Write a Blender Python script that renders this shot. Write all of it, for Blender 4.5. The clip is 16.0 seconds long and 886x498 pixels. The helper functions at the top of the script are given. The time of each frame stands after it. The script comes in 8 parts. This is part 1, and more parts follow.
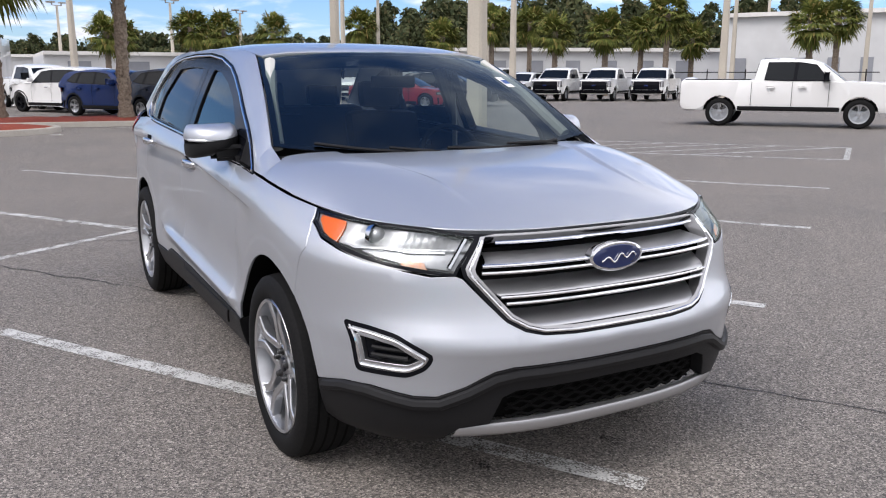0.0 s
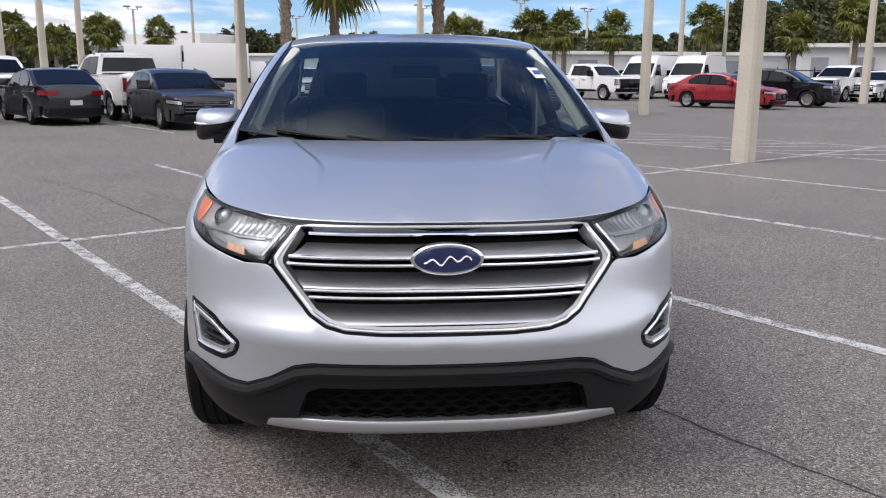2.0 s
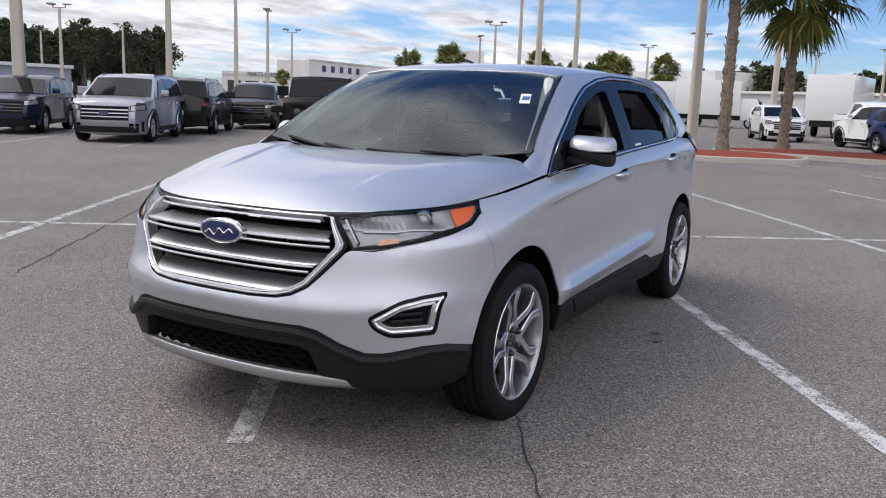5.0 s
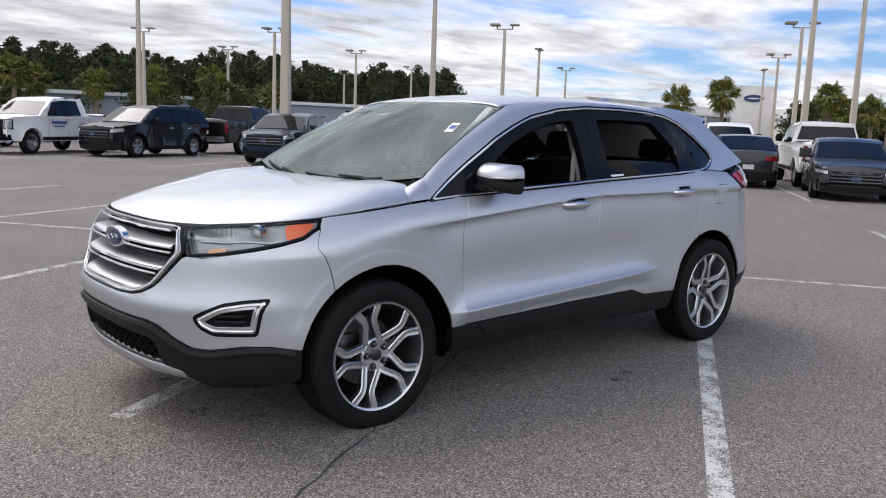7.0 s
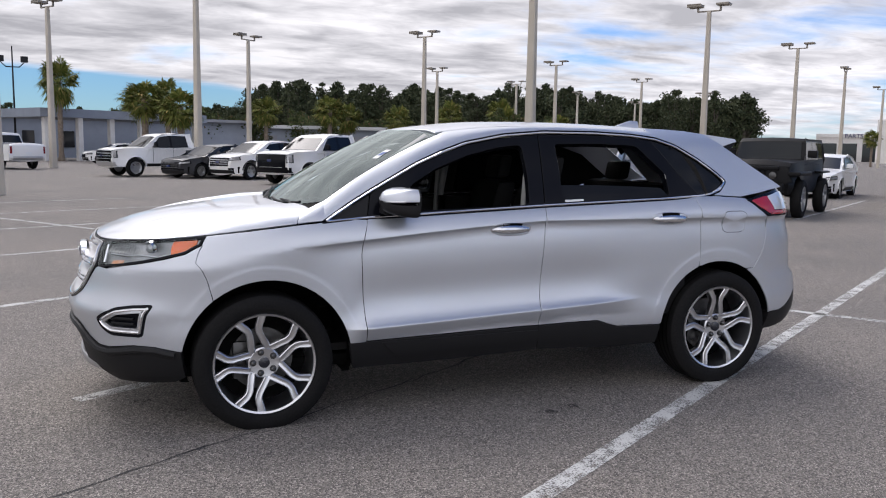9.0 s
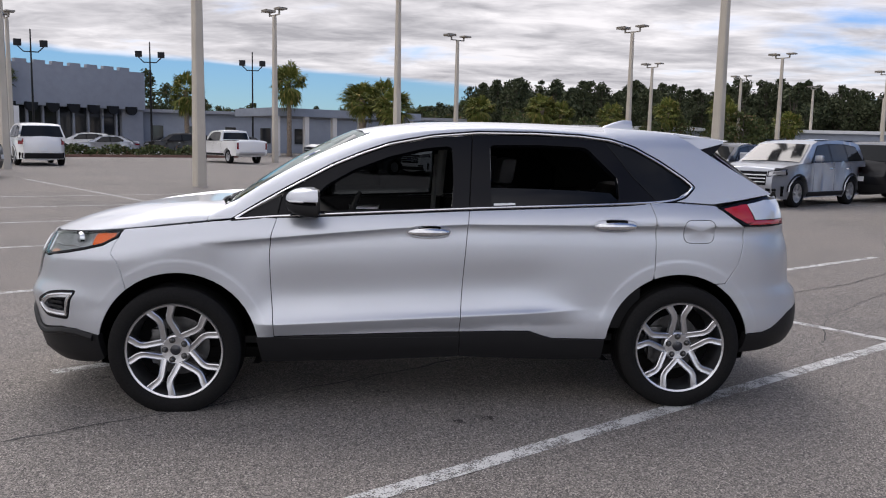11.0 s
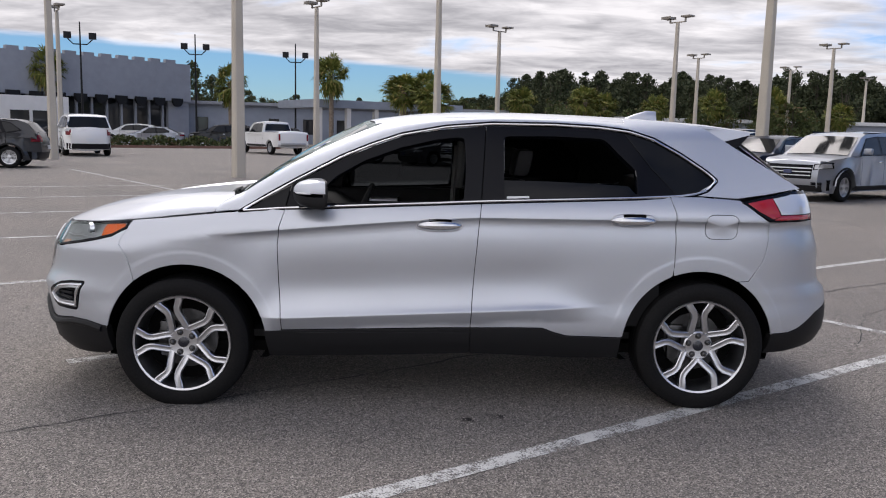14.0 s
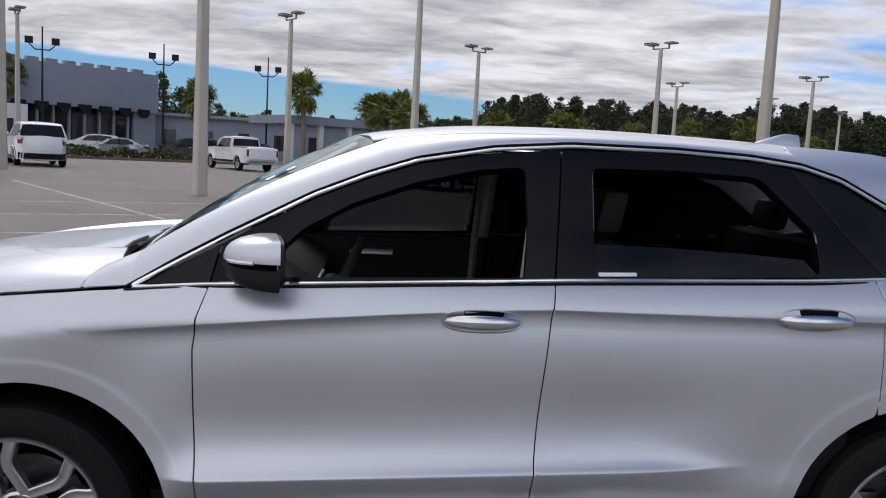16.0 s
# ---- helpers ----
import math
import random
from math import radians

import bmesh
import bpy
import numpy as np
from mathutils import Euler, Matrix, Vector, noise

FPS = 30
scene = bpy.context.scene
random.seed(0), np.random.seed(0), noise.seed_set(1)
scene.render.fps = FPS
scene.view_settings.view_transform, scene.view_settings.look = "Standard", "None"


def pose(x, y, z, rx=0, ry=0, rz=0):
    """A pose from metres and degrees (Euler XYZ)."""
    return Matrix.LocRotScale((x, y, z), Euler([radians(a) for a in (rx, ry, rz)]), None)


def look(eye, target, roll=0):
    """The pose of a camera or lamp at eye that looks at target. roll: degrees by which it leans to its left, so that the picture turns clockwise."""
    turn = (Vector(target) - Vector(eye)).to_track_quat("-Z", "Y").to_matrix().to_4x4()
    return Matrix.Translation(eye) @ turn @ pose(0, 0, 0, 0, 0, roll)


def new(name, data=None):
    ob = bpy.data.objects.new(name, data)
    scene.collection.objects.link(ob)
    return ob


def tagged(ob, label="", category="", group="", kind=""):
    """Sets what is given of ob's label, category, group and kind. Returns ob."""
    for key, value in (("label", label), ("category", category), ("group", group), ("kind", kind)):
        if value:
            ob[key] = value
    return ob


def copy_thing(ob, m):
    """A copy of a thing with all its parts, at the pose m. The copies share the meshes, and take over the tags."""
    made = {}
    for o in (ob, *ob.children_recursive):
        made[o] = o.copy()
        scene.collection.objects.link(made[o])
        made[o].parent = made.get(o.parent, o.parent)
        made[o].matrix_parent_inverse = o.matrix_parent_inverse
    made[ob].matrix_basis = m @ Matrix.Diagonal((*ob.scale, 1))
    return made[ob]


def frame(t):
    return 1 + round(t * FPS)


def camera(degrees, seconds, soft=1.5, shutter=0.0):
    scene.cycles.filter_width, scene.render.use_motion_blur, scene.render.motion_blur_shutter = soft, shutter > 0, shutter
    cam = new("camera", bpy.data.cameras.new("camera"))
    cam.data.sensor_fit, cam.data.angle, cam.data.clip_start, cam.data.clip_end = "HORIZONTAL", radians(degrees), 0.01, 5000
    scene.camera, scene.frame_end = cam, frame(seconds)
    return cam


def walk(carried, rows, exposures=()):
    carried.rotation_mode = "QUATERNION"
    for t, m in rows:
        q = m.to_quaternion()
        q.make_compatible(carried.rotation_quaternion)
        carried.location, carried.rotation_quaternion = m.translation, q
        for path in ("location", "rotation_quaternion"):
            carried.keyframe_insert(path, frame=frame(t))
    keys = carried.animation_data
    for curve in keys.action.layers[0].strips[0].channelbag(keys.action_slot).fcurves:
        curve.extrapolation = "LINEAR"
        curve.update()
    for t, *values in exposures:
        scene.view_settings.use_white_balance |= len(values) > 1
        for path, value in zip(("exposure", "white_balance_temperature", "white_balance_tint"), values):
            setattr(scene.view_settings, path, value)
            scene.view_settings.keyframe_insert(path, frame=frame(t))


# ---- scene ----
cam = camera(56.3, 16.0, soft=1.1)
METRES, EYE, TURN = 12.27, 1.452, 61.3
ROWS = [
    (0.0, 0.0, 0.0, 0.0, 0.0, -11.4, -0.02),
    (0.5, 0.033, 0.0026, 0.0005, 5.56, -11.41, 0.58),
    (1.0, 0.0626, 0.0164, -0.0006, 11.19, -11.9, 0.01),
    (1.5, 0.0977, 0.0252, -0.0009, 17.96, -11.74, 0.04),
    (2.0, 0.1284, 0.0373, -0.0028, 23.72, -11.61, -0.31),
    (2.5, 0.1631, 0.051, -0.003, 29.53, -11.99, -0.37),
    (3.0, 0.1949, 0.0643, -0.0026, 36.54, -11.96, -0.84),
    (3.5, 0.2224, 0.0841, -0.0026, 42.44, -11.57, -1.71),
    (4.0, 0.2544, 0.0999, -0.0031, 47.89, -10.84, -2.12),
    (6.5, 0.3728, 0.2399, -0.0042, 72.91, -8.7, -1.85),
    (7.0, 0.3861, 0.2783, -0.0022, 77.6, -8.04, -2.0),
    (7.5, 0.4001, 0.3175, -0.0015, 82.29, -7.22, -0.97),
    (8.0, 0.4007, 0.3579, -0.0017, 87.19, -7.22, -0.37),
    (8.5, 0.4064, 0.401, -0.0007, 92.69, -6.78, -0.62),
    (11.0, 0.3629, 0.5756, 0.0043, 113.51, -6.94, -1.21),
    (11.5, 0.3616, 0.5883, 0.0061, 115.07, -7.04, -1.26),
    (12.0, 0.3601, 0.5907, 0.0059, 115.89, -6.81, -0.76),
    (12.5, 0.3594, 0.5925, 0.0056, 116.34, -6.82, -0.47),
    (13.0, 0.3591, 0.5925, 0.0056, 116.51, -6.76, -0.52),
    (13.5, 0.3585, 0.5922, 0.0055, 116.35, -6.81, -0.65),
    (14.0, 0.3486, 0.5844, 0.0042, 116.47, -7.56, -1.35),
    (14.5, 0.3226, 0.5593, 0.0041, 116.79, -7.97, -2.36),
    (15.0, 0.2889, 0.5391, 0.0044, 116.51, -7.55, -2.49),
    (15.5, 0.2536, 0.5169, 0.004, 115.96, -6.52, -3.07),
    (16.0, 0.2149, 0.4961, 0.0047, 114.54, -6.06, -3.12),
]
walk(cam, [(t, pose(4.444, -1.835, EYE, 0, 0, TURN) @ pose(METRES * x, METRES * y, METRES * z, 89.6 + pitch, roll, yaw)) for t, x, y, z, yaw, pitch, roll in ROWS],
     exposures=[(0.0, 0.88, 6250, 15), (4.0, 0.73, 6200, 14), (7.5, 0.70, 6200, 15), (12.5, 0.60, 6350, 16), (15.0, 0.60, 6300, 16), (16.0, 0.43, 6150, 15)])

# ---- light ----
SUN_AZ, SUN_EL = radians(288), radians(53)      # azimuth measured from +x towards +y
world = bpy.data.worlds.new("sky")
scene.world = world
world.use_nodes = True


def build_sky(tree):
    tree.nodes.clear()
    N, L = tree.nodes.new, tree.links.new
    out, bg = N("ShaderNodeOutputWorld"), N("ShaderNodeBackground")
    sky = N("ShaderNodeTexSky")
    sky.sky_type, sky.sun_disc = "NISHITA", False
    sky.sun_elevation, sky.sun_rotation = SUN_EL, math.pi / 2 - SUN_AZ
    sky.air_density, sky.dust_density, sky.ozone_density = 1.0, 0.2, 3.0
    co = N("ShaderNodeTexCoord")
    sep = N("ShaderNodeSeparateXYZ")
    L(co.outputs["Generated"], sep.inputs[0])

    def m(op, a, b=None, c=None, clamp=False):
        n = N("ShaderNodeMath")
        n.operation, n.use_clamp = op, clamp
        for i, v in enumerate((a, b, c)):
            if v is None:
                continue
            if isinstance(v, (int, float)):
                n.inputs[i].default_value = v
            else:
                L(v, n.inputs[i])
        return n.outputs[0]

    X, Y, Z = sep.outputs
    zz = m("ADD", m("MAXIMUM", Z, 0.0), 0.10)
    flat = N("ShaderNodeCombineXYZ")
    L(m("DIVIDE", X, zz), flat.inputs[0])
    L(m("DIVIDE", Y, zz), flat.inputs[1])
    def noise_at(scale, detail, stretch, rough=0.55, distort=0.4):
        mp = N("ShaderNodeMapping")
        mp.inputs["Scale"].default_value = stretch
        mp.inputs["Rotation"].default_value = (0, 0, radians(24))
        L(flat.outputs[0], mp.inputs[0])
        n = N("ShaderNodeTexNoise")
        n.inputs["Scale"].default_value, n.inputs["Detail"].default_value = scale, detail
        n.inputs["Roughness"].default_value, n.inputs["Distortion"].default_value = rough, distort
        L(mp.outputs[0], n.inputs[0])
        return n.outputs[0]

    broad = noise_at(0.55, 3, (1.0, 0.8, 1))
    fine = noise_at(1.4, 5, (0.85, 1.15, 1), 0.55, 0.3)
    tufts = noise_at(3.6, 4, (0.8, 1.25, 1), 0.6, 0.5)
    # a deck of cloud whose edge lies low in the south; scattered cloud to the west
    toward = m("ADD", m("MULTIPLY", X, math.cos(radians(296))), m("MULTIPLY", Y, math.sin(radians(296))))
    west = m("ADD", m("MULTIPLY", X, math.cos(radians(168))), m("MULTIPLY", Y, math.sin(radians(168))))
    deck = m("SUBTRACT", 0.76, m("MULTIPLY", m("POWER", m("MAXIMUM", west, 0.0), 1.5), 0.38))
    high = N("ShaderNodeMapRange")
    high.interpolation_type = "SMOOTHSTEP"
    L(m("ADD", m("MULTIPLY", west, 0.75), m("MULTIPLY", Z, 0.66)), high.inputs[0])
    high.inputs[1].default_value, high.inputs[2].default_value = 0.52, 0.92
    deck = m("MINIMUM", deck, m("SUBTRACT", 0.76, m("MULTIPLY", high.outputs[0], 0.44)))
    # the north, away from the sun, opens to blue half way up
    deck = m("SUBTRACT", deck, m("MULTIPLY", m("POWER", m("MAXIMUM", Y, 0.0), 1.5), 0.08))
    cover = m("ADD", m("MULTIPLY", m("SUBTRACT", broad, 0.5), 0.9), m("MULTIPLY", m("SUBTRACT", fine, 0.5), 1.0))
    cover = m("ADD", cover, deck)
    edge = m("ADD", 0.010, m("MULTIPLY", m("SUBTRACT", fine, 0.5), 0.016))
    low = N("ShaderNodeMapRange")
    low.interpolation_type = "SMOOTHSTEP"
    L(Z, low.inputs[0])
    band = m("MULTIPLY", m("POWER", m("MAXIMUM", toward, 0.0), 2.6), 0.080)
    L(m("ADD", edge, band), low.inputs[1])
    L(m("ADD", m("ADD", edge, band), 0.009), low.inputs[2])
    mask = N("ShaderNodeMapRange")
    mask.interpolation_type = "SMOOTHSTEP"
    L(cover, mask.inputs[0])
    mask.inputs[1].default_value, mask.inputs[2].default_value = 0.34, 0.66
    amount = m("MULTIPLY", mask.outputs[0], low.outputs[0])
    # cloud brightness: grey bellies, bright thin parts, brighter round the veiled sun
    sunv = (math.cos(SUN_AZ) * math.cos(SUN_EL), math.sin(SUN_AZ) * math.cos(SUN_EL), math.sin(SUN_EL))
    dot = m("ADD", m("ADD", m("MULTIPLY", X, sunv[0]), m("MULTIPLY", Y, sunv[1])), m("MULTIPLY", Z, sunv[2]))
    glow = m("POWER", m("MAXIMUM", dot, 0.0), 6.0)
    relief = m("ADD", m("MULTIPLY", fine, 0.62), m("MULTIPLY", tufts, 0.38))
    body = N("ShaderNodeMapRange")
    L(relief, body.inputs[0])
    body.inputs[1].default_value, body.inputs[2].default_value = 0.40, 0.62
    body.inputs[3].default_value, body.inputs[4].default_value = 1.0, 0.55
    bright = m("MULTIPLY", body.outputs[0], m("ADD", 0.88, m("MULTIPLY", glow, 1.0)))
    # clouds away from the sun are lit from the front
    sunward = m("ADD", m("MULTIPLY", X, math.cos(SUN_AZ)), m("MULTIPLY", Y, math.sin(SUN_AZ)))
    bright = m("MULTIPLY", bright, m("SUBTRACT", 1.10, m("MULTIPLY", sunward, 0.42)))
    cloud = N("ShaderNodeMix")
    cloud.data_type = "RGBA"
    cloud.inputs["A"].default_value = (0.68, 0.69, 0.75, 1)
    cloud.inputs["B"].default_value = (1.0, 0.985, 0.96, 1)
    L(body.outputs[0], cloud.inputs["Factor"])
    scaled = N("ShaderNodeVectorMath")
    scaled.operation = "SCALE"
    L(cloud.outputs["Result"], scaled.inputs[0])
    L(m("MULTIPLY", bright, CLOUD), scaled.inputs["Scale"])
    mix = N("ShaderNodeMix")
    mix.data_type = "RGBA"
    L(amount, mix.inputs["Factor"])
    tint = N("ShaderNodeMix")
    tint.data_type, tint.blend_type = "RGBA", "MULTIPLY"
    tint.inputs["Factor"].default_value = 1.0
    L(sky.outputs[0], tint.inputs["A"])
    tint.inputs["B"].default_value = (0.50, 0.62, 0.80, 1)
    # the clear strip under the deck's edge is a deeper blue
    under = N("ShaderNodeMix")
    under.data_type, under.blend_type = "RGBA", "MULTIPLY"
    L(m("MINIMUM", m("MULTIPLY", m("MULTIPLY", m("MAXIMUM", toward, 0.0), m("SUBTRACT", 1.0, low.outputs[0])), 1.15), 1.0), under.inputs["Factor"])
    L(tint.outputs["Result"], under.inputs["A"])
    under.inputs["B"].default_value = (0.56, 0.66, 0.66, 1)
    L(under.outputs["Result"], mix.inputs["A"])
    L(scaled.outputs[0], mix.inputs["B"])
    L(mix.outputs["Result"], bg.inputs[0])
    bg.inputs[1].default_value = 0.10
    L(bg.outputs[0], out.inputs[0])


CLOUD = 9.2
build_sky(world.node_tree)
sun = new("sun", bpy.data.lights.new("sun", "SUN"))
sun.data.energy, sun.data.angle, sun.data.color = 1.1, radians(33), (1.0, 0.95, 0.88)
sun.matrix_world = look((math.cos(SUN_AZ) * 50, math.sin(SUN_AZ) * 50, math.tan(SUN_EL) * 50), (0, 0, 0))


# ---- materials ----
def material(name, colour, rough=0.5, metal=0.0, **kw):
    """Principled material with grain at two scales. grain: strength of the colour variation; scale: size of the grain in 1/m; bump: relief in metres;
    coat, transmission, emit as in the shader; dirt: strength of large stains; colour2: the colour of the grain."""
    mt = bpy.data.materials.new(name)
    mt.use_nodes = True
    tree = mt.node_tree
    N, L = tree.nodes.new, tree.links.new
    b = tree.nodes["Principled BSDF"]
    b.inputs["Base Color"].default_value = (*colour, 1)
    b.inputs["Roughness"].default_value, b.inputs["Metallic"].default_value = rough, metal
    b.inputs["Coat Weight"].default_value = kw.get("coat", 0)
    b.inputs["Coat Roughness"].default_value = kw.get("coat_rough", 0.03)
    b.inputs["Transmission Weight"].default_value = kw.get("transmission", 0)
    b.inputs["IOR"].default_value = kw.get("ior", 1.5)
    b.inputs["Specular IOR Level"].default_value = kw.get("spec", 0.5)
    if kw.get("emit"):
        b.inputs["Emission Color"].default_value = (*colour, 1)
        b.inputs["Emission Strength"].default_value = kw["emit"]
    grain, scale, bump, dirt = kw.get("grain", 0), kw.get("scale", 60), kw.get("bump", 0), kw.get("dirt", 0)
    if grain or bump or dirt:
        co = N("ShaderNodeTexCoord")
        n1, n2 = N("ShaderNodeTexNoise"), N("ShaderNodeTexNoise")
        n1.inputs["Scale"].default_value, n1.inputs["Detail"].default_value = scale, 5
        n2.inputs["Scale"].default_value, n2.inputs["Detail"].default_value = kw.get("dirt_scale", 1.3), 6
        for n in (n1, n2):
            L(co.outputs["Object"], n.inputs[0])
        base = None
        for n, amount, second in ((n1, grain, kw.get("colour2", tuple(c * 0.45 for c in colour))), (n2, dirt, kw.get("stain", tuple(c * 0.6 for c in colour)))):
            if not amount:
                continue
            r = N("ShaderNodeMapRange")
            r.inputs[1].default_value, r.inputs[2].default_value = 0.35, 0.7
            r.inputs[4].default_value = amount
            L(n.outputs[0], r.inputs[0])
            mx = N("ShaderNodeMix")
            mx.data_type = "RGBA"
            L(r.outputs[0], mx.inputs["Factor"])
            if base is None:
                mx.inputs["A"].default_value = (*colour, 1)
            else:
                L(base, mx.inputs["A"])
            mx.inputs["B"].default_value = (*second, 1)
            base = mx.outputs["Result"]
        if base:
            L(base, b.inputs["Base Color"])
        if bump:
            bp = N("ShaderNodeBump")
            bp.inputs["Strength"].default_value, bp.inputs["Distance"].default_value = 0.8, bump
            L(n1.outputs[0], bp.inputs["Height"])
            L(bp.outputs[0], b.inputs["Normal"])
    return mt


def paint(name, colour, metal=0.0, rough=0.35, flake=0.0):
    """Car paint: a base coat under clear lacquer, with fine flakes where it is metallic and a thin film of dust."""
    mt = material(name, colour, rough, metal, coat=0.8 if max(colour) > 0.2 else 0.65, coat_rough=0.04, spec=0.5 if max(colour) > 0.2 else 0.15)
    tree = mt.node_tree
    N, L = tree.nodes.new, tree.links.new
    b = tree.nodes["Principled BSDF"]
    co = N("ShaderNodeTexCoord")
    dust = N("ShaderNodeTexNoise")
    dust.inputs["Scale"].default_value, dust.inputs["Detail"].default_value = 2.2, 6
    L(co.outputs["Object"], dust.inputs[0])
    r = N("ShaderNodeMapRange")
    r.inputs[1].default_value, r.inputs[2].default_value = 0.4, 0.75
    r.inputs[3].default_value, r.inputs[4].default_value = rough, rough + 0.09
    L(dust.outputs[0], r.inputs[0])
    L(r.outputs[0], b.inputs["Roughness"])
    if flake:
        v = N("ShaderNodeTexVoronoi")
        v.inputs["Scale"].default_value = 900
        L(co.outputs["Object"], v.inputs[0])
        mx = N("ShaderNodeMix")
        mx.data_type = "RGBA"
        L(v.outputs["Color"], mx.inputs["B"])
        mx.blend_type = "SOFT_LIGHT"
        mx.inputs["Factor"].default_value = flake
        mx.inputs["A"].default_value = (*colour, 1)
        L(mx.outputs["Result"], b.inputs["Base Color"])
    return mt


M = {
    "silver": paint("silver_paint", (0.545, 0.57, 0.615), 0.70, 0.36, 0.10),
    "white": paint("white_paint", (0.80, 0.80, 0.79), 0.0, 0.4),
    "black": paint("black_paint", (0.006, 0.006, 0.0075), 0.0, 0.3),
    "grey": paint("grey_paint", (0.035, 0.037, 0.042), 0.2, 0.35, 0.1),
    "blue": paint("blue_paint", (0.010, 0.028, 0.12), 0.2, 0.35, 0.1),
    "slate": paint("slate_blue_paint", (0.010, 0.018, 0.042), 0.2, 0.35, 0.1),
    "red": paint("red_paint", (0.30, 0.012, 0.02), 0.3, 0.35, 0.1),
    "plastic": material("black_plastic", (0.010, 0.010, 0.011), 0.5, spec=0.22, grain=0.25, scale=700, bump=0.0002, colour2=(0.022, 0.022, 0.024)),
    "gloss_black": material("gloss_black", (0.005, 0.0055, 0.008), 0.12, spec=0.14),
    # near-black for black parts, and for gaps whose shade is in the colour
    "dark": material("black_parts_and_gap_shade", (0.004, 0.004, 0.004), 0.85, spec=0.1),
    "rubber": material("tyre_rubber", (0.007, 0.007, 0.0075), 0.75, spec=0.16, grain=0.4, scale=90, colour2=(0.017, 0.0165, 0.016), bump=0.0003),
    "chrome": material("chrome", (0.80, 0.81, 0.83), 0.07, 1.0),
    "satin": material("satin_silver", (0.55, 0.56, 0.58), 0.33, 1.0),
    "grille_grey": material("grille_grey", (0.60, 0.605, 0.62), 0.33, 0.85, coat=0.3),
    "alloy": material("polished_alloy", (0.66, 0.67, 0.69), 0.30, 1.0, grain=0.1, scale=30),
    "disc": material("brake_steel", (0.12, 0.12, 0.12), 0.4, 1.0, grain=0.3, scale=40),
    "glass": material("tinted_glass", (0.006, 0.007, 0.009), 0.02, 0.0, spec=0.20),
    "screen": None,
    "lens": None,
    "amber": material("amber_lens", (0.78, 0.15, 0.02), 0.12, coat=0.8),
    "red_lens": material("red_lens", (0.38, 0.012, 0.02), 0.12, coat=0.8),
    "white_lens": material("white_lens", (0.72, 0.74, 0.76), 0.1, 0.3, coat=0.8),
    "lamp_bowl": material("lamp_bowl", (0.38, 0.39, 0.40), 0.36, 0.6, grain=0.25, scale=40),
    "lamp_grey": material("lamp_grey", (0.40, 0.41, 0.42), 0.3, 0.5),
    "handle": material("bright_handle", (0.66, 0.67, 0.69), 0.16, 0.95),
    "skid": material("skid_grey", (0.42, 0.42, 0.43), 0.36, 0.8),
    "emblem_blue": material("emblem_blue", (0.008, 0.018, 0.085), 0.25, coat=0.6),
    "leather": material("black_leather", (0.011, 0.011, 0.0115), 0.6, spec=0.25, grain=0.3, scale=120, bump=0.0006),
    "trim_grey": material("grey_trim", (0.30, 0.30, 0.29), 0.7, grain=0.2, scale=200),
    "headliner": material("light_headliner", (0.55, 0.55, 0.52), 0.9, grain=0.2, scale=300),
    "paper": material("sticker_paper", (0.75, 0.77, 0.78), 0.6),
    "print": material("sticker_print", (0.05, 0.10, 0.28), 0.6),
}


def clear(name, tint, rough=0.0, mixing=0.16):
    """A thin pane: mostly let through, with a mirror's share that grows towards grazing."""
    mt = bpy.data.materials.new(name)
    mt.use_nodes = True
    tree = mt.node_tree
    tree.nodes.clear()
    N, L = tree.nodes.new, tree.links.new
    out, mix, tr, gl = N("ShaderNodeOutputMaterial"), N("ShaderNodeMixShader"), N("ShaderNodeBsdfTransparent"), N("ShaderNodeBsdfGlossy")
    fr = N("ShaderNodeFresnel")
    fr.inputs[0].default_value = 1.0 + mixing * 4
    tr.inputs[0].default_value = (*tint, 1)
    gl.inputs["Roughness"].default_value = rough
    gl.inputs["Color"].default_value = (0.90, 1.0, 0.97, 1)
    L(fr.outputs[0], mix.inputs[0])
    L(tr.outputs[0], mix.inputs[1])
    L(gl.outputs[0], mix.inputs[2])
    L(mix.outputs[0], out.inputs[0])
    return mt


M["screen"] = clear("windscreen_glass", (0.52, 0.60, 0.58), 0.0, 0.19)
M["lens"] = clear("clear_lens", (0.95, 0.96, 0.97), 0.02, 0.09)
M["tint"] = clear("privacy_glass", (0.045, 0.05, 0.055), 0.0, 0.16)


# ---- mesh tools ----
from mathutils.geometry import delaunay_2d_cdt


def link(name, me, mat, parent=None, label=""):
    ob = new(name, me)
    for mt in (mat if isinstance(mat, (list, tuple)) else [mat]):
        me.materials.append(mt)
    if parent is not None:
        ob.parent = parent
    if label:
        ob["label"] = label
    return ob


def part(name, bm, mat, parent=None, label="", smooth=True, bevel=0.0):
    if bevel:
        sharp = [e for e in bm.edges if len(e.link_faces) == 2 and e.calc_face_angle(0) > 0.5]
        bmesh.ops.bevel(bm, geom=sharp, offset=bevel, segments=2, affect="EDGES", profile=0.6, clamp_overlap=True)
    bmesh.ops.recalc_face_normals(bm, faces=bm.faces)
    me = bpy.data.meshes.new(name)
    bm.to_mesh(me)
    bm.free()
    if smooth:
        me.polygons.foreach_set("use_smooth", [True] * len(me.polygons))
        me.set_sharp_from_angle(angle=radians(35))
    return link(name, me, mat, parent, label)


def thing(name, label, category, m=None, group="", kind=""):
    ob = new(name)
    ob.empty_display_size = 0.2
    if m is not None:
        ob.matrix_world = m
    return tagged(ob, label, category, group, kind)


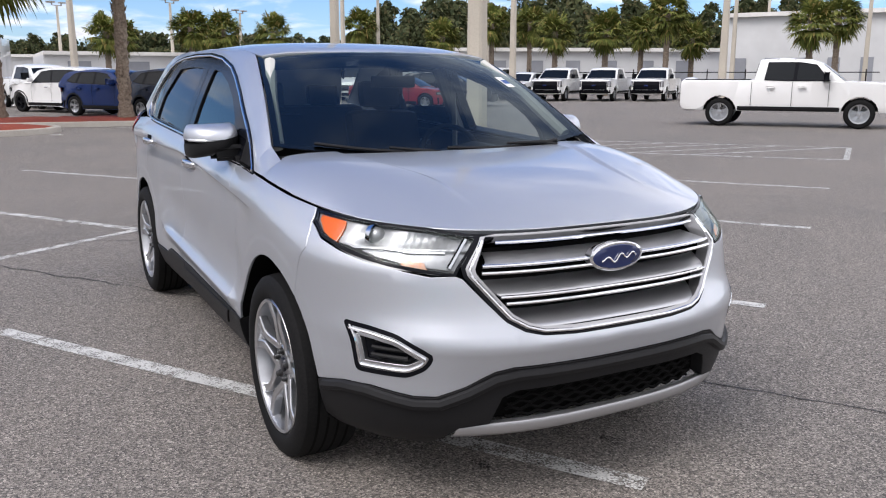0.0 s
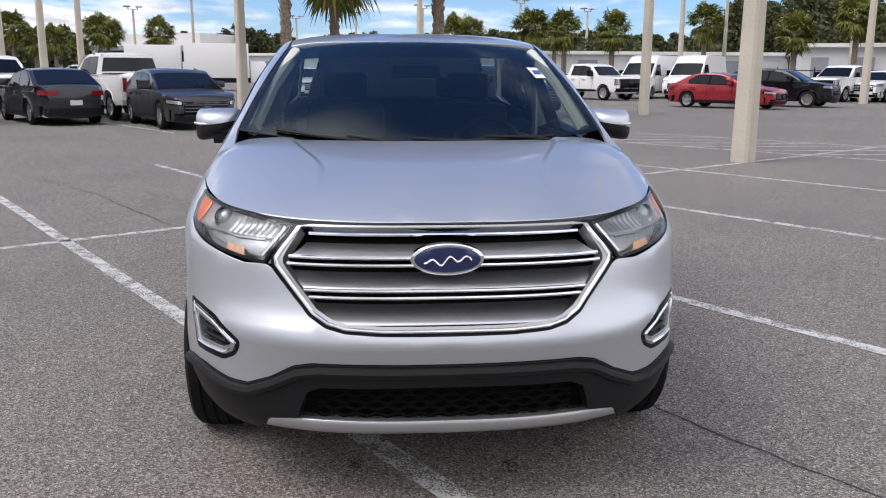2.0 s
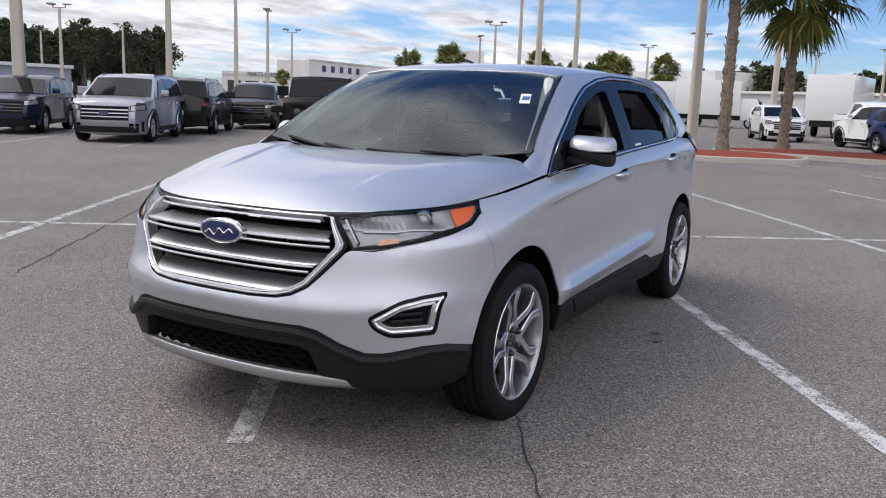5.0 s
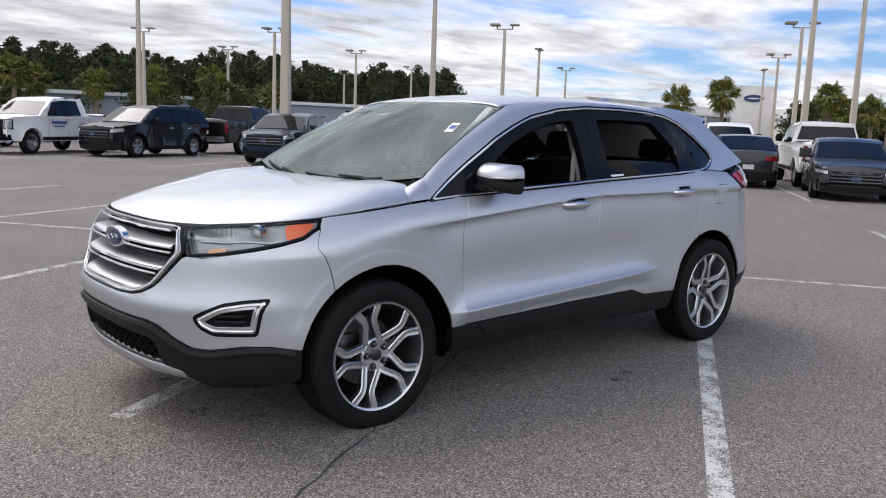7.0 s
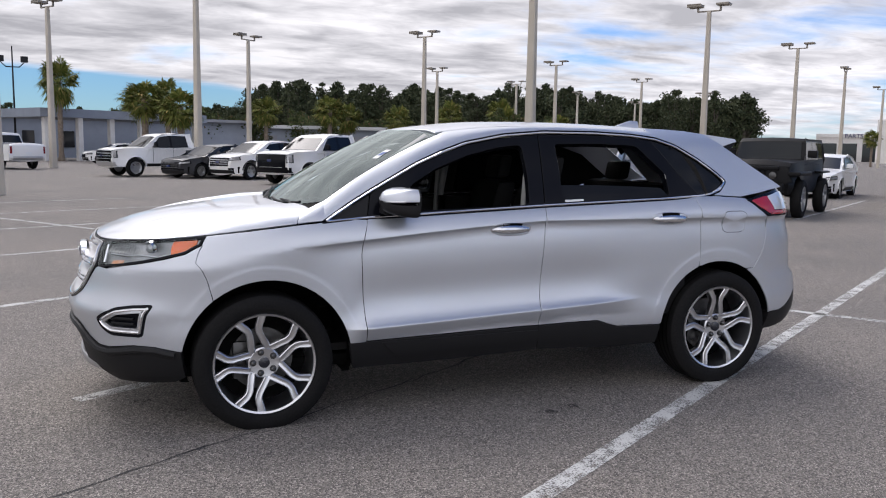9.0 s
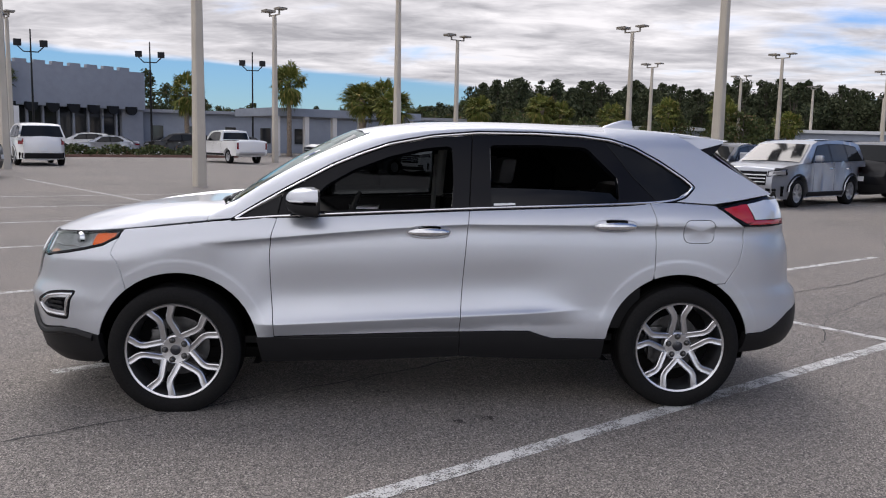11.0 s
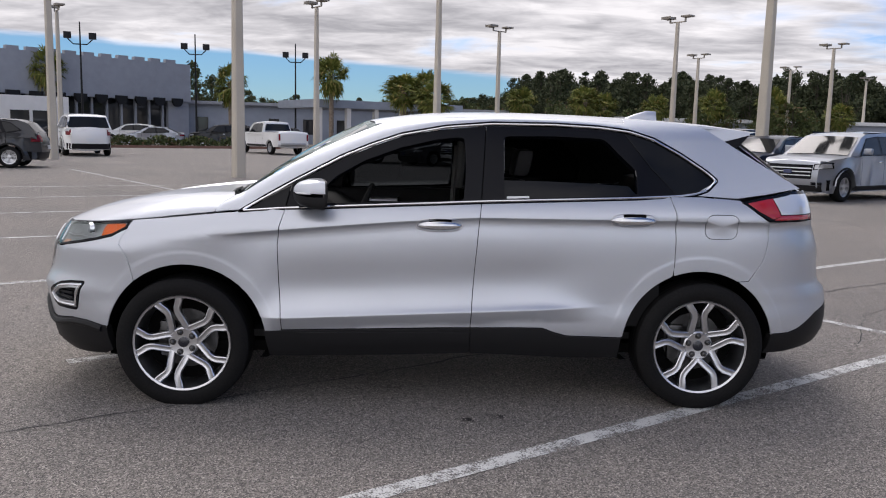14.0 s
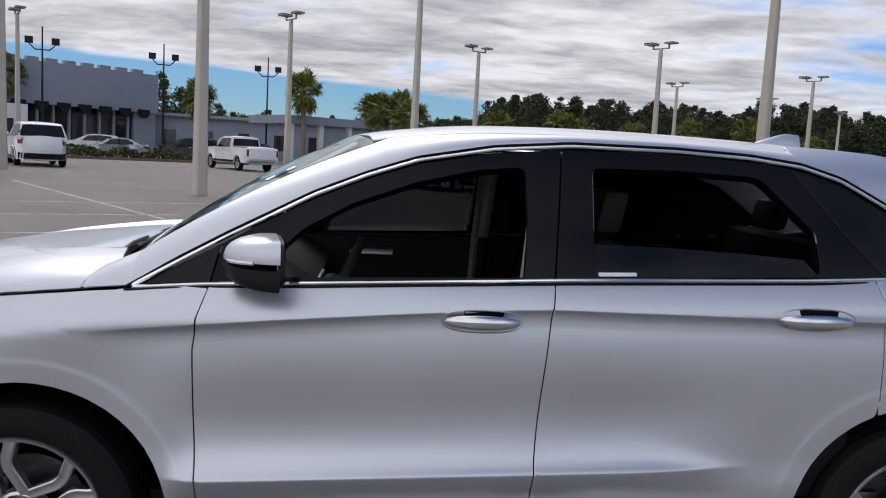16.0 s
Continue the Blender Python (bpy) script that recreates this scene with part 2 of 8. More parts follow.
def lerp_table(table, x):
    """Smooth interpolation in a table of (x, value), x rising."""
    if x <= table[0][0]:
        return table[0][1]
    for i in range(len(table) - 1):
        (x0, a), (x1, b) = table[i], table[i + 1]
        if x <= x1:
            def slope(k):
                k0, k1 = max(k - 1, 0), min(k + 1, len(table) - 1)
                return (table[k1][1] - table[k0][1]) / (table[k1][0] - table[k0][0])
            h = x1 - x0
            t = (x - x0) / h
            return ((2 * t ** 3 - 3 * t * t + 1) * a + (t ** 3 - 2 * t * t + t) * h * slope(i) + (3 * t * t - 2 * t ** 3) * b + (t ** 3 - t * t) * h * slope(i + 1))
    return table[-1][1]


def inside(poly, x, y):
    c = False
    for (x0, y0), (x1, y1) in zip(poly, poly[1:] + poly[:1]):
        if (y0 > y) != (y1 > y) and x < (x1 - x0) * (y - y0) / (y1 - y0) + x0:
            c = not c
    return c


def within(loops, x, y):
    """For arrays of points: inside the first loop and outside the others (an even-odd count does both)."""
    c = np.zeros(len(x), bool)
    for lp in loops:
        for (x0, y0), (x1, y1) in zip(lp, lp[1:] + lp[:1]):
            if y0 != y1:
                c ^= ((y0 > y) != (y1 > y)) & (x < (x1 - x0) * (y - y0) / (y1 - y0) + x0)
    return c


def dense(poly, step, closed=True):
    out = []
    pairs = list(zip(poly, poly[1:] + poly[:1])) if closed else list(zip(poly, poly[1:]))
    for (x0, y0), (x1, y1) in pairs:
        n = max(1, int(math.hypot(x1 - x0, y1 - y0) / step + 0.5))
        out += [(x0 + (x1 - x0) * i / n, y0 + (y1 - y0) * i / n) for i in range(n)]
    if not closed:
        out.append(poly[-1])
    return out


def rounded(poly, r, n=4):
    """A polygon with its corners rounded by about r."""
    out = []
    k = len(poly)
    for i in range(k):
        p, a, b = Vector(poly[i]), Vector(poly[i - 1]), Vector(poly[(i + 1) % k])
        da, db = (a - p), (b - p)
        ra, rb = min(r, da.length * 0.45), min(r, db.length * 0.45)
        p0, p2 = p + da.normalized() * ra, p + db.normalized() * rb
        for j in range(n + 1):
            t = j / n
            q = p0 * (1 - t) ** 2 + p * 2 * t * (1 - t) + p2 * t * t
            out.append((q.x, q.y))
    return out


def mesh_with_normals(name, verts, faces, normals):
    me = bpy.data.meshes.new(name)
    me.from_pydata(verts, [], faces)
    me.polygons.foreach_set("use_smooth", [True] * len(me.polygons))
    me.update()
    me.normals_split_custom_set_from_vertices(normals)
    return me


def patch(name, poly, surf, mat, parent=None, step=0.05, depth=0.012, lift=0.0, holes=(), label="", flip=False, rows=()):
    """A panel of sheet: the polygon in the plane of two parameters, laid on surf(u, v), with a turned-in edge of that depth."""
    loops = [dense(list(poly), step * 0.6)] + [dense(list(h), step * 0.6) for h in holes]
    pts, edges = [], []
    for lp in loops:
        k = len(pts)
        pts += [Vector(p) for p in lp]
        edges += [(k + i, k + (i + 1) % len(lp)) for i in range(len(lp))]
    nb = len(pts)
    us, vs = [p.x for p in pts], [p.y for p in pts]
    u0, u1, v0, v1 = min(us), max(us), min(vs), max(vs)
    nu, nv = max(1, int((u1 - u0) / step)), max(1, int((v1 - v0) / step))
    rim = [(p.x, p.y) for p in pts]
    extra = []
    if rows:
        e = np.array([q for row in rows for q in row])
        e = e[within(loops, e[:, 0], e[:, 1])]
        ra = np.array(rim)
        near = np.min((e[:, 0:1] - ra[:, 0]) ** 2 + (e[:, 1:2] - ra[:, 1]) ** 2, axis=1) if len(e) else []
        extra = [tuple(q) for q, c in zip(e, near) if c > (0.2 * step) ** 2]
        pts += [Vector((float(a), float(b))) for a, b in extra]
        rim = rim + extra
    gu, gv = np.meshgrid(np.arange(nu + 1), np.arange(nv + 1), indexing="ij")
    gu = (u0 + (u1 - u0) * (gu + 0.5 * (gv % 2)) / nu).ravel()
    gv = (v0 + (v1 - v0) * gv / nv).ravel()
    keep = within(loops, gu, gv)
    gu, gv = gu[keep], gv[keep]
    if len(gu):
        ra = np.array(rim)
        near = np.min((gu[:, None] - ra[:, 0]) ** 2 + (gv[:, None] - ra[:, 1]) ** 2, axis=1)
        pts += [Vector((float(a), float(b))) for a, b, c in zip(gu, gv, near) if c > ((0.62 if rows else 0.42) * step) ** 2]
    vc, _, fc, *_ = delaunay_2d_cdt(pts, edges, [], 0, 1e-6)
    mid = np.array([[sum(vc[i].x for i in f) / len(f), sum(vc[i].y for i in f) / len(f)] for f in fc])
    ok = within(loops, mid[:, 0], mid[:, 1])
    faces = [list(f) for f, o in zip(fc, ok) if o]
    e = 0.004

    def at(u, v):
        p = Vector(surf(u, v))
        n = (Vector(surf(u + e, v)) - Vector(surf(u - e, v))).cross(Vector(surf(u, v + e)) - Vector(surf(u, v - e)))
        n = n.normalized() if n.length > 1e-12 else Vector((0, 0, 1))
        return p, (-n if flip else n)
    verts, normals = [], []
    for q in vc:
        p, n = at(q.x, q.y)
        verts.append(p + n * lift)
        normals.append(n)
    # wind the faces with the normals
    for f in faces:
        a, b, c = (verts[i] for i in f[:3])
        if (b - a).cross(c - a).dot(normals[f[0]]) < 0:
            f.reverse()
    if depth:
        count = {}
        for f in faces:
            for a, b in zip(f, f[1:] + f[:1]):
                count[(a, b)] = 1
        for (a, b) in list(count):
            if (b, a) in count:
                continue
            na, nb_ = normals[a], normals[b]
            out = (verts[b] - verts[a]).cross(na)
            out = out.normalized() if out.length > 1e-9 else na
            # a small turned edge, then the flange
            k = len(verts)
            verts += [verts[a].copy(), verts[b].copy(), verts[a] - na * 0.0035 + out * 0.0015, verts[b] - nb_ * 0.0035 + out * 0.0015]
            normals += [na, nb_, (na + out).normalized(), (nb_ + out).normalized()]
            faces.append([k + 1, k, k + 2, k + 3])
            k2 = len(verts)
            verts += [verts[k + 2].copy(), verts[k + 3].copy(), verts[a] - na * depth, verts[b] - nb_ * depth]
            normals += [out] * 4
            faces.append([k2 + 1, k2, k2 + 2, k2 + 3])
    return link(name, mesh_with_normals(name, verts, faces, normals), mat, parent, label)


def sheet(name, surf, nu, nv, mat, parent=None, label="", depth=0.0, flip=False):
    """A whole grid over u, v in 0..1."""
    verts, normals, faces = [], [], []
    e = 0.002
    for i in range(nu + 1):
        for j in range(nv + 1):
            u, v = i / nu, j / nv
            p = Vector(surf(u, v))
            n = (Vector(surf(u + e, v)) - Vector(surf(u - e, v))).cross(Vector(surf(u, v + e)) - Vector(surf(u, v - e))).normalized()
            verts.append(p)
            normals.append(-n if flip else n)
    for i in range(nu):
        for j in range(nv):
            a = i * (nv + 1) + j
            f = [a, a + nv + 1, a + nv + 2, a + 1]
            faces.append(f[::-1] if flip else f)
    if depth:
        k = len(verts)
        for p, n in zip(verts[:k], normals[:k]):
            verts.append(p - n * depth)
            normals.append(-n)
        faces += [[x + k for x in f[::-1]] for f in faces]
    return link(name, mesh_with_normals(name, verts, faces, normals), mat, parent, label)


def tube(name, pts, r, mat, parent=None, label="", n=8, closed=False, flat=1.0):
    """A bar of round or flattened section along points."""
    bm = bmesh.new()
    pts = [Vector(p) for p in pts]
    rings = []
    for i, p in enumerate(pts):
        a = pts[i - 1] if (i or closed) else pts[i]
        b = pts[(i + 1) % len(pts)] if (i + 1 < len(pts) or closed) else pts[i]
        d = (b - a).normalized()
        side = d.cross(Vector((0, 0, 1)))
        side = side.normalized() if side.length > 1e-4 else Vector((1, 0, 0))
        up = side.cross(d)
        rr = r[i] if isinstance(r, (list, tuple)) else r
        rings.append([bm.verts.new(p + (side * math.cos(2 * math.pi * k / n) * flat + up * math.sin(2 * math.pi * k / n)) * rr) for k in range(n)])
    pairs = list(zip(rings, rings[1:])) + ([(rings[-1], rings[0])] if closed else [])
    for A, B in pairs:
        for k in range(n):
            bm.faces.new((A[k], A[(k + 1) % n], B[(k + 1) % n], B[k]))
    if not closed:
        bm.faces.new(rings[0][::-1])
        bm.faces.new(rings[-1])
    return part(name, bm, mat, parent, label)


def box_bm(x0, y0, z0, x1, y1, z1, bm=None):
    bm = bm or bmesh.new()
    vs = bmesh.ops.create_cube(bm, size=1.0)["verts"]
    for v in vs:
        v.co = Vector(((x0 + x1) / 2 + v.co.x * (x1 - x0), (y0 + y1) / 2 + v.co.y * (y1 - y0), (z0 + z1) / 2 + v.co.z * (z1 - z0)))
    return bm


def lathe_bm(profile, n=32, axis="y", bm=None):
    """A turned body: profile of (along the axis, radius)."""
    bm = bm or bmesh.new()
    rings = []
    for h, r in profile:
        ring = []
        for k in range(n):
            a = 2 * math.pi * k / n
            c, s = r * math.cos(a), r * math.sin(a)
            ring.append(bm.verts.new((c, h, s) if axis == "y" else (c, s, h)))
        rings.append(ring)
    for A, B in zip(rings, rings[1:]):
        for k in range(n):
            bm.faces.new((A[k], A[(k + 1) % n], B[(k + 1) % n], B[k]))
    return bm

# ---- the silver car: forms ----
# x ahead, y to its left, z up; the axles stand at x = +-AXLE
AXLE, HUB, TYRE = 1.4245, 0.352, 0.362
XC, X0R, NF, NR = 1.15, -1.45, 2.75, 3.2
NOSE = [(0.22, 2.22), (0.30, 2.315), (0.40, 2.345), (0.50, 2.358), (0.58, 2.379), (0.625, 2.388), (0.66, 2.368), (0.72, 2.335), (0.87, 2.295), (0.97, 2.235), (1.02, 2.16), (1.08, 2.03)]
TAIL = [(0.25, -2.20), (0.38, -2.335), (0.52, -2.358), (0.61, -2.348), (0.655, -2.334), (0.685, -2.298), (0.75, -2.284), (0.88, -2.275), (1.00, -2.235), (1.22, -2.175), (1.30, -2.10), (1.45, -1.98)]
BELT = [(-2.3, 1.20), (-1.62, 1.175), (-1.30, 1.187), (-0.217, 1.144), (0.60, 1.106), (1.05, 1.083), (1.40, 1.045), (1.73, 1.012), (2.05, 0.985), (2.3, 0.968)]
FLANK = [(0.25, 0.875), (0.30, 0.905), (0.40, 0.937), (0.50, 0.943), (0.60, 0.936), (0.75, 0.937), (0.95, 0.944), (1.05, 0.943), (1.15, 0.94)]


def smooth(a, b, x):
    t = min(1, max(0, (x - a) / (b - a)))
    return t * t * (3 - 2 * t)


def corner(z):
    """Where the side begins to turn round to the nose: further forwards below the lamps."""
    return 1.15 + 0.25 * smooth(0.99, 0.84, z)


def crease_low(x):
    return 0.506 + (0.885 - x) * 0.0407


def crease_up(x):
    return 1.058 - 0.072 * max(0, x + 0.2) ** 1.25 - 0.004 * max(0, -0.2 - x)


def flank(x, z):
    """Half width of the body's side, with its creases and flares."""
    y = lerp_table(FLANK, z)
    # lower ridge of the doors
    run = smooth(1.02, 0.86, x) * smooth(-0.90, -0.45, x)
    c = crease_low(x)
    if z > c:
        d = math.hypot(z - c, 0.003) - 0.003
        y += run * (0.028 * math.exp(-d / 0.030) + 0.006 * math.exp(-d / 0.11))
    else:
        y += run * 0.034 * max(0, 1 - (math.hypot(c - z, 0.003) - 0.003) / 0.07)
    # the scoop above it
    y -= run * 0.012 * math.exp(-((z - c - 0.17) / 0.11) ** 2)
    # shoulder crease
    run2 = smooth(1.28, 0.95, x)
    c2 = crease_up(x)
    if z < c2:
        y -= run2 * 0.030 * (1 - math.exp(-(c2 - z) / 0.015)) * math.exp(-(c2 - z) / 0.15)
    # tucked in towards the shoulder line
    s = lerp_table(BELT, x) - z
    y -= 0.050 * max(0, 1 - s / 0.115) ** 1.7
    # flares round the wheels
    for cx in (AXLE - 0.02, -AXLE + 0.02):
        r = math.hypot(x - cx, (z - HUB) * 0.98)
        y += (0.0008 * smooth(0.545, 0.450, r) + 0.0013 * smooth(0.500, 0.482, r)) * smooth(0.30, 0.5, z)
    return y


def body(s, z):
    """The car's outer skin. s runs from the nose's middle (0) round the corner (pi/2) along the side and round the back."""
    side = math.pi / 2
    X0 = corner(z)
    length = XC - X0R
    turn = side + XC - X0
    if s < turn:
        th = max(s * side / turn, -side + 1e-6)
        sg = -1 if th < 0 else 1
        th = abs(th)
        xf = lerp_table(NOSE, z)
        w = flank(X0, z)
        x = X0 + (xf - X0) * max(math.cos(th), 1e-9) ** (2 / NF)
        y = math.sin(th) ** (2 / NF)
        return (x, sg * (y * w + (flank(x, z) - w) * y ** 3), z)
    if s <= side + length:
        x = XC - (s - side)
        return (x, flank(x, z), z)
    th = min(s - side - length, side - 1e-6)
    xr = lerp_table(TAIL, z)
    x = X0R - (X0R - xr) * max(math.sin(th), 1e-9) ** (2 / NR)
    return (x, flank(X0R, z) * max(math.cos(th), 1e-9) ** (2 / NR) + (flank(x, z) - flank(X0R, z)) * max(math.cos(th), 0) ** 0.6, z)


def sx(x, z):
    """The s of a point of the side at that x."""
    side = math.pi / 2
    X0 = corner(z)
    if x > X0:
        q = min(1, (x - X0) / (lerp_table(NOSE, z) - X0))
        return math.acos(q ** (NF / 2)) * (side + XC - X0) / side
    if x >= X0R:
        return side + XC - x
    q = min(1, (X0R - x) / (X0R - lerp_table(TAIL, z)))
    return side + XC - X0R + math.asin(q ** (NR / 2))


def sy(y, z):
    """The s of a point of the front at that y."""
    q = min(1, abs(y) / flank(corner(z), z))
    return math.copysign(math.asin(q ** (NF / 2)) * (1 + (XC - corner(z)) * 2 / math.pi), y)


def seam(x):
    return lerp_table(BELT, x)


# sides of the body are drawn in (s, z) with s from sx() and sy()
def S(*pts):
    return [(sx(x, z), z) for x, z in pts]


def F(*pts):
    return [(sy(y, z), z) for y, z in pts]


def arc(cx, cz, r, a0, a1, n=14, squash=1.0):
    return [(cx + r * math.cos(radians(a0 + (a1 - a0) * i / n)), cz + r * squash * math.sin(radians(a0 + (a1 - a0) * i / n))) for i in range(n + 1)]


# the greenhouse's side and its lines
CHROME = [(1.10, 1.078), (0.96, 1.160), (0.824, 1.237), (0.566, 1.373), (0.40, 1.442), (0.244, 1.495), (0.0, 1.541), (-0.255, 1.563), (-0.60, 1.563), (-0.85, 1.552), (-1.019, 1.532), (-1.15, 1.492), (-1.30, 1.410), (-1.44, 1.318), (-1.495, 1.272)]


def glassline(x, z):
    """Half width of the greenhouse's side."""
    b = lerp_table(BELT, x)
    base = flank(min(x, 0.9), b) + 0.004 if x > -1.0 else flank(x, b) + 0.004 - 0.10 * smooth(-1.0, -2.3, x) * 1.0
    h = z - b
    front = 0.06 * smooth(0.55, 1.15, x)
    return base - 0.36 * h - 0.20 * h * h - front * (0.2 + 1.5 * h)


def roof_z(x):
    return lerp_table([(-2.0, 1.535), (-1.6, 1.590), (-1.1, 1.622), (-0.5, 1.640), (0.0, 1.634), (0.25, 1.612), (0.46, 1.578), (0.6, 1.53)], x)


def roof_edge(x):
    return lerp_table([(-2.0, 0.555), (-1.5, 0.60), (-0.6, 0.635), (0.1, 0.645), (0.46, 0.638)], x)


def roof(x, y):
    e = roof_edge(x)
    q = abs(y) / e
    return (x, y, roof_z(x) - 0.020 * q * q - 0.020 * q ** 6)


def hood(x, y):
    zs = seam(x)
    zc = lerp_table([(1.0, 1.166), (1.2, 1.157), (1.434, 1.146), (1.748, 1.116), (2.0, 1.060), (2.15, 1.010), (2.25, 0.966)], x)
    ye = max(0.05, body(sx(min(x, 2.232), zs), zs)[1])
    q = min(1.3, abs(y) / ye)
    w = smooth(2.0, 1.3, x)
    g = (1 - q ** 9) ** 0.75 if q <= 1 else -8 * (q - 1)
    z = zs + (zc - zs) * ((1 - q ** 2.6) * (1 - w) + g * w)
    # the middle lies lower between two creases
    yr = 0.41 + 0.15 * smooth(1.85, 1.2, x)
    z -= 0.011 * smooth(2.1, 1.6, x) * smooth(yr + 0.012, yr - 0.022, abs(y))
    return (x, y, z)


def wind(u, v):
    """The windscreen: u across, -1..1, v from its foot to the roof."""
    foot = Vector((1.240 - 0.150 * u * u, 0.800 * u, 1.122 + 0.056 * u * u))
    top = Vector((0.47 - 0.095 * u * u, 0.640 * u, 1.578 - 0.030 * u * u))
    p = foot.lerp(top, v)
    return p + Vector((0.5, 0, 0.85)) * 0.13 * v * (1 - v) * (1 - 0.25 * u * u)


# ---- the silver car: build ----
car = thing("suv", "silver mid-size crossover SUV with chrome grille, parked across bay lines", "car", pose(0, 0, -0.003, 0, 0.33, 0))
SILVER, BLACK = M["silver"], M["plastic"]


def mirrored(surf, sg):
    return (lambda u, v: surf(u, v)) if sg > 0 else (lambda u, v: (lambda p: (p[0], -p[1], p[2]))(surf(u, v)))


def side_panel(name, poly, mat, sg, parent, **kw):
    return patch(name, poly, mirrored(body, sg), mat, parent, flip=(sg < 0), **kw)


def feature_rows():
    """Rows of mesh points that follow the creases and flares, as (s, z)."""
    out = []
    xs = [1.25 - 0.02 * k for k in range(175)]
    for d in (-0.06, -0.036, -0.022, -0.012, -0.005, -0.001, 0.004, 0.014, 0.03):
        out.append([(sx(x, crease_up(x) + d), crease_up(x) + d) for x in xs if x > -2.0])
    for d in (-0.045, -0.022, -0.009, -0.003, 0.003, 0.010, 0.024, 0.045, 0.08, 0.12, 0.17, 0.22):
        out.append([(sx(x, crease_low(x) + d), crease_low(x) + d) for x in xs if -1.0 < x < 1.05])
    for cx in (AXLE - 0.02, -AXLE + 0.02):
        for r in (0.462, 0.478, 0.486, 0.494, 0.502, 0.520, 0.55):
            out.append([(sx(cx + r * math.cos(a), HUB + r * math.sin(a)), HUB + r * math.sin(a)) for a in [radians(-5 + 190 * k / 64) for k in range(65)]])
    return out


AF = (AXLE - 0.02, HUB)
AR = (-AXLE + 0.02, HUB)
RF, RR_ = 0.437, 0.428


def glass_xz(x, z):
    return (x, glassline(x, z), z)


def grow_poly(pts, d):
    """A polygon moved inwards by d."""
    n = len(pts)
    area = sum(pts[i - 1][0] * pts[i][1] - pts[i][0] * pts[i - 1][1] for i in range(n))
    sgn = 1 if area > 0 else -1
    out = []
    for i in range(n):
        a, p, b = Vector(pts[i - 1]), Vector(pts[i]), Vector(pts[(i + 1) % n])
        e1, e2 = (p - a).normalized(), (b - p).normalized()
        n1, n2 = Vector((-e1.y, e1.x)) * sgn, Vector((-e2.y, e2.x)) * sgn
        m = n1 + n2
        m = m.normalized() if m.length > 1e-6 else n1
        out.append(tuple(p + m * d / max(0.4, m.dot(n1))))
    return out


G2 = 0.0034        # half of a shut line
ROWS_S = feature_rows()
DOOR_F = [(0.868, 1.088), (0.895, 1.00), (0.908, 0.90), (0.902, 0.70), (0.889, 0.50), (0.886, 0.437)]
DOOR_M = [(-0.190, 1.140), (-0.178, 1.02), (-0.160, 0.80), (-0.143, 0.55), (-0.139, 0.458)]
DOOR_R = [(-1.225, 1.183), (-1.250, 1.10), (-1.258, 0.95), (-1.256, 0.80), (-1.25, 0.757)]


def off(line, d):
    return [(x + d, z) for x, z in line]


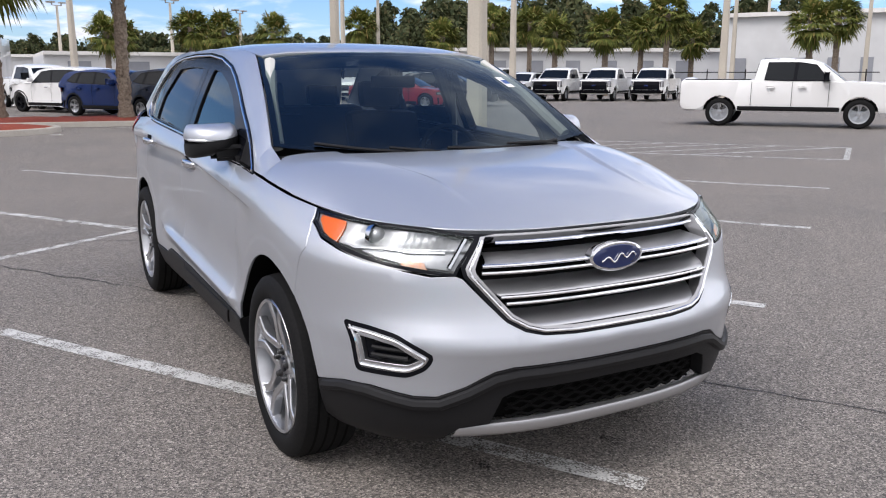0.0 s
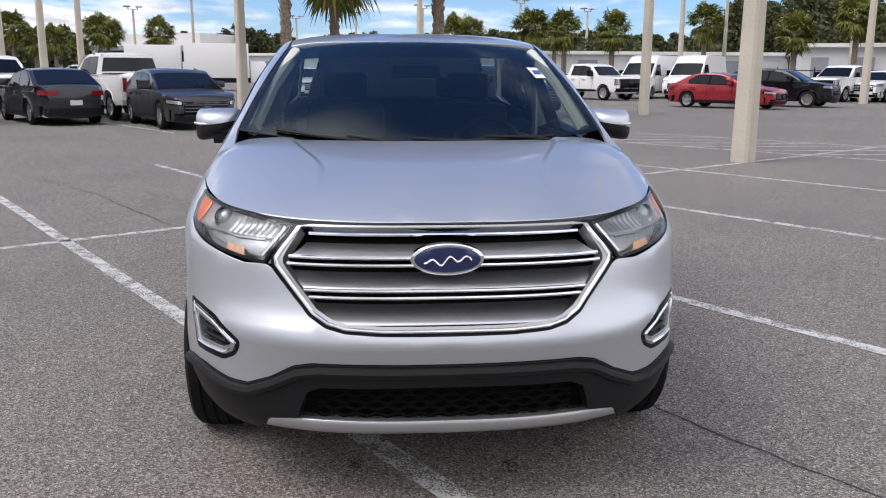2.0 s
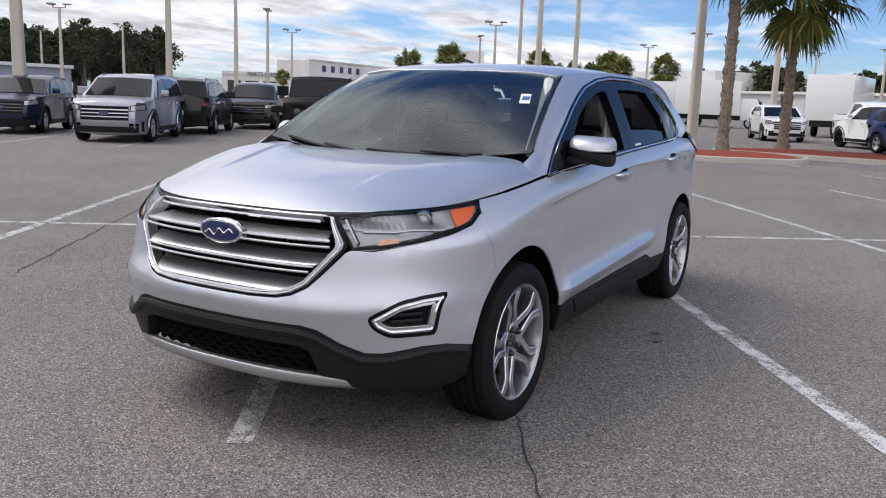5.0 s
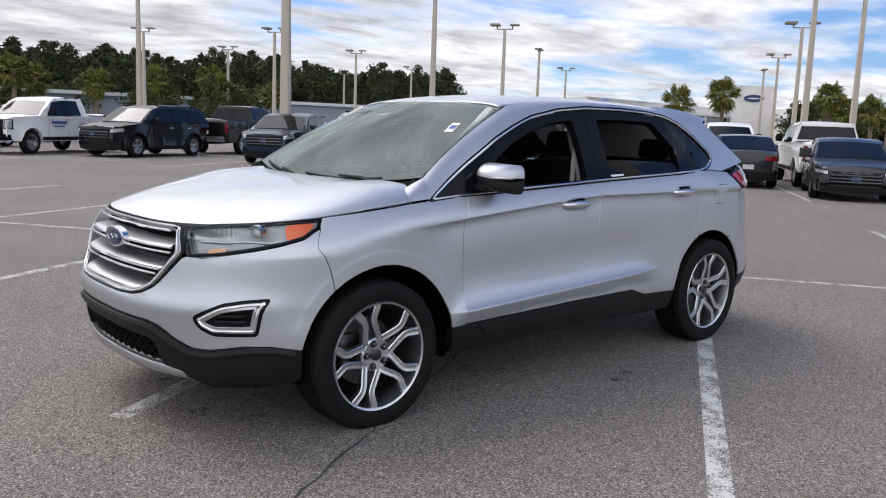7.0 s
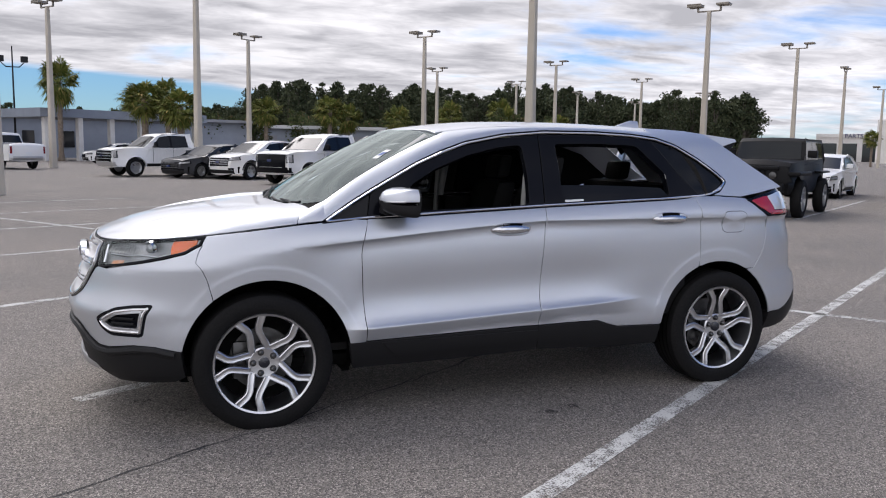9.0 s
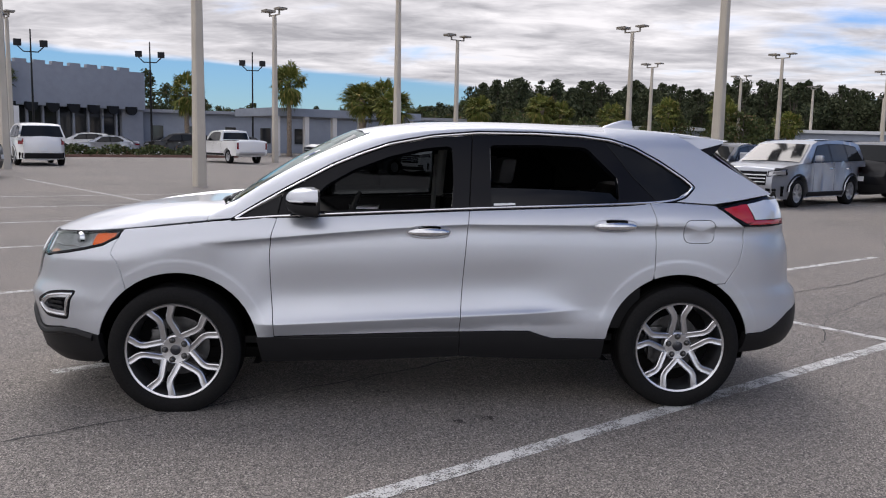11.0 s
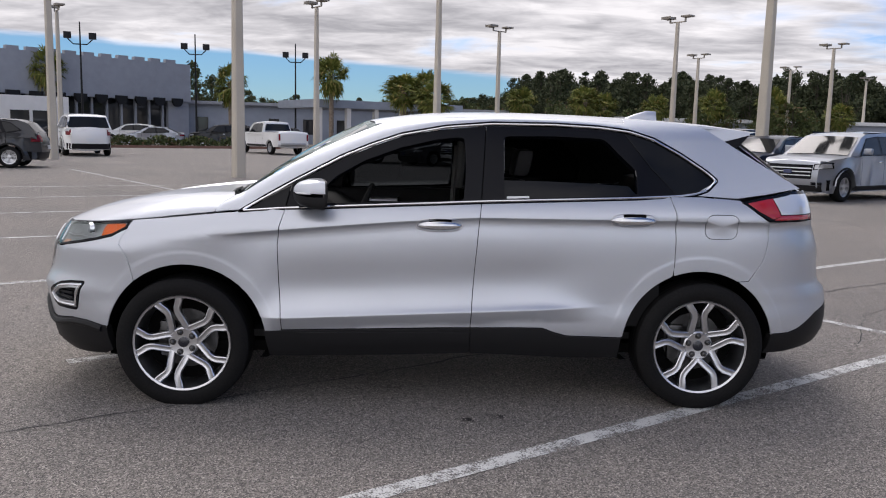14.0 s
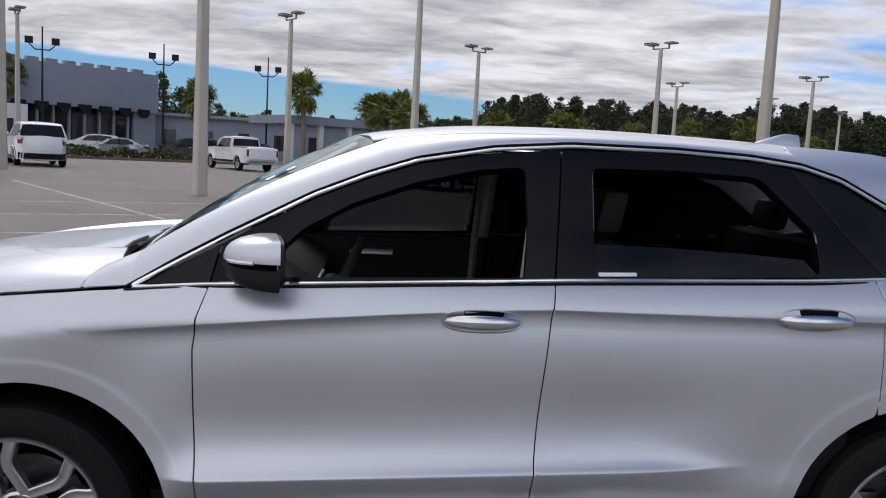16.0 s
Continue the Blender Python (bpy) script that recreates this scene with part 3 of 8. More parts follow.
def build_side(sg):
    # fender: from the lamp to the door, over the wheel
    top = [(x, seam(x) - G2) for x in (1.69, 1.5, 1.3, 1.1, 0.95)] + [(0.871, 1.082)]
    rear = off(DOOR_F, G2)[1:]
    # front arch angles are counted from ahead: 0 degrees points forwards
    af = arc(*AF, RF, 168, 52, 16)
    fend = S(*(top + rear + [(0.886 + G2, 0.43), (0.975, 0.43)] + af[0:] + [(1.700, 0.800), (1.752, 0.888), (1.735, 0.935), (1.715, 0.965)]))
    side_panel("fender", fend, SILVER, sg, car, step=0.024, rows=ROWS_S)
    # doors
    for name, a, b, wtop in (("front_door", DOOR_F, DOOR_M, (0.868, -0.190)), ("rear_door", DOOR_M, DOOR_R, (-0.190, -1.225))):
        fore, aft = off(a, -G2), off(b, G2)
        xs = [wtop[0] + (wtop[1] - wtop[0]) * k / 8 for k in range(9)]
        up = [(x, lerp_table(BELT, x) - 0.008) for x in xs][::-1]
        if name == "front_door":
            low = [(x, 0.437 + (0.886 - x) * 0.0235) for x in (0.6, 0.3, 0.0)]
        else:
            low = [(-0.35, 0.461), (-0.535, 0.460), (-0.60, 0.436), (-0.67, 0.416), (-0.85, 0.411), (-0.968, 0.407)] + [q for q in arc(*AR, RR_ + 0.0, 8, 67, 12) if q[0] > -1.246]
            low = [q for q in low if q[0] > -1.246]
        poly = fore + low + aft[::-1] + up[1:-1]
        door = side_panel(name, S(*poly), SILVER, sg, car, step=0.024, rows=ROWS_S)
        # handle: a bowl, a strap and its chrome cap
        hx, hz = (0.038, 1.026) if name == "front_door" else (-1.017, 1.066)
        rim = [(hx + 0.124 * math.copysign(abs(math.cos(t)) ** 0.8, math.cos(t)), hz - 0.010 + 0.036 * math.copysign(abs(math.sin(t)) ** 0.8, math.sin(t))) for t in [2 * math.pi * k / 36 for k in range(36)]]
        tube("handle_bowl", [(lambda q: (q[0], sg * (q[1] + 0.0005), q[2]))(body(sx(x, z), z)) for x, z in rim], 0.0028, M["grille_grey"], door, n=6, closed=True)
        # near-black patch on the door skin stands in for the finger gap's shade
        side_panel("handle_recess", S(*rounded([(hx + 0.062, hz + 0.022), (hx + 0.050, hz - 0.002), (hx - 0.062, hz - 0.002), (hx - 0.070, hz + 0.022)], 0.012, 3)), M["dark"], sg, door, step=0.02, depth=0.003, lift=0.0014)
        strap = []
        for k in range(17):
            t = k / 16
            bulge = math.sin(math.pi * t) ** 0.4
            strap.append((hx + 0.120 - 0.240 * t, sg * (flank(hx, hz) - 0.004 + 0.026 * bulge), hz - 0.013))
        tube("handle", strap, [0.007 + 0.017 * math.sin(math.pi * k / 16) ** 0.55 for k in range(17)], M["handle"], door, "bright silver pull handle", n=14, flat=0.62)
    # quarter panel, with the filler flap let into it
    q = [(-1.25 - G2, 0.757 + 0.03)] + off(DOOR_R, -G2)[::-1][1:] + [(-1.40, 1.184), (-1.612, 1.168), (-1.625, 1.155), (-1.70, 1.100), (-1.772, 1.050), (-1.775, 0.96), (-1.745, 0.83), (-1.672, 0.728)]
    q += [p for p in arc(*AR, RR_, 119, 70, 10) if p[0] < -1.257]
    flap = rounded([(-1.415, 1.095), (-1.600, 1.095), (-1.600, 0.955), (-1.415, 0.955)], 0.05, 5)
    quarter = side_panel("quarter_panel", S(*q), SILVER, sg, car, step=0.024, rows=ROWS_S, holes=[S(*flap)] if sg > 0 else ())
    if sg > 0:
        side_panel("fuel_flap", S(*grow_poly(flap, 0.006)), SILVER, sg, quarter)
    # painted rear bumper corner and its dark foot
    rb = [(-1.678, 0.722), (-1.752, 0.83), (-1.782, 0.96), (-1.780, 1.045), (-2.02, 1.050), (-2.22, 1.055)]
    end = sx(-3, 0.8)
    poly = S(*rb) + [(end, 1.05), (end, 0.60)] + S((-2.26, 0.58), (-2.12, 0.535), (-1.99, 0.455), (-1.93, 0.436), (-1.824, 0.432)) + S(*arc(*AR, RR_, 170, 121, 8))
    side_panel("rear_bumper", poly, SILVER, sg, car, step=0.035, rows=ROWS_S)
    foot = S((-1.826, 0.424), (-1.93, 0.428), (-1.99, 0.447), (-2.12, 0.527), (-2.26, 0.572)) + [(end, 0.59), (end, 0.30)] + S((-2.16, 0.34), (-2.05, 0.33), (-1.93, 0.315), (-1.80, 0.312))
    side_panel("rear_valance", foot, BLACK, sg, car, depth=0.05)
    # sill cladding in two lengths with its raised step
    sillf = [(0.98, 0.425), (0.883, 0.431), (0.6, 0.438), (0.3, 0.444), (-0.136, 0.452), (-0.136, 0.31), (0.3, 0.295), (0.80, 0.288), (0.955, 0.288)]
    sillr = [(-0.142, 0.452), (-0.35, 0.455), (-0.537, 0.453), (-0.60, 0.430), (-0.67, 0.410), (-0.85, 0.405), (-0.972, 0.401), (-0.965, 0.288), (-0.7, 0.285), (-0.142, 0.310)]
    for p in (sillf, sillr):
        side_panel("sill_cladding", S(*p), BLACK, sg, car, depth=0.05, lift=0.008)
    ridge = [(0.80, 0.424), (0.72, 0.345), (-0.136, 0.372), (-0.136, 0.428)]
    side_panel("sill_step", S(*ridge), BLACK, sg, car, depth=0.02, lift=0.016)
    # tail lamp
    lamp = [(-1.620, 1.158), (-1.75, 1.185), (-1.93, 1.214), (-2.08, 1.215), (-2.10, 1.056), (-1.95, 1.054), (-1.778, 1.058), (-1.70, 1.108)]
    tl = side_panel("tail_lamp", S(*lamp), M["gloss_black"], sg, car, lift=0.004, label="red and clear wrap-round tail lamp")
    side_panel("red_lens", S((-1.655, 1.152), (-1.76, 1.172), (-1.80, 1.176), (-1.835, 1.085), (-1.79, 1.073), (-1.715, 1.110)), M["red_lens"], sg, tl, lift=0.009)
    side_panel("red_lens", S((-1.845, 1.088), (-2.07, 1.086), (-2.07, 1.066), (-1.80, 1.066)), M["red_lens"], sg, tl, lift=0.009)
    side_panel("clear_lens", S((-1.808, 1.176), (-1.93, 1.196), (-2.06, 1.196), (-2.07, 1.094), (-1.845, 1.094)), M["white_lens"], sg, tl, lift=0.010)
    # D pillar and roof rail on the greenhouse
    surf = mirrored(glass_xz, sg)
    lower = [(-1.50, 1.268), (-1.40, 1.215), (-1.33, 1.196), (-1.615, 1.178), (-1.78, 1.20), (-1.985, 1.236)]
    dp = [(x, z + 0.006) for x, z in CHROME if x < -0.98] + lower + [(-1.76, 1.37), (-1.57, 1.487), (-1.44, 1.570), (-1.3, 1.588), (-1.15, 1.597), (-1.005, 1.600)]

    def tucked(x, z):
        return (x, sg * (glassline(x, z) - 6.5 * max(0, z - 1.5) ** 2), z)
    patch("rear_pillar", dp, tucked, SILVER, car, flip=(sg > 0), step=0.06)
    # A pillar and rail: between the windscreen's or the roof's edge and the chrome line
    outer = [(x, z + 0.006) for x, z in CHROME if x > -1.03]

    def rail(u, v):
        n = len(outer) - 1
        k = min(n - 1, max(0, int(u * n)))
        t = u * n - k
        # smooth along the line
        xo = lerp_table([(i / n, p[0]) for i, p in enumerate(outer)], u)
        zo = lerp_table([(i / n, p[1]) for i, p in enumerate(outer)], u)
        if u < 0:
            xo, zo = outer[0]
        O = Vector((xo, glassline(xo, zo), zo))
        turn = 0.42
        if u < turn:
            I = Vector(wind(1.012, min(1, max(0, u / turn)) ** 0.9))
        else:
            x = 0.375 + (-1.0 - 0.375) * (u - turn) / (1 - turn)
            I = Vector(roof(x, roof_edge(x) + 0.002))
        p = O.lerp(I, v)
        out = Vector((0.35 if u < turn else 0, 0.72, 0.75)).normalized()
        p += out * 4 * v * (1 - v) * (0.009 + 0.008 * u)
        return (p.x, sg * p.y, p.z)
    sheet("roof_rail", rail, 44, 8, SILVER, car, depth=0.012, flip=(sg < 0))

    def base(u, v):
        a = Vector(rail(0, v))
        yb = body(sx(1.241, seam(1.241)), seam(1.241))[1] - 0.004
        b = Vector(hood(1.241 - 0.040 * v, yb + (0.806 - yb) * v))
        b.y *= sg
        p = a.lerp(b, u)
        return p + Vector((0, sg * 0.6, 0.8)) * 0.020 * u * (1 - u) * 4 * v * (1 - v)
    sheet("pillar_foot", base, 8, 10, SILVER, car, depth=0.012, flip=(sg > 0))
    # chrome finisher all round the side glass
    loop = CHROME + [(-1.44, 1.222), (-1.36, 1.199), (-1.28, 1.189), (-1.0, 1.175), (-0.6, 1.160), (-0.217, 1.146), (0.3, 1.122), (0.6, 1.108), (0.9, 1.093)]
    pts = dense(rounded(loop, 0.02, 3), 0.06)
    tube("window_chrome", [(x, sg * (glassline(x, z) + 0.002), z) for x, z in pts], 0.0065, M["chrome"], car, "bright chrome window surround", n=8, closed=True)
    gpts = dense(rounded(grow_poly(loop, -0.0105), 0.02, 3), 0.06)
    tube("window_gasket", [(x, sg * (glassline(x, z) + 0.001), z) for x, z in gpts], 0.0045, M["gloss_black"], car, n=6, closed=True)
    # black window frames: front and rear door, sail and quarter pane
    up = lambda x: lerp_table(sorted((a, b) for a, b in CHROME), x) - 0.010
    lo = lambda x: lerp_table(BELT, x) + 0.008
    win_f = [(0.69, 1.122), (0.68, 1.19), (0.60, 1.27), (0.45, 1.355), (0.25, 1.43), (0.05, 1.478), (-0.08, 1.492), (-0.105, 1.48), (-0.108, 1.30), (-0.095, 1.150)]
    win_r = [(-0.312, 1.160), (-0.318, 1.49), (-0.335, 1.502), (-0.60, 1.506), (-0.86, 1.497), (-0.89, 1.485), (-0.95, 1.42), (-1.035, 1.335), (-1.045, 1.32), (-1.050, 1.190)]
    win_f, win_r = rounded(win_f, 0.02, 3), rounded(win_r, 0.03, 3)
    fp = [(0.862, lo(0.862)), (0.70, lo(0.7)), (0.4, lo(0.4)), (0.1, lo(0.1)), (-0.186, lo(-0.186)), (-0.218, up(-0.218)), (0.0, up(0.0)), (0.244, up(0.244)), (0.4, up(0.4)), (0.566, up(0.566)), (0.70, up(0.70)), (0.836, up(0.836) - 0.004)]
    rp = [(-0.195, lo(-0.195)), (-0.6, lo(-0.6)), (-1.0, lo(-1.0)), (-1.262, lo(-1.262)), (-1.13, 1.33), (-0.985, up(-0.985)), (-0.8, up(-0.8)), (-0.5, up(-0.5)), (-0.226, up(-0.226))]
    sail = [(0.870, lo(0.87)), (1.06, lo(1.06)), (0.98, up(0.98)), (0.846, up(0.846) - 0.004)]
    qp = [(-1.270, lo(-1.27)), (-1.36, 1.209), (-1.43, 1.235), (-1.478, 1.268), (-1.43, 1.315), (-1.30, up(-1.30)), (-1.15, up(-1.15)), (-0.993, up(-0.993)), (-1.14, 1.33)]
    doors = {o.name.split(".")[0]: o for o in car.children if "door" in o.name and (o.data.vertices[0].co.y > 0) == (sg > 0)}
    patch("window_frame", fp, surf, M["gloss_black"], doors["front_door"], holes=[win_f], flip=(sg > 0), depth=0.05, lift=-0.006)
    patch("window_frame", rp, surf, M["gloss_black"], doors["rear_door"], holes=[win_r], flip=(sg > 0), depth=0.05, lift=-0.006)
    patch("sail_panel", sail, surf, BLACK, car, flip=(sg > 0), lift=-0.004)
    patch("quarter_glass", qp, surf, M["glass"], car, flip=(sg > 0), lift=-0.008, label="dark tinted fixed pane")
    if sg < 0:
        for w, dn in ((win_f, "front_door"), (win_r, "rear_door")):
            patch("window_glass", grow_poly(w, -0.03), surf, M["tint"] if dn == "front_door" else M["glass"], doors[dn], flip=False, lift=-0.016, depth=0, label="dark tinted raised window")
    else:
        # the rear window is wound down but for a low strip
        low = [(-0.305, 1.155), (-1.055, 1.185), (-1.00, 1.242), (-0.8, 1.254), (-0.55, 1.262), (-0.305, 1.264)]
        patch("window_glass", low, surf, M["glass"], doors["rear_door"], flip=True, lift=-0.02, depth=0.004, label="tinted window wound down to a strip")
        patch("sticker", [(-0.33, 1.166), (-0.45, 1.171), (-0.45, 1.180), (-0.33, 1.176)], surf, M["paper"], doors["rear_door"], flip=True, lift=-0.012, depth=0.002)
    for w, dn in ((win_f, "front_door"), (win_r, "rear_door")):
        top = [p for p in dense(w, 0.05) if p[1] > (1.2 if dn == "front_door" else 1.25) and (p[0] > -0.09 if dn == "front_door" else True)]
        tube("window_seal", [(x, sg * (glassline(x, z) - 0.012), z) for x, z in top], 0.0035, M["trim_grey"] if sg > 0 else BLACK, doors[dn], n=6)
    whole = [(0.98, 1.10), (0.5, 1.115), (-0.2, 1.135), (-1.34, 1.17), (-1.62, 1.26), (-1.36, 1.44), (-1.0, 1.55), (-0.5, 1.56), (0.0, 1.535), (0.3, 1.47), (0.6, 1.345), (0.85, 1.20)]
    patch("pillar_liner", whole, surf, M["leather"], car, holes=[grow_poly(win_f, -0.02), grow_poly(win_r, -0.02)], flip=(sg > 0), lift=-0.04, depth=0.006, step=0.08)
    # mirror
    part("mirror_foot", box_bm(0.69, sg * 0.86, 1.112, 0.80, sg * 0.95, 1.150), BLACK, doors["front_door"], bevel=0.016)
    mirror(sg, doors["front_door"])
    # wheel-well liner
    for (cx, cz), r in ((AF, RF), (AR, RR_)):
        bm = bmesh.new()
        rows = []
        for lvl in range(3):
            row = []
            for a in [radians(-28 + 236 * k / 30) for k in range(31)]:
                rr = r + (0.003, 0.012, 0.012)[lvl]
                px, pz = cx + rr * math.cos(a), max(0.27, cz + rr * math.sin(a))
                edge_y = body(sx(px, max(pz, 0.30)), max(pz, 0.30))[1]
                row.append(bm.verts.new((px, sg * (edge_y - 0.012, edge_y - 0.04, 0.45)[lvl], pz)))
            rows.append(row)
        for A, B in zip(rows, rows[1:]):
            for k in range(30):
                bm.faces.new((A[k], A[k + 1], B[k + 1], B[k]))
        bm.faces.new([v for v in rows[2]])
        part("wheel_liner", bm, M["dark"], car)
    # dark backing behind the panels
    back = S((1.70, 0.95), (1.5, 1.03), (0.9, 1.07), (0, 1.12), (-1.2, 1.16), (-1.95, 1.16), (-2.0, 0.45), (-1.86, 0.40)) + S(*arc(*AR, RR_ + 0.02, 170, 10, 16)) + S((-0.9, 0.32), (0.9, 0.32)) + S(*arc(*AF, RF + 0.02, 170, 10, 16)) + S((1.9, 0.4), (2.02, 0.6), (1.98, 0.80), (1.75, 0.83))
    side_panel("inner_panel", back, M["dark"], sg, car, lift=-0.028, depth=0, step=0.09)


def mirror(sg, parent):
    """Door mirror: a painted cap over a black base, a lamp strip and a glass."""
    cx, cy, cz = 0.700, 0.965, 1.184
    bm, bm2 = bmesh.new(), bmesh.new()
    n, m = 20, 10

    for mesh, z0, z1 in ((bm, 0.004, 0.067), (bm2, -0.071, -0.001)):
        rows = []
        for j in range(m + 1):
            v = j / m
            z = z0 + (z1 - z0) * v
            q = abs(z / (0.069 if z > 0 else 0.071))
            k = max(0.0, 1 - q ** (2.5 if z > 0 else 3.6)) ** 0.5
            row = []
            for i in range(n + 1):
                th = math.pi * i / n
                # half outline from inside to outside over the front
                yy = -math.cos(th) * (0.104 if th > math.pi / 2 else 0.118) * (0.72 + 0.28 * k)
                xx = math.sin(th) ** 0.75 * 0.158 * (0.35 + 0.65 * k)
                row.append(mesh.verts.new((cx - 0.045 + xx - 0.06 * (yy / 0.11) * 0.35, sg * (cy + yy), cz + z - 0.02 * (yy / 0.11) * (1 if z < 0 else 0.2))))
            rows.append(row)
        for A, B in zip(rows, rows[1:]):
            for i in range(n):
                mesh.faces.new((A[i], A[i + 1], B[i + 1], B[i]))
        mesh.faces.new(rows[-1])
        mesh.faces.new(rows[0][::-1])
        mesh.faces.new([r[0] for r in rows] + [r[-1] for r in rows[::-1]])
    # the dark rim behind the cap
    rim = [(cy - 0.121, -0.050), (cy - 0.121, 0.046), (cy - 0.100, 0.068), (cy + 0.080, 0.064), (cy + 0.102, 0.040), (cy + 0.098, -0.055), (cy + 0.070, -0.074), (cy - 0.095, -0.070)]
    rim = rounded(rim, 0.02, 3)
    shell = bmesh.new()
    two = [[shell.verts.new((cx - d - 0.021 * (y - cy) / 0.11, sg * y, cz + z)) for y, z in rim] for d in (0.040, 0.056)]
    for i in range(len(rim)):
        shell.faces.new((two[0][i], two[0][(i + 1) % len(rim)], two[1][(i + 1) % len(rim)], two[1][i]))
    shell.faces.new(two[0])
    shell.faces.new(two[1])
    mr = part("mirror_cap", bm, SILVER, parent, "silver mirror cap over a black base")
    part("mirror_base", bm2, BLACK, parent)
    part("mirror_rim", shell, BLACK, mr)
    tube("mirror_lamp", [(cx - 0.058 + math.sin(t) ** 0.75 * 0.158, sg * (cy - math.cos(t) * 0.105), cz + 0.0015) for t in [0.9 + 1.9 * k / 12 for k in range(13)]], 0.006, M["white_lens"], mr, n=6)
    part("mirror_glass", box_bm(cx - 0.058, sg * (cy - 0.095), cz - 0.058, cx - 0.054, sg * (cy + 0.085), cz + 0.052), M["chrome"], mr, bevel=0.002)


build_side(1)
build_side(-1)

# roof, bonnet, windscreen
R2 = [(x, roof_edge(x) - 0.004) for x in (-1.45, -1.3, -0.9, -0.5, -0.1, 0.25)]
rp = [(x, y) for x, y in R2] + [(0.395, 0.625)] + [(0.468 - 0.095 * u * u, 0.640 * u) for u in (0.8, 0.5, 0, -0.5, -0.8)] + [(0.395, -0.625)] + [(x, -y) for x, y in R2[::-1]] + [(-1.455, -0.6), (-1.535, -0.45), (-1.60, -0.3), (-1.637, -0.15), (-1.65, 0), (-1.637, 0.15), (-1.60, 0.3), (-1.535, 0.45), (-1.455, 0.6)]
top = patch("roof", rp, roof, SILVER, car, step=0.08)
edge = []
for k in range(41):
    a = -1 + 2 * k / 40
    th = abs(a) * 1.30
    zz = 1.0
    for _ in range(8):
        p = body(th, zz)
        zz = seam(p[0])
    p = body(th, zz)
    edge.append((p[0] - 0.003, math.copysign(p[1] - 0.003, a)))
xe = edge[-1][0]
back = [(x, body(sx(x, seam(x)), seam(x))[1] - 0.004) for x in (1.4, 1.3, 1.246)]
rear_edge = [(1.256 - 0.100 * u * u, 0.785 * u) for u in (0.97, 0.9, 0.7, 0.5, 0.2, 0, -0.2, -0.5, -0.7, -0.9, -0.97)]
hp = edge + [q for q in back if q[0] < xe] + [(1.198, 0.803), (1.172, 0.790)] + rear_edge + [(1.172, -0.790), (1.198, -0.803)] + [(x, -y) for x, y in back[::-1] if x < xe]
fold = [[(x, sg * (0.41 + 0.15 * smooth(1.85, 1.2, x) + d)) for x in [1.26 + 0.03 * k for k in range(28)]] for d in (-0.034, -0.022, -0.013, -0.005, 0.003, 0.012, 0.026) for sg in (1, -1)]
patch("bonnet", hp, hood, SILVER, car, step=0.035, depth=0.02, rows=fold)
patch("cowl_tray", [(1.27 - 0.10 * u * u, 0.78 * u) for u in [1 - k / 5 for k in range(11)]] + [(1.03 - 0.10 * u * u, 0.77 * u) for u in [-1 + k / 5 for k in range(11)]], lambda x, y: (x, y, 1.095 + 0.05 * y * y), BLACK, car, step=0.08)
glass = sheet("windscreen", lambda u, v: wind(2 * u - 1, v), 24, 16, M["screen"], car, "clear windscreen with a dark sun band")
glass.visible_shadow = False
for a, b, c, d in ((-1, 1, 0.0, 0.035), (-1, 1, 0.965, 1.0), (-1.0, -0.965, 0, 1), (0.965, 1.0, 0, 1)):
    sheet("screen_border", lambda u, v: wind(a + (b - a) * u, c + (d - c) * v) + Vector((-0.002, 0, -0.004)), 24, 12, M["gloss_black"], glass)
sheet("sun_band", lambda u, v: wind(-0.96 + 1.92 * u, 0.80 + 0.165 * v) + Vector((-0.002, 0, -0.005)), 20, 4, M["tint"], glass)
st = sheet("sticker", lambda u, v: wind(0.80 + 0.075 * u - 0.02 * v, 0.55 + 0.13 * v) + Vector((0, 0, 0.002)), 4, 4, M["paper"], glass, "white paper sticker")
sheet("sticker_print", lambda u, v: wind(0.805 + 0.055 * u, 0.59 + 0.05 * v) + Vector((0, 0, 0.004)), 3, 3, M["print"], st)
# wipers
for y0, y1 in ((0.56, -0.05), (-0.02, -0.62)):
    pts = [Vector(wind(y0 / 0.775 + (y1 - y0) / 0.775 * k / 12, 0.0 + 0.035 * (k / 12))) + Vector((0.008, 0, 0.010 - 0.004 * math.sin(math.pi * k / 12))) for k in range(13)]
    wp = tube("wiper", pts, 0.008, BLACK, car, n=6)
    tube("wiper_arm", [pts[0] + Vector((0.05, 0.03, -0.03)), pts[2] + Vector((0.02, 0, 0.006)), pts[6] + Vector((0.0, 0, 0.016))], [0.011, 0.009, 0.006], BLACK, wp, n=6)
# roof fin
bm = bmesh.new()
rows = []
for k in range(13):
    t = k / 12
    x = -1.165 - 0.215 * t
    b = roof(x, 0)[2]
    h = 0.066 * min(1.0, t / 0.72) ** 0.8
    w = 0.030 * (0.25 + 0.75 * math.sin(math.pi * (0.10 + 0.55 * t)))
    rows.append([bm.verts.new((x, q * w, b - 0.004 + h * z)) for q, z in ((-1, 0), (-0.7, 0.45), (-0.3, 0.9), (0, 1), (0.3, 0.9), (0.7, 0.45), (1, 0))])
for A, B in zip(rows, rows[1:]):
    for k in range(6):
        bm.faces.new((A[k], B[k], B[k + 1], A[k + 1]))
bm.faces.new(rows[0])
bm.faces.new(rows[-1][::-1])
part("roof_antenna", bm, SILVER, car, "silver shark-fin aerial")
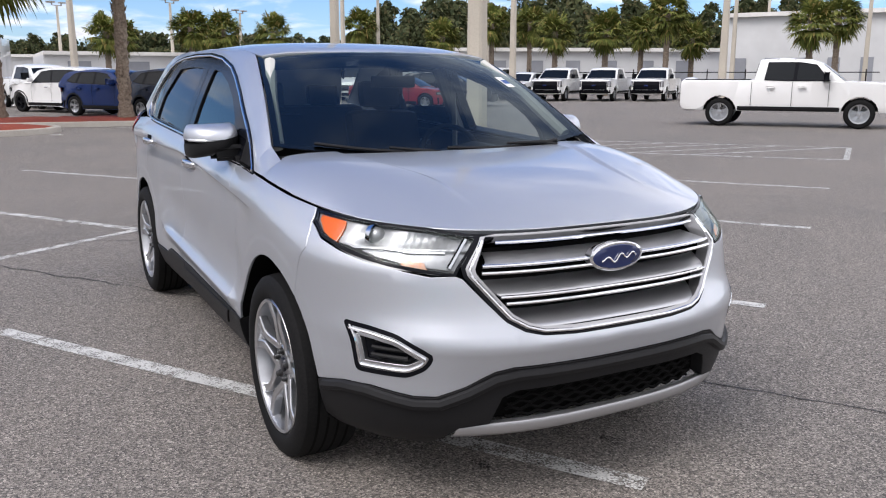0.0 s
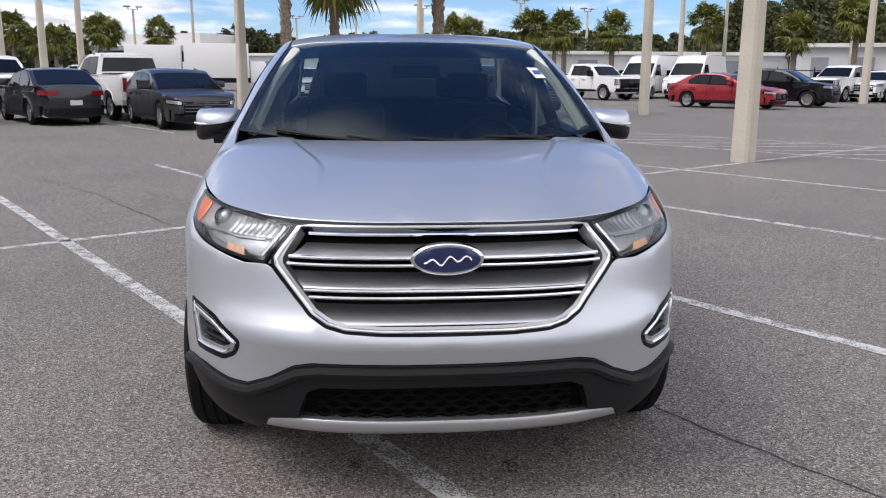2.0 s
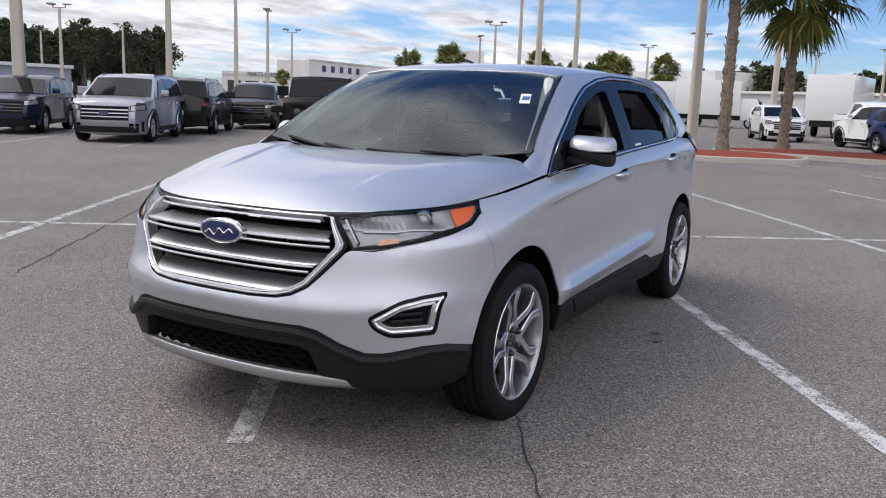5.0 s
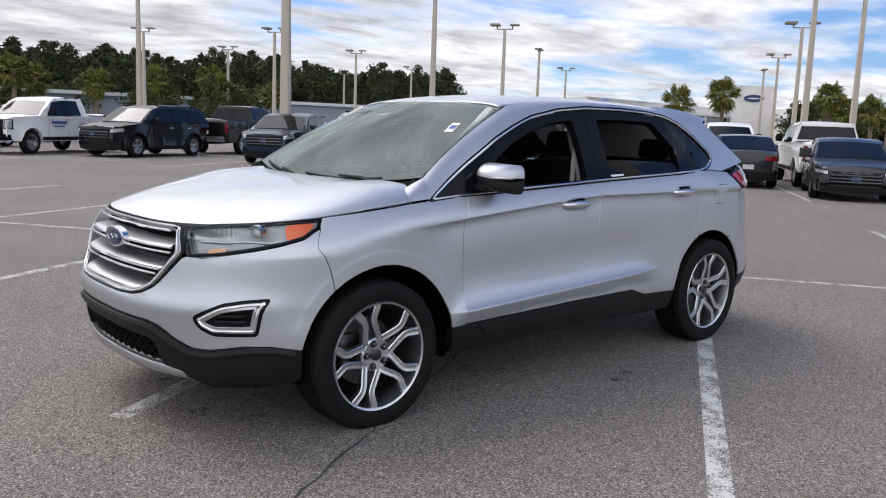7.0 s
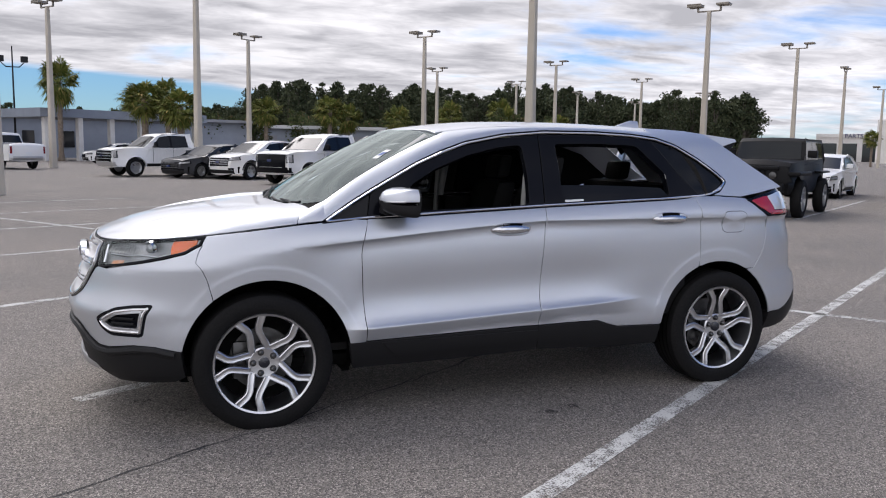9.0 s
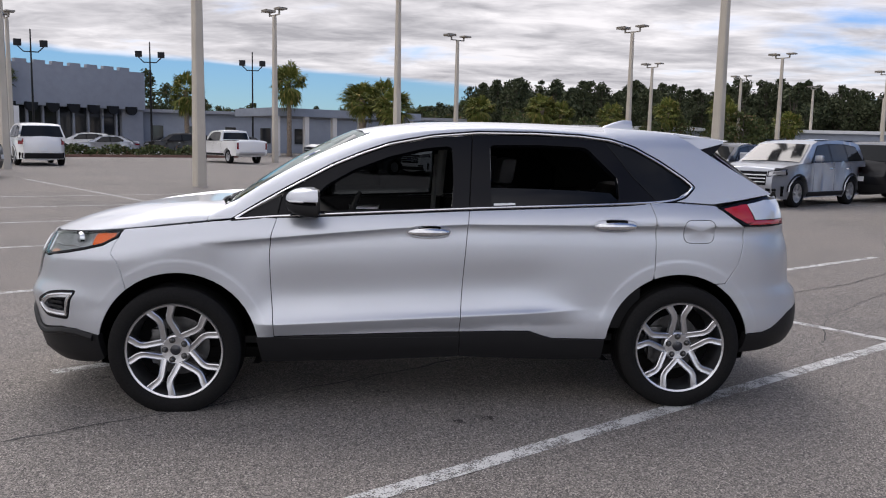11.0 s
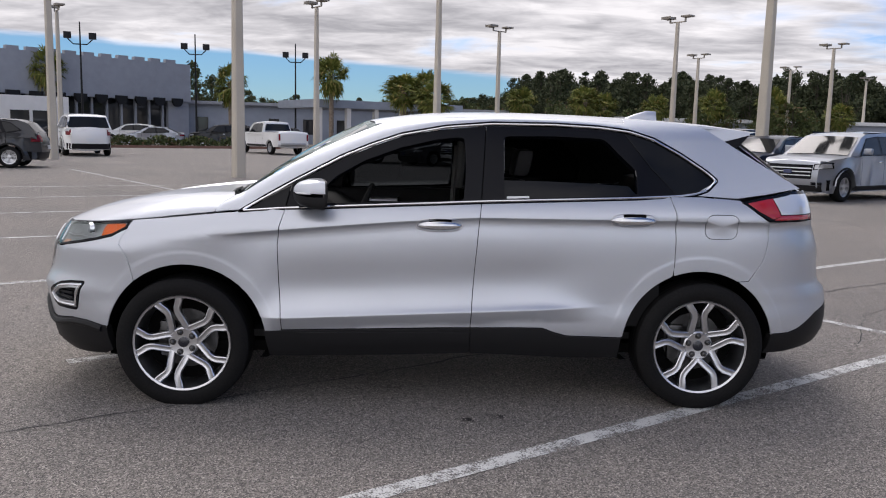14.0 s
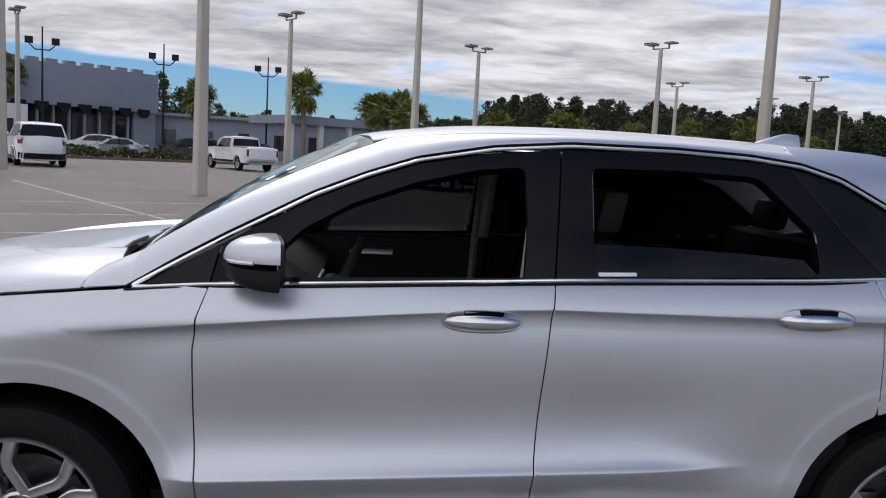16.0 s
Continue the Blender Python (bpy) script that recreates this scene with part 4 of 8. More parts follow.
# tailgate, its glass and the spoiler
def gate(u, v):
    y = (2 * u - 1)
    x = lerp_table([(0, -2.20), (0.30, -2.17), (0.42, -2.10), (1, -1.70)], v)
    z = lerp_table([(0, 1.03), (0.30, 1.18), (0.42, 1.235), (1, 1.55)], v)
    w = lerp_table([(0, 0.71), (0.42, 0.72), (1, 0.58)], v)
    return (x + 0.12 * y ** 4, w * y, z)
tg = sheet("tailgate", gate, 16, 20, SILVER, car, depth=0.02, flip=True)
sheet("rear_window", lambda u, v: Vector(gate(0.04 + 0.92 * u, 0.46 + 0.52 * v)) + Vector((-0.008, 0, 0.006)), 12, 8, M["glass"], tg, flip=True)
def spoil(u, v):
    y = 2 * u - 1
    x = -1.458 - 0.2 * (1 - y * y) - (0.30 + 0.04 * (1 - y * y)) * v
    e = 0.605 - 0.02 * v
    z0 = roof(-1.458 - 0.2 * (1 - y * y), min(0.6, e) * y)[2]
    return (x, e * y, z0 + (1.545 - 0.010 * y ** 4 - z0) * v)
sheet("spoiler", spoil, 16, 8, SILVER, car, depth=0.022)
for sg in (1, -1):
    wing = lambda x, z: (x, sg * (0.592 + 0.30 * (1.56 - z)), z)
    patch("spoiler_wing", [(-1.455, 1.578), (-1.60, 1.562), (-1.755, 1.543), (-1.762, 1.528), (-1.60, 1.486)], wing, SILVER, car, flip=(sg > 0), step=0.08)
    patch("spoiler_fillet", [(-1.60, 1.483), (-1.755, 1.524), (-1.70, 1.47), (-1.66, 1.425)], wing, M["gloss_black"], car, flip=(sg > 0), step=0.08)

# ---- the car's face ----
def nose_panel(name, pts, mat, parent=car, **kw):
    return patch(name, F(*pts), body, mat, parent, **kw)


def sym(pts):
    """A polygon from its left half, given from the middle of the bottom to the middle of the top."""
    return pts + [(-y, z) for y, z in pts[::-1] if abs(y) > 1e-6]


GR = [(0.0, 0.653), (0.20, 0.654), (0.318, 0.660), (0.372, 0.674), (0.422, 0.704), (0.535, 0.845), (0.537, 0.866), (0.470, 0.955), (0.42, 0.962), (0.0, 0.962)]
# painted bumper: left half from the middle bottom outwards, up the corner, under the lamp, and back round the grille
lamp_low = [(1.722, 0.965), (1.80, 0.924), (1.90, 0.899), (2.00, 0.878), (2.10, 0.858), (2.175, 0.838)]


def front_side(sg):
    cut = [(sy(y, z), z) for y, z in [(0.0, 0.551), (0.25, 0.552), (0.42, 0.551), (0.48, 0.538), (0.56, 0.488), (0.64, 0.452), (0.70, 0.450)]]
    cut += S((2.06, 0.470), (1.96, 0.466), (1.835, 0.440))
    cut += S(*arc(*AF, RF, 12, 51, 10))
    cut += S((1.706, 0.799), (1.757, 0.887)) + S(*lamp_low)
    cut += [(sy(y, z), z) for y, z in [(0.572, 0.842), (0.552, 0.832), (0.432, 0.694), (0.378, 0.663), (0.320, 0.650), (0.20, 0.644), (0.0, 0.643)]]
    fog = [(sy(y, z), z) for y, z in ((0.655, 0.592), (0.672, 0.545), (0.718, 0.513))] + S((2.012, 0.513), (1.955, 0.676), (2.055, 0.670), (2.135, 0.655))
    fog = rounded(fog, 0.022, 3)
    side_panel("front_bumper", cut, SILVER, sg, car, holes=[fog], step=0.03, rows=ROWS_S)
    fl = side_panel("fog_lamp", grow_poly(fog, -0.006), M["gloss_black"], sg, car, lift=-0.03, depth=0.01, label="fog lamp recess with a chrome ring")
    side_panel("fog_gasket", grow_poly(fog, -0.002), M["gloss_black"], sg, fl, holes=[grow_poly(fog, 0.012)], lift=0.001, depth=0.03, step=0.03)
    side_panel("fog_ring", grow_poly(fog, 0.010), M["satin"], sg, fl, holes=[grow_poly(fog, 0.038)], lift=-0.003, depth=0.025, step=0.02, label="satin silver surround")
    tube("fog_bead", [(lambda q: (q[0] - 0.001, sg * (q[1] - 0.001), q[2]))(body(a, z)) for a, z in dense(grow_poly(fog, 0.022), 0.03)], 0.006, M["chrome"], fl, n=6, closed=True)
    cx, cz = sum(q[0] for q in fog) / len(fog), sum(q[1] for q in fog) / len(fog)
    for k in range(4):
        zz = cz - 0.048 + 0.026 * k
        w = (0.055, 0.072, 0.066, 0.045)[k]
        tube("fog_slat", [(lambda q: (q[0] - 0.014, sg * (q[1] - 0.012), q[2]))(body(cx - w + 2 * w * i / 6 + 0.008 * k, zz)) for i in range(7)], 0.007, BLACK, fl, n=6)
    # dark lower cladding, running into the middle
    low = [(sy(y, z), z) for y, z in [(0.0, 0.545), (0.25, 0.546), (0.42, 0.545), (0.482, 0.531), (0.563, 0.481), (0.641, 0.446), (0.70, 0.444)]]
    low += S((2.06, 0.463), (1.96, 0.459), (1.836, 0.433)) + S((1.815, 0.30), (1.86, 0.275), (2.0, 0.262), (2.12, 0.256))
    low += [(sy(y, z), z) for y, z in [(0.615, 0.268), (0.565, 0.335), (0.475, 0.350), (0.445, 0.445), (0.40, 0.465), (0.0, 0.470)]]
    clad = side_panel("lower_cladding", low, BLACK, sg, car, depth=0.05, lift=0.004)
    ridge = [(sy(y, z), z) for y, z in [(0.0, 0.522), (0.25, 0.523), (0.40, 0.522), (0.47, 0.508), (0.55, 0.462), (0.63, 0.424), (0.70, 0.420)]] + S((2.04, 0.446), (1.95, 0.443), (1.86, 0.422))
    tube("cladding_ridge", [(lambda p: (p[0] + 0.004, sg * p[1], p[2]))(body(s, z)) for s, z in dense(ridge, 0.05, False)], 0.020, BLACK, clad, n=8)
    # headlamp
    hl = S((1.725, 0.976), (1.698, 1.010), (1.80, 1.002), (1.95, 0.993), (2.08, 0.984)) + [(sy(y, z), z) for y, z in [(0.478, 0.963), (0.572, 0.842)]] + S(*[(x, z + 0.008) for x, z in lamp_low[::-1][1:]])
    unit = side_panel("headlamp", hl, M["lamp_grey"], sg, car, lift=-0.055, depth=0.0, label="clear headlamp with amber corner reflector")
    side_panel("lamp_bezel", hl, M["gloss_black"], sg, unit, lift=0.0, depth=0.02, holes=[grow_poly(hl, 0.008)], step=0.03)
    # inside: reflector bowls, projector, turn lamp, amber
    def bowl(a, z):
        """The reflector behind the lens: two hollows with fine upright flutes in the inner one."""
        q = Vector(body(a, z))
        hollow = math.exp(-((q.x - 1.97) / 0.05) ** 2 - ((z - 0.945) / 0.04) ** 2) + math.exp(-((q.x - 2.12) / 0.06) ** 2 - ((z - 0.94) / 0.03) ** 2)
        flute = 0.0013 * math.sin(a * 210) * smooth(2.04, 2.07, q.x) * smooth(0.90, 0.92, z)
        d = 0.022 + 0.026 * hollow + 0.012 * smooth(0.915, 0.90, z) + flute
        return (q.x - d * 0.8, q.y - d * 0.55, z)
    patch("reflector", grow_poly(hl, 0.008), mirrored(bowl, sg), M["lamp_bowl"], unit, flip=(sg < 0), depth=0, step=0.009)
    side_panel("amber_reflector", S((1.745, 0.979), (1.738, 0.995), (1.80, 0.991), (1.848, 0.987), (1.868, 0.922), (1.83, 0.935), (1.79, 0.950)), M["amber"], sg, unit, lift=-0.006, depth=0.015, step=0.02)
    place = lambda p, d: (lambda a: Vector((a[0] - d * 0.8, sg * (a[1] - d * 0.55), a[2])))(p)
    for (x, z), r, mt in (((1.99, 0.943), 0.040, "lamp_grey"),):
        c = place(body(sx(x, z), z), 0.05)
        bm = lathe_bm([(0.0, 0.001), (0.010, r * 0.5), (0.006, r * 0.8), (0.022, r), (0.0, r * 1.12)], 24)
        bmesh.ops.rotate(bm, verts=bm.verts, cent=(0, 0, 0), matrix=Matrix.Rotation(radians(-62 if sg > 0 else 62), 3, "Z"))
        if sg < 0:
            for v in bm.verts:
                v.co.y *= -1
        bmesh.ops.translate(bm, verts=bm.verts, vec=c)
        part("projector", bm, M["chrome"], unit)
        bm = bmesh.new()
        bmesh.ops.create_uvsphere(bm, u_segments=20, v_segments=12, radius=r * 0.78)
        bmesh.ops.translate(bm, verts=bm.verts, vec=c)
        part("projector_lens", bm, M["lamp_grey"], unit)
    # chrome step between high beam and turn lamp, and the turn lamp's glow of amber
    st = [place(body(sx(x, z), z), 0.03) for x, z in ((1.86, 0.93), (1.95, 0.907), (2.04, 0.912), (2.10, 0.905), (2.17, 0.905))]
    tube("lamp_divider", st, 0.0045, M["satin"], unit, n=6)
    st = [place(body(sy(y, z), z), 0.02) for y, z in ((0.520, 0.948), (0.590, 0.862))]
    tube("lamp_divider", st, 0.008, M["chrome"], unit, n=6)
    side_panel("turn_reflector", S((2.095, 0.893), (2.145, 0.886), (2.163, 0.860), (2.105, 0.871)), M["turn"], sg, unit, lift=-0.012, depth=0.006, step=0.02)
    ln = side_panel("lamp_lens", grow_poly(hl, 0.006), M["lens"], sg, unit, lift=0.001, depth=0, step=0.03)
    ln.visible_shadow = False


M["turn"] = material("turn_lamp", (0.80, 0.30, 0.10), 0.3, coat=0.5, grain=0.7, scale=40, colour2=(0.65, 0.60, 0.55))
front_side(1)
front_side(-1)
# grille: frame, three louvred bars with chrome blades, near-black sheet behind
# the sheet's colour holds the shade of the cavity behind the bars
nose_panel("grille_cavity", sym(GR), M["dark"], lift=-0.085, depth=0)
gr = nose_panel("grille", sym(GR), M["skid"], holes=[F(*sym([(0.0, 0.669), (0.20, 0.670), (0.312, 0.675), (0.360, 0.688), (0.405, 0.715), (0.510, 0.848), (0.511, 0.863), (0.462, 0.950), (0.455, 0.957), (0.0, 0.958)]))], lift=0.006, depth=0.05, step=0.03, label="chrome-framed trapezoid grille")
nose_panel("grille_gasket", sym([(0.0, 0.643), (0.205, 0.644), (0.321, 0.650), (0.379, 0.664), (0.432, 0.696), (0.547, 0.842), (0.549, 0.868), (0.480, 0.964), (0.0, 0.968)]), M["gloss_black"], gr, holes=[F(*sym([(y * 0.995, z + (0.004 if z < 0.8 else -0.004)) for y, z in GR]))], lift=0.0, depth=0.04, step=0.03)
tube("grille_edge", [Vector(body(s, z)) + Vector((0.008, 0, 0)) for s, z in dense(F(*([(0.472, 0.946), (0.530, 0.864), (0.529, 0.846), (0.417, 0.708), (0.369, 0.680), (0.317, 0.666), (0.20, 0.660), (-0.20, 0.660), (-0.317, 0.666), (-0.369, 0.680), (-0.417, 0.708), (-0.529, 0.846), (-0.530, 0.864), (-0.472, 0.946)])), 0.03, False)], 0.0062, M["chrome"], gr, n=8)
HALF = [(0.665, 0.325), (0.69, 0.372), (0.715, 0.405), (0.845, 0.500), (0.865, 0.502), (0.945, 0.448)]
for k, (zt, zb) in enumerate(((0.938, 0.872), (0.852, 0.774), (0.754, 0.674))):
    # each bar: a wide grey blade that leans back, edged above the gap by two chrome lips
    ya, yb = lerp_table(HALF, zt) - 0.012, lerp_table(HALF, zb) - 0.012

    def blade(u, v):
        q = 2 * u - 1
        y = q * (ya + (yb - ya) * v)
        z = zt - 0.040 + (zb + 0.002 - zt + 0.040) * v
        p = body(sy(y, z), z)
        return (p[0] - 0.085 * min(1, max(0, 1 - v)) ** 1.7 + 0.004, p[1], z)
    sheet("grille_blade", blade, 30, 8, M["grille_grey"], gr, depth=0.006, flip=True)
    for zz, rr in ((zb + 0.001, 0.0062), (zb - 0.020, 0.0062)) if k < 2 else ():
        ye = lerp_table(HALF, zz) - 0.008
        tube("grille_lip", [Vector(body(sy(ye * (2 * i / 30 - 1), zz), zz)) + Vector((0.008, 0, 0)) for i in range(31)], rr, M["chrome"], gr, n=8)
tube("grille_lip", [Vector(body(sy(0.43 * (2 * i / 30 - 1), 0.940), 0.940)) + Vector((0.004, 0, 0)) for i in range(31)], 0.006, M["chrome"], gr, n=8)
# badge: a blue oval with a bright rim; its script is a plain wavy stroke
bc = Vector(body(0, 0.872)) + Vector((0.020, 0, 0))
def oval(name, ry, rz, d, mt, par, dx=0.0):
    bm = bmesh.new()
    rings = []
    for r, x in ((0.0, d), (0.6, d * 0.98), (0.93, d * 0.85), (1.0, d * 0.45), (1.0, -0.025)):
        if r == 0:
            rings.append([bm.verts.new(bc + Vector((dx + x, 0, 0)))])
        else:
            rings.append([bm.verts.new(bc + Vector((dx + x - 0.006 * math.cos(t) ** 2 * r, ry * r * math.cos(t), rz * r * math.sin(t)))) for t in [2 * math.pi * k / 40 for k in range(40)]])
    for k in range(40):
        bm.faces.new((rings[0][0], rings[1][k], rings[1][(k + 1) % 40]))
        for A, B in zip(rings[1:], rings[2:]):
            bm.faces.new((A[k], B[k], B[(k + 1) % 40], A[(k + 1) % 40]))
    return part(name, bm, mt, par)
em = oval("badge", 0.114, 0.050, 0.010, M["chrome"], gr)
oval("badge_face", 0.103, 0.0415, 0.007, M["emblem_blue"], em, 0.006)
wave = [bc + Vector((0.017 - 0.008 * (y / 0.1) ** 2, y, 0.011 * math.sin(y * 118 + 0.9) * (1 - 4.5 * abs(y)) + 0.006 * math.sin(y * 40) - 0.001)) for y in [-0.074 + 0.148 * k / 60 for k in range(61)]]
tube("badge_stroke", wave, 0.0028, M["chrome"], em, n=5)
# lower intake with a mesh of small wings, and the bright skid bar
# near-black backing: the shade deep in the intake is put into its colour
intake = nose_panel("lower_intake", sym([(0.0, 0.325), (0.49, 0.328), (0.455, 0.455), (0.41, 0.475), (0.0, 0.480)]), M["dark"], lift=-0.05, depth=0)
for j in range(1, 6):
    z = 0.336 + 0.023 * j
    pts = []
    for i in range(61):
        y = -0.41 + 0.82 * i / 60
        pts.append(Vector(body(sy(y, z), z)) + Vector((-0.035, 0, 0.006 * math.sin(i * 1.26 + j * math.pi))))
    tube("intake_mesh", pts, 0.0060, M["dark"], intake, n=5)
def skid(u, v):
    q = 2 * u - 1
    y = q * (0.55 + 0.05 * v)
    z = lerp_table([(0, 0.350), (0.35, 0.345), (0.7, 0.308), (1, 0.288)], v) - 0.012 * abs(q) ** 8 * (1 - v)
    p = body(sy(y, 0.30), 0.30)
    return (p[0] + lerp_table([(0, -0.004), (0.35, 0.020), (0.7, 0.016), (1, -0.02)], v), y, z)
sheet("skid_bar", skid, 40, 8, M["skid"], car, "dull silver skid bar", depth=0.012, flip=True)
# floor of the body
part("underbody", box_bm(-1.85, -0.78, 0.27, 1.85, 0.78, 0.34), M["dark"], car, bevel=0.03)
for sg in (1,):
    tube("exhaust", [(-1.95, sg * 0.62, 0.36), (-2.20, sg * 0.62, 0.355)], 0.030, M["chrome"], car, n=14)


# ---- wheels ----
M["cap"] = material("wheel_cap", (0.012, 0.014, 0.022), 0.3, coat=0.4)

def build_wheel(parent, x, sg, start=0):
    wh = new("wheel")
    wh.parent = parent
    wh.location = (x, sg * 0.825, HUB)
    # profile across the tread, outwards = +y
    prof = [(-0.118, 0.262), (-0.122, 0.300), (-0.116, 0.338), (-0.100, 0.355), (-0.06, 0.361), (0, TYRE), (0.06, 0.361), (0.100, 0.355), (0.114, 0.340), (0.121, 0.312), (0.120, 0.290), (0.112, 0.272), (0.104, 0.264)]
    bm = lathe_bm([(h * sg, r) for h, r in prof], 64)
    for v in bm.verts:                       # the flat where it carries the car
        if v.co.z < -0.3575:
            v.co.z = -0.3575
    ty = part("tyre", bm, M["rubber"], wh)
    # grooves of the tread
    for h in (-0.06, -0.02, 0.02, 0.06):
        part("tread_groove", lathe_bm([(h - 0.005, 0.3625), (h + 0.005, 0.3625)], 64), M["dark"], ty)
    bm = lathe_bm([(h * sg, r) for h, r in [(0.106, 0.266), (0.112, 0.262), (0.108, 0.252), (0.085, 0.247), (0.02, 0.238), (-0.08, 0.236)]], 64)
    rim = part("rim", bm, M["alloy"], wh)
    part("brake_disc", lathe_bm([(-0.03 * sg, 0.06), (-0.03 * sg, 0.165), (-0.045 * sg, 0.165)], 40), M["disc"], wh)
    # near-black plate closes the rim; shade behind the spokes is its colour
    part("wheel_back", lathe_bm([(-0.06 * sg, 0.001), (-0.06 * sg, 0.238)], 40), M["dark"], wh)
    bm = box_bm(0.06, -0.06 * sg, -0.10, 0.15, -0.005 * sg, 0.10)
    part("brake_caliper", bm, M["disc"], wh, bevel=0.015)
    # five pairs of spokes that fork towards the rim
    for k in range(5):
        a0 = math.radians(start + 72 * k)
        for d in (-1, 1):
            pts = []
            for t, ang, y, w, th in ((0.066, 36, 0.074, 0.034, 0.03), (0.084, 30, 0.078, 0.034, 0.03), (0.120, 16.5, 0.085, 0.034, 0.034), (0.160, 9.4, 0.092, 0.034, 0.036), (0.182, 8.6, 0.095, 0.035, 0.036), (0.200, 9.6, 0.098, 0.036, 0.036), (0.230, 13.0, 0.102, 0.037, 0.034), (0.254, 14.6, 0.104, 0.040, 0.03)):
                a = a0 + d * math.radians(ang)
                pts.append((Vector((t * math.cos(a), y * sg, t * math.sin(a))), w, th))
            bm = bmesh.new()
            rings = []
            for i, (p, w, th) in enumerate(pts):
                q0, q1 = pts[max(0, i - 1)][0], pts[min(len(pts) - 1, i + 1)][0]
                dr = (q1 - q0)
                dr.y = 0
                dr.normalize()
                sd = Vector((-dr.z, 0, dr.x))
                yy = Vector((0, sg, 0))
                rings.append([bm.verts.new(p + sd * w * a + yy * b) for a, b in ((-0.5, -th), (-0.5, -0.004), (-0.36, 0.0), (-0.12, -0.0022), (0.12, -0.0022), (0.36, 0.0), (0.5, -0.004), (0.5, -th))])
            for A, B in zip(rings, rings[1:]):
                for i in range(7):
                    bm.faces.new((A[i], A[i + 1], B[i + 1], B[i]))
            bm.faces.new(rings[0])
            bm.faces.new(rings[-1])
            part("spoke", bm, M["alloy"], rim)
    part("hub", lathe_bm([(0.03 * sg, 0.086), (0.070 * sg, 0.082), (0.076 * sg, 0.074), (0.070 * sg, 0.034), (0.070 * sg, 0.001)], 30), M["alloy"], rim)
    part("centre_cap", lathe_bm([(0.066 * sg, 0.029), (0.080 * sg, 0.028), (0.083 * sg, 0.022), (0.084 * sg, 0.001)], 24), M["cap"], rim, "dark centre cap")
    for k in range(5):
        a = math.radians(start + 72 * k)
        bm = lathe_bm([(0.055 * sg, 0.0175), (0.0765 * sg, 0.0175), (0.0766 * sg, 0.0125), (0.090 * sg, 0.0115), (0.094 * sg, 0.006), (0.094 * sg, 0.0005)], 12)
        bmesh.ops.translate(bm, verts=bm.verts, vec=(0.057 * math.cos(a), 0, 0.057 * math.sin(a)))
        part("wheel_nut", bm, M["disc"], rim)
    return wh


for x in (AXLE, -AXLE):
    for sg in (1, -1):
        build_wheel(car, x, sg, {(1, 1): 1, (1, -1): 90, (-1, 1): 88, (-1, -1): 20}[(1 if x > 0 else -1, sg)])

# ---- cabin ----
def cushion(name, x0, y0, z0, x1, y1, z1, lean=0.0, parent=None, mat=None, r=0.06):
    bm = box_bm(x0, y0, z0, x1, y1, z1)
    for v in bm.verts:
        v.co.x -= lean * (v.co.z - z0)
    return part(name, bm, mat or M["leather"], parent, bevel=r)


part("cabin_floor", box_bm(-1.7, -0.78, 0.36, 1.2, 0.78, 0.40), M["leather"], car)
dash = bmesh.new()
rows = []
for k in range(13):
    y = -0.76 + 1.52 * k / 12
    hump = 0.05 * math.exp(-((y - 0.38) / 0.16) ** 2)
    rows.append([dash.verts.new((x, y, z)) for x, z in ((1.06, 1.085), (0.90, 1.095 + hump * 0.4), (0.72, 1.08 + hump), (0.60, 1.00 + hump), (0.58, 0.85), (0.66, 0.62), (1.1, 0.6))])
for A, B in zip(rows, rows[1:]):
    for i in range(6):
        dash.faces.new((A[i], B[i], B[i + 1], A[i + 1]))
part("dashboard", dash, M["leather"], car)
part("console", box_bm(-0.2, -0.14, 0.4, 0.64, 0.14, 0.72), M["leather"], car, bevel=0.04)
part("dash_vent", box_bm(0.585, -0.12, 0.88, 0.60, 0.12, 1.01), M["satin"], car, bevel=0.01)
for y in (0.38, -0.38):
    cushion("seat_cushion", -0.30, y - 0.25, 0.55, 0.26, y + 0.25, 0.72, 0, car)
    cushion("seat_back", -0.36, y - 0.24, 0.66, -0.20, y + 0.24, 1.24, 0.28, car)
    cushion("head_rest", -0.50, y - 0.13, 1.26, -0.40, y + 0.13, 1.42, 0.2, car, r=0.035)
cushion("rear_seat", -1.20, -0.66, 0.55, -0.66, 0.66, 0.74, 0, car)
cushion("rear_seat_back", -1.32, -0.66, 0.66, -1.16, 0.66, 1.24, 0.3, car)
for y in (0.38, -0.38):
    cushion("head_rest", -1.50, y - 0.12, 1.24, -1.42, y + 0.12, 1.38, 0.2, car, r=0.03)
# steering wheel, leaning back
sw = [Vector((0.50, 0.38, 1.02)) + Matrix.Rotation(radians(-24), 3, "Y") @ Vector((0, 0.185 * math.cos(t), 0.185 * math.sin(t))) for t in [2 * math.pi * k / 32 for k in range(32)]]
wheel = tube("steering_wheel", sw, 0.016, M["leather"], car, n=8, closed=True)
part("steering_boss", box_bm(0.50, 0.30, 0.96, 0.56, 0.46, 1.06), M["leather"], wheel, bevel=0.03)
for d in (-0.11, 0.11):
    tube("steering_spoke", [(0.52, 0.38 + d * 0.6, 1.01), (0.505, 0.38 + d * 1.6, 1.02)], 0.012, M["satin"], wheel, n=6)
tube("steering_spoke", [(0.53, 0.38, 0.98), (0.56, 0.38, 0.86)], 0.014, M["satin"], wheel, n=6)
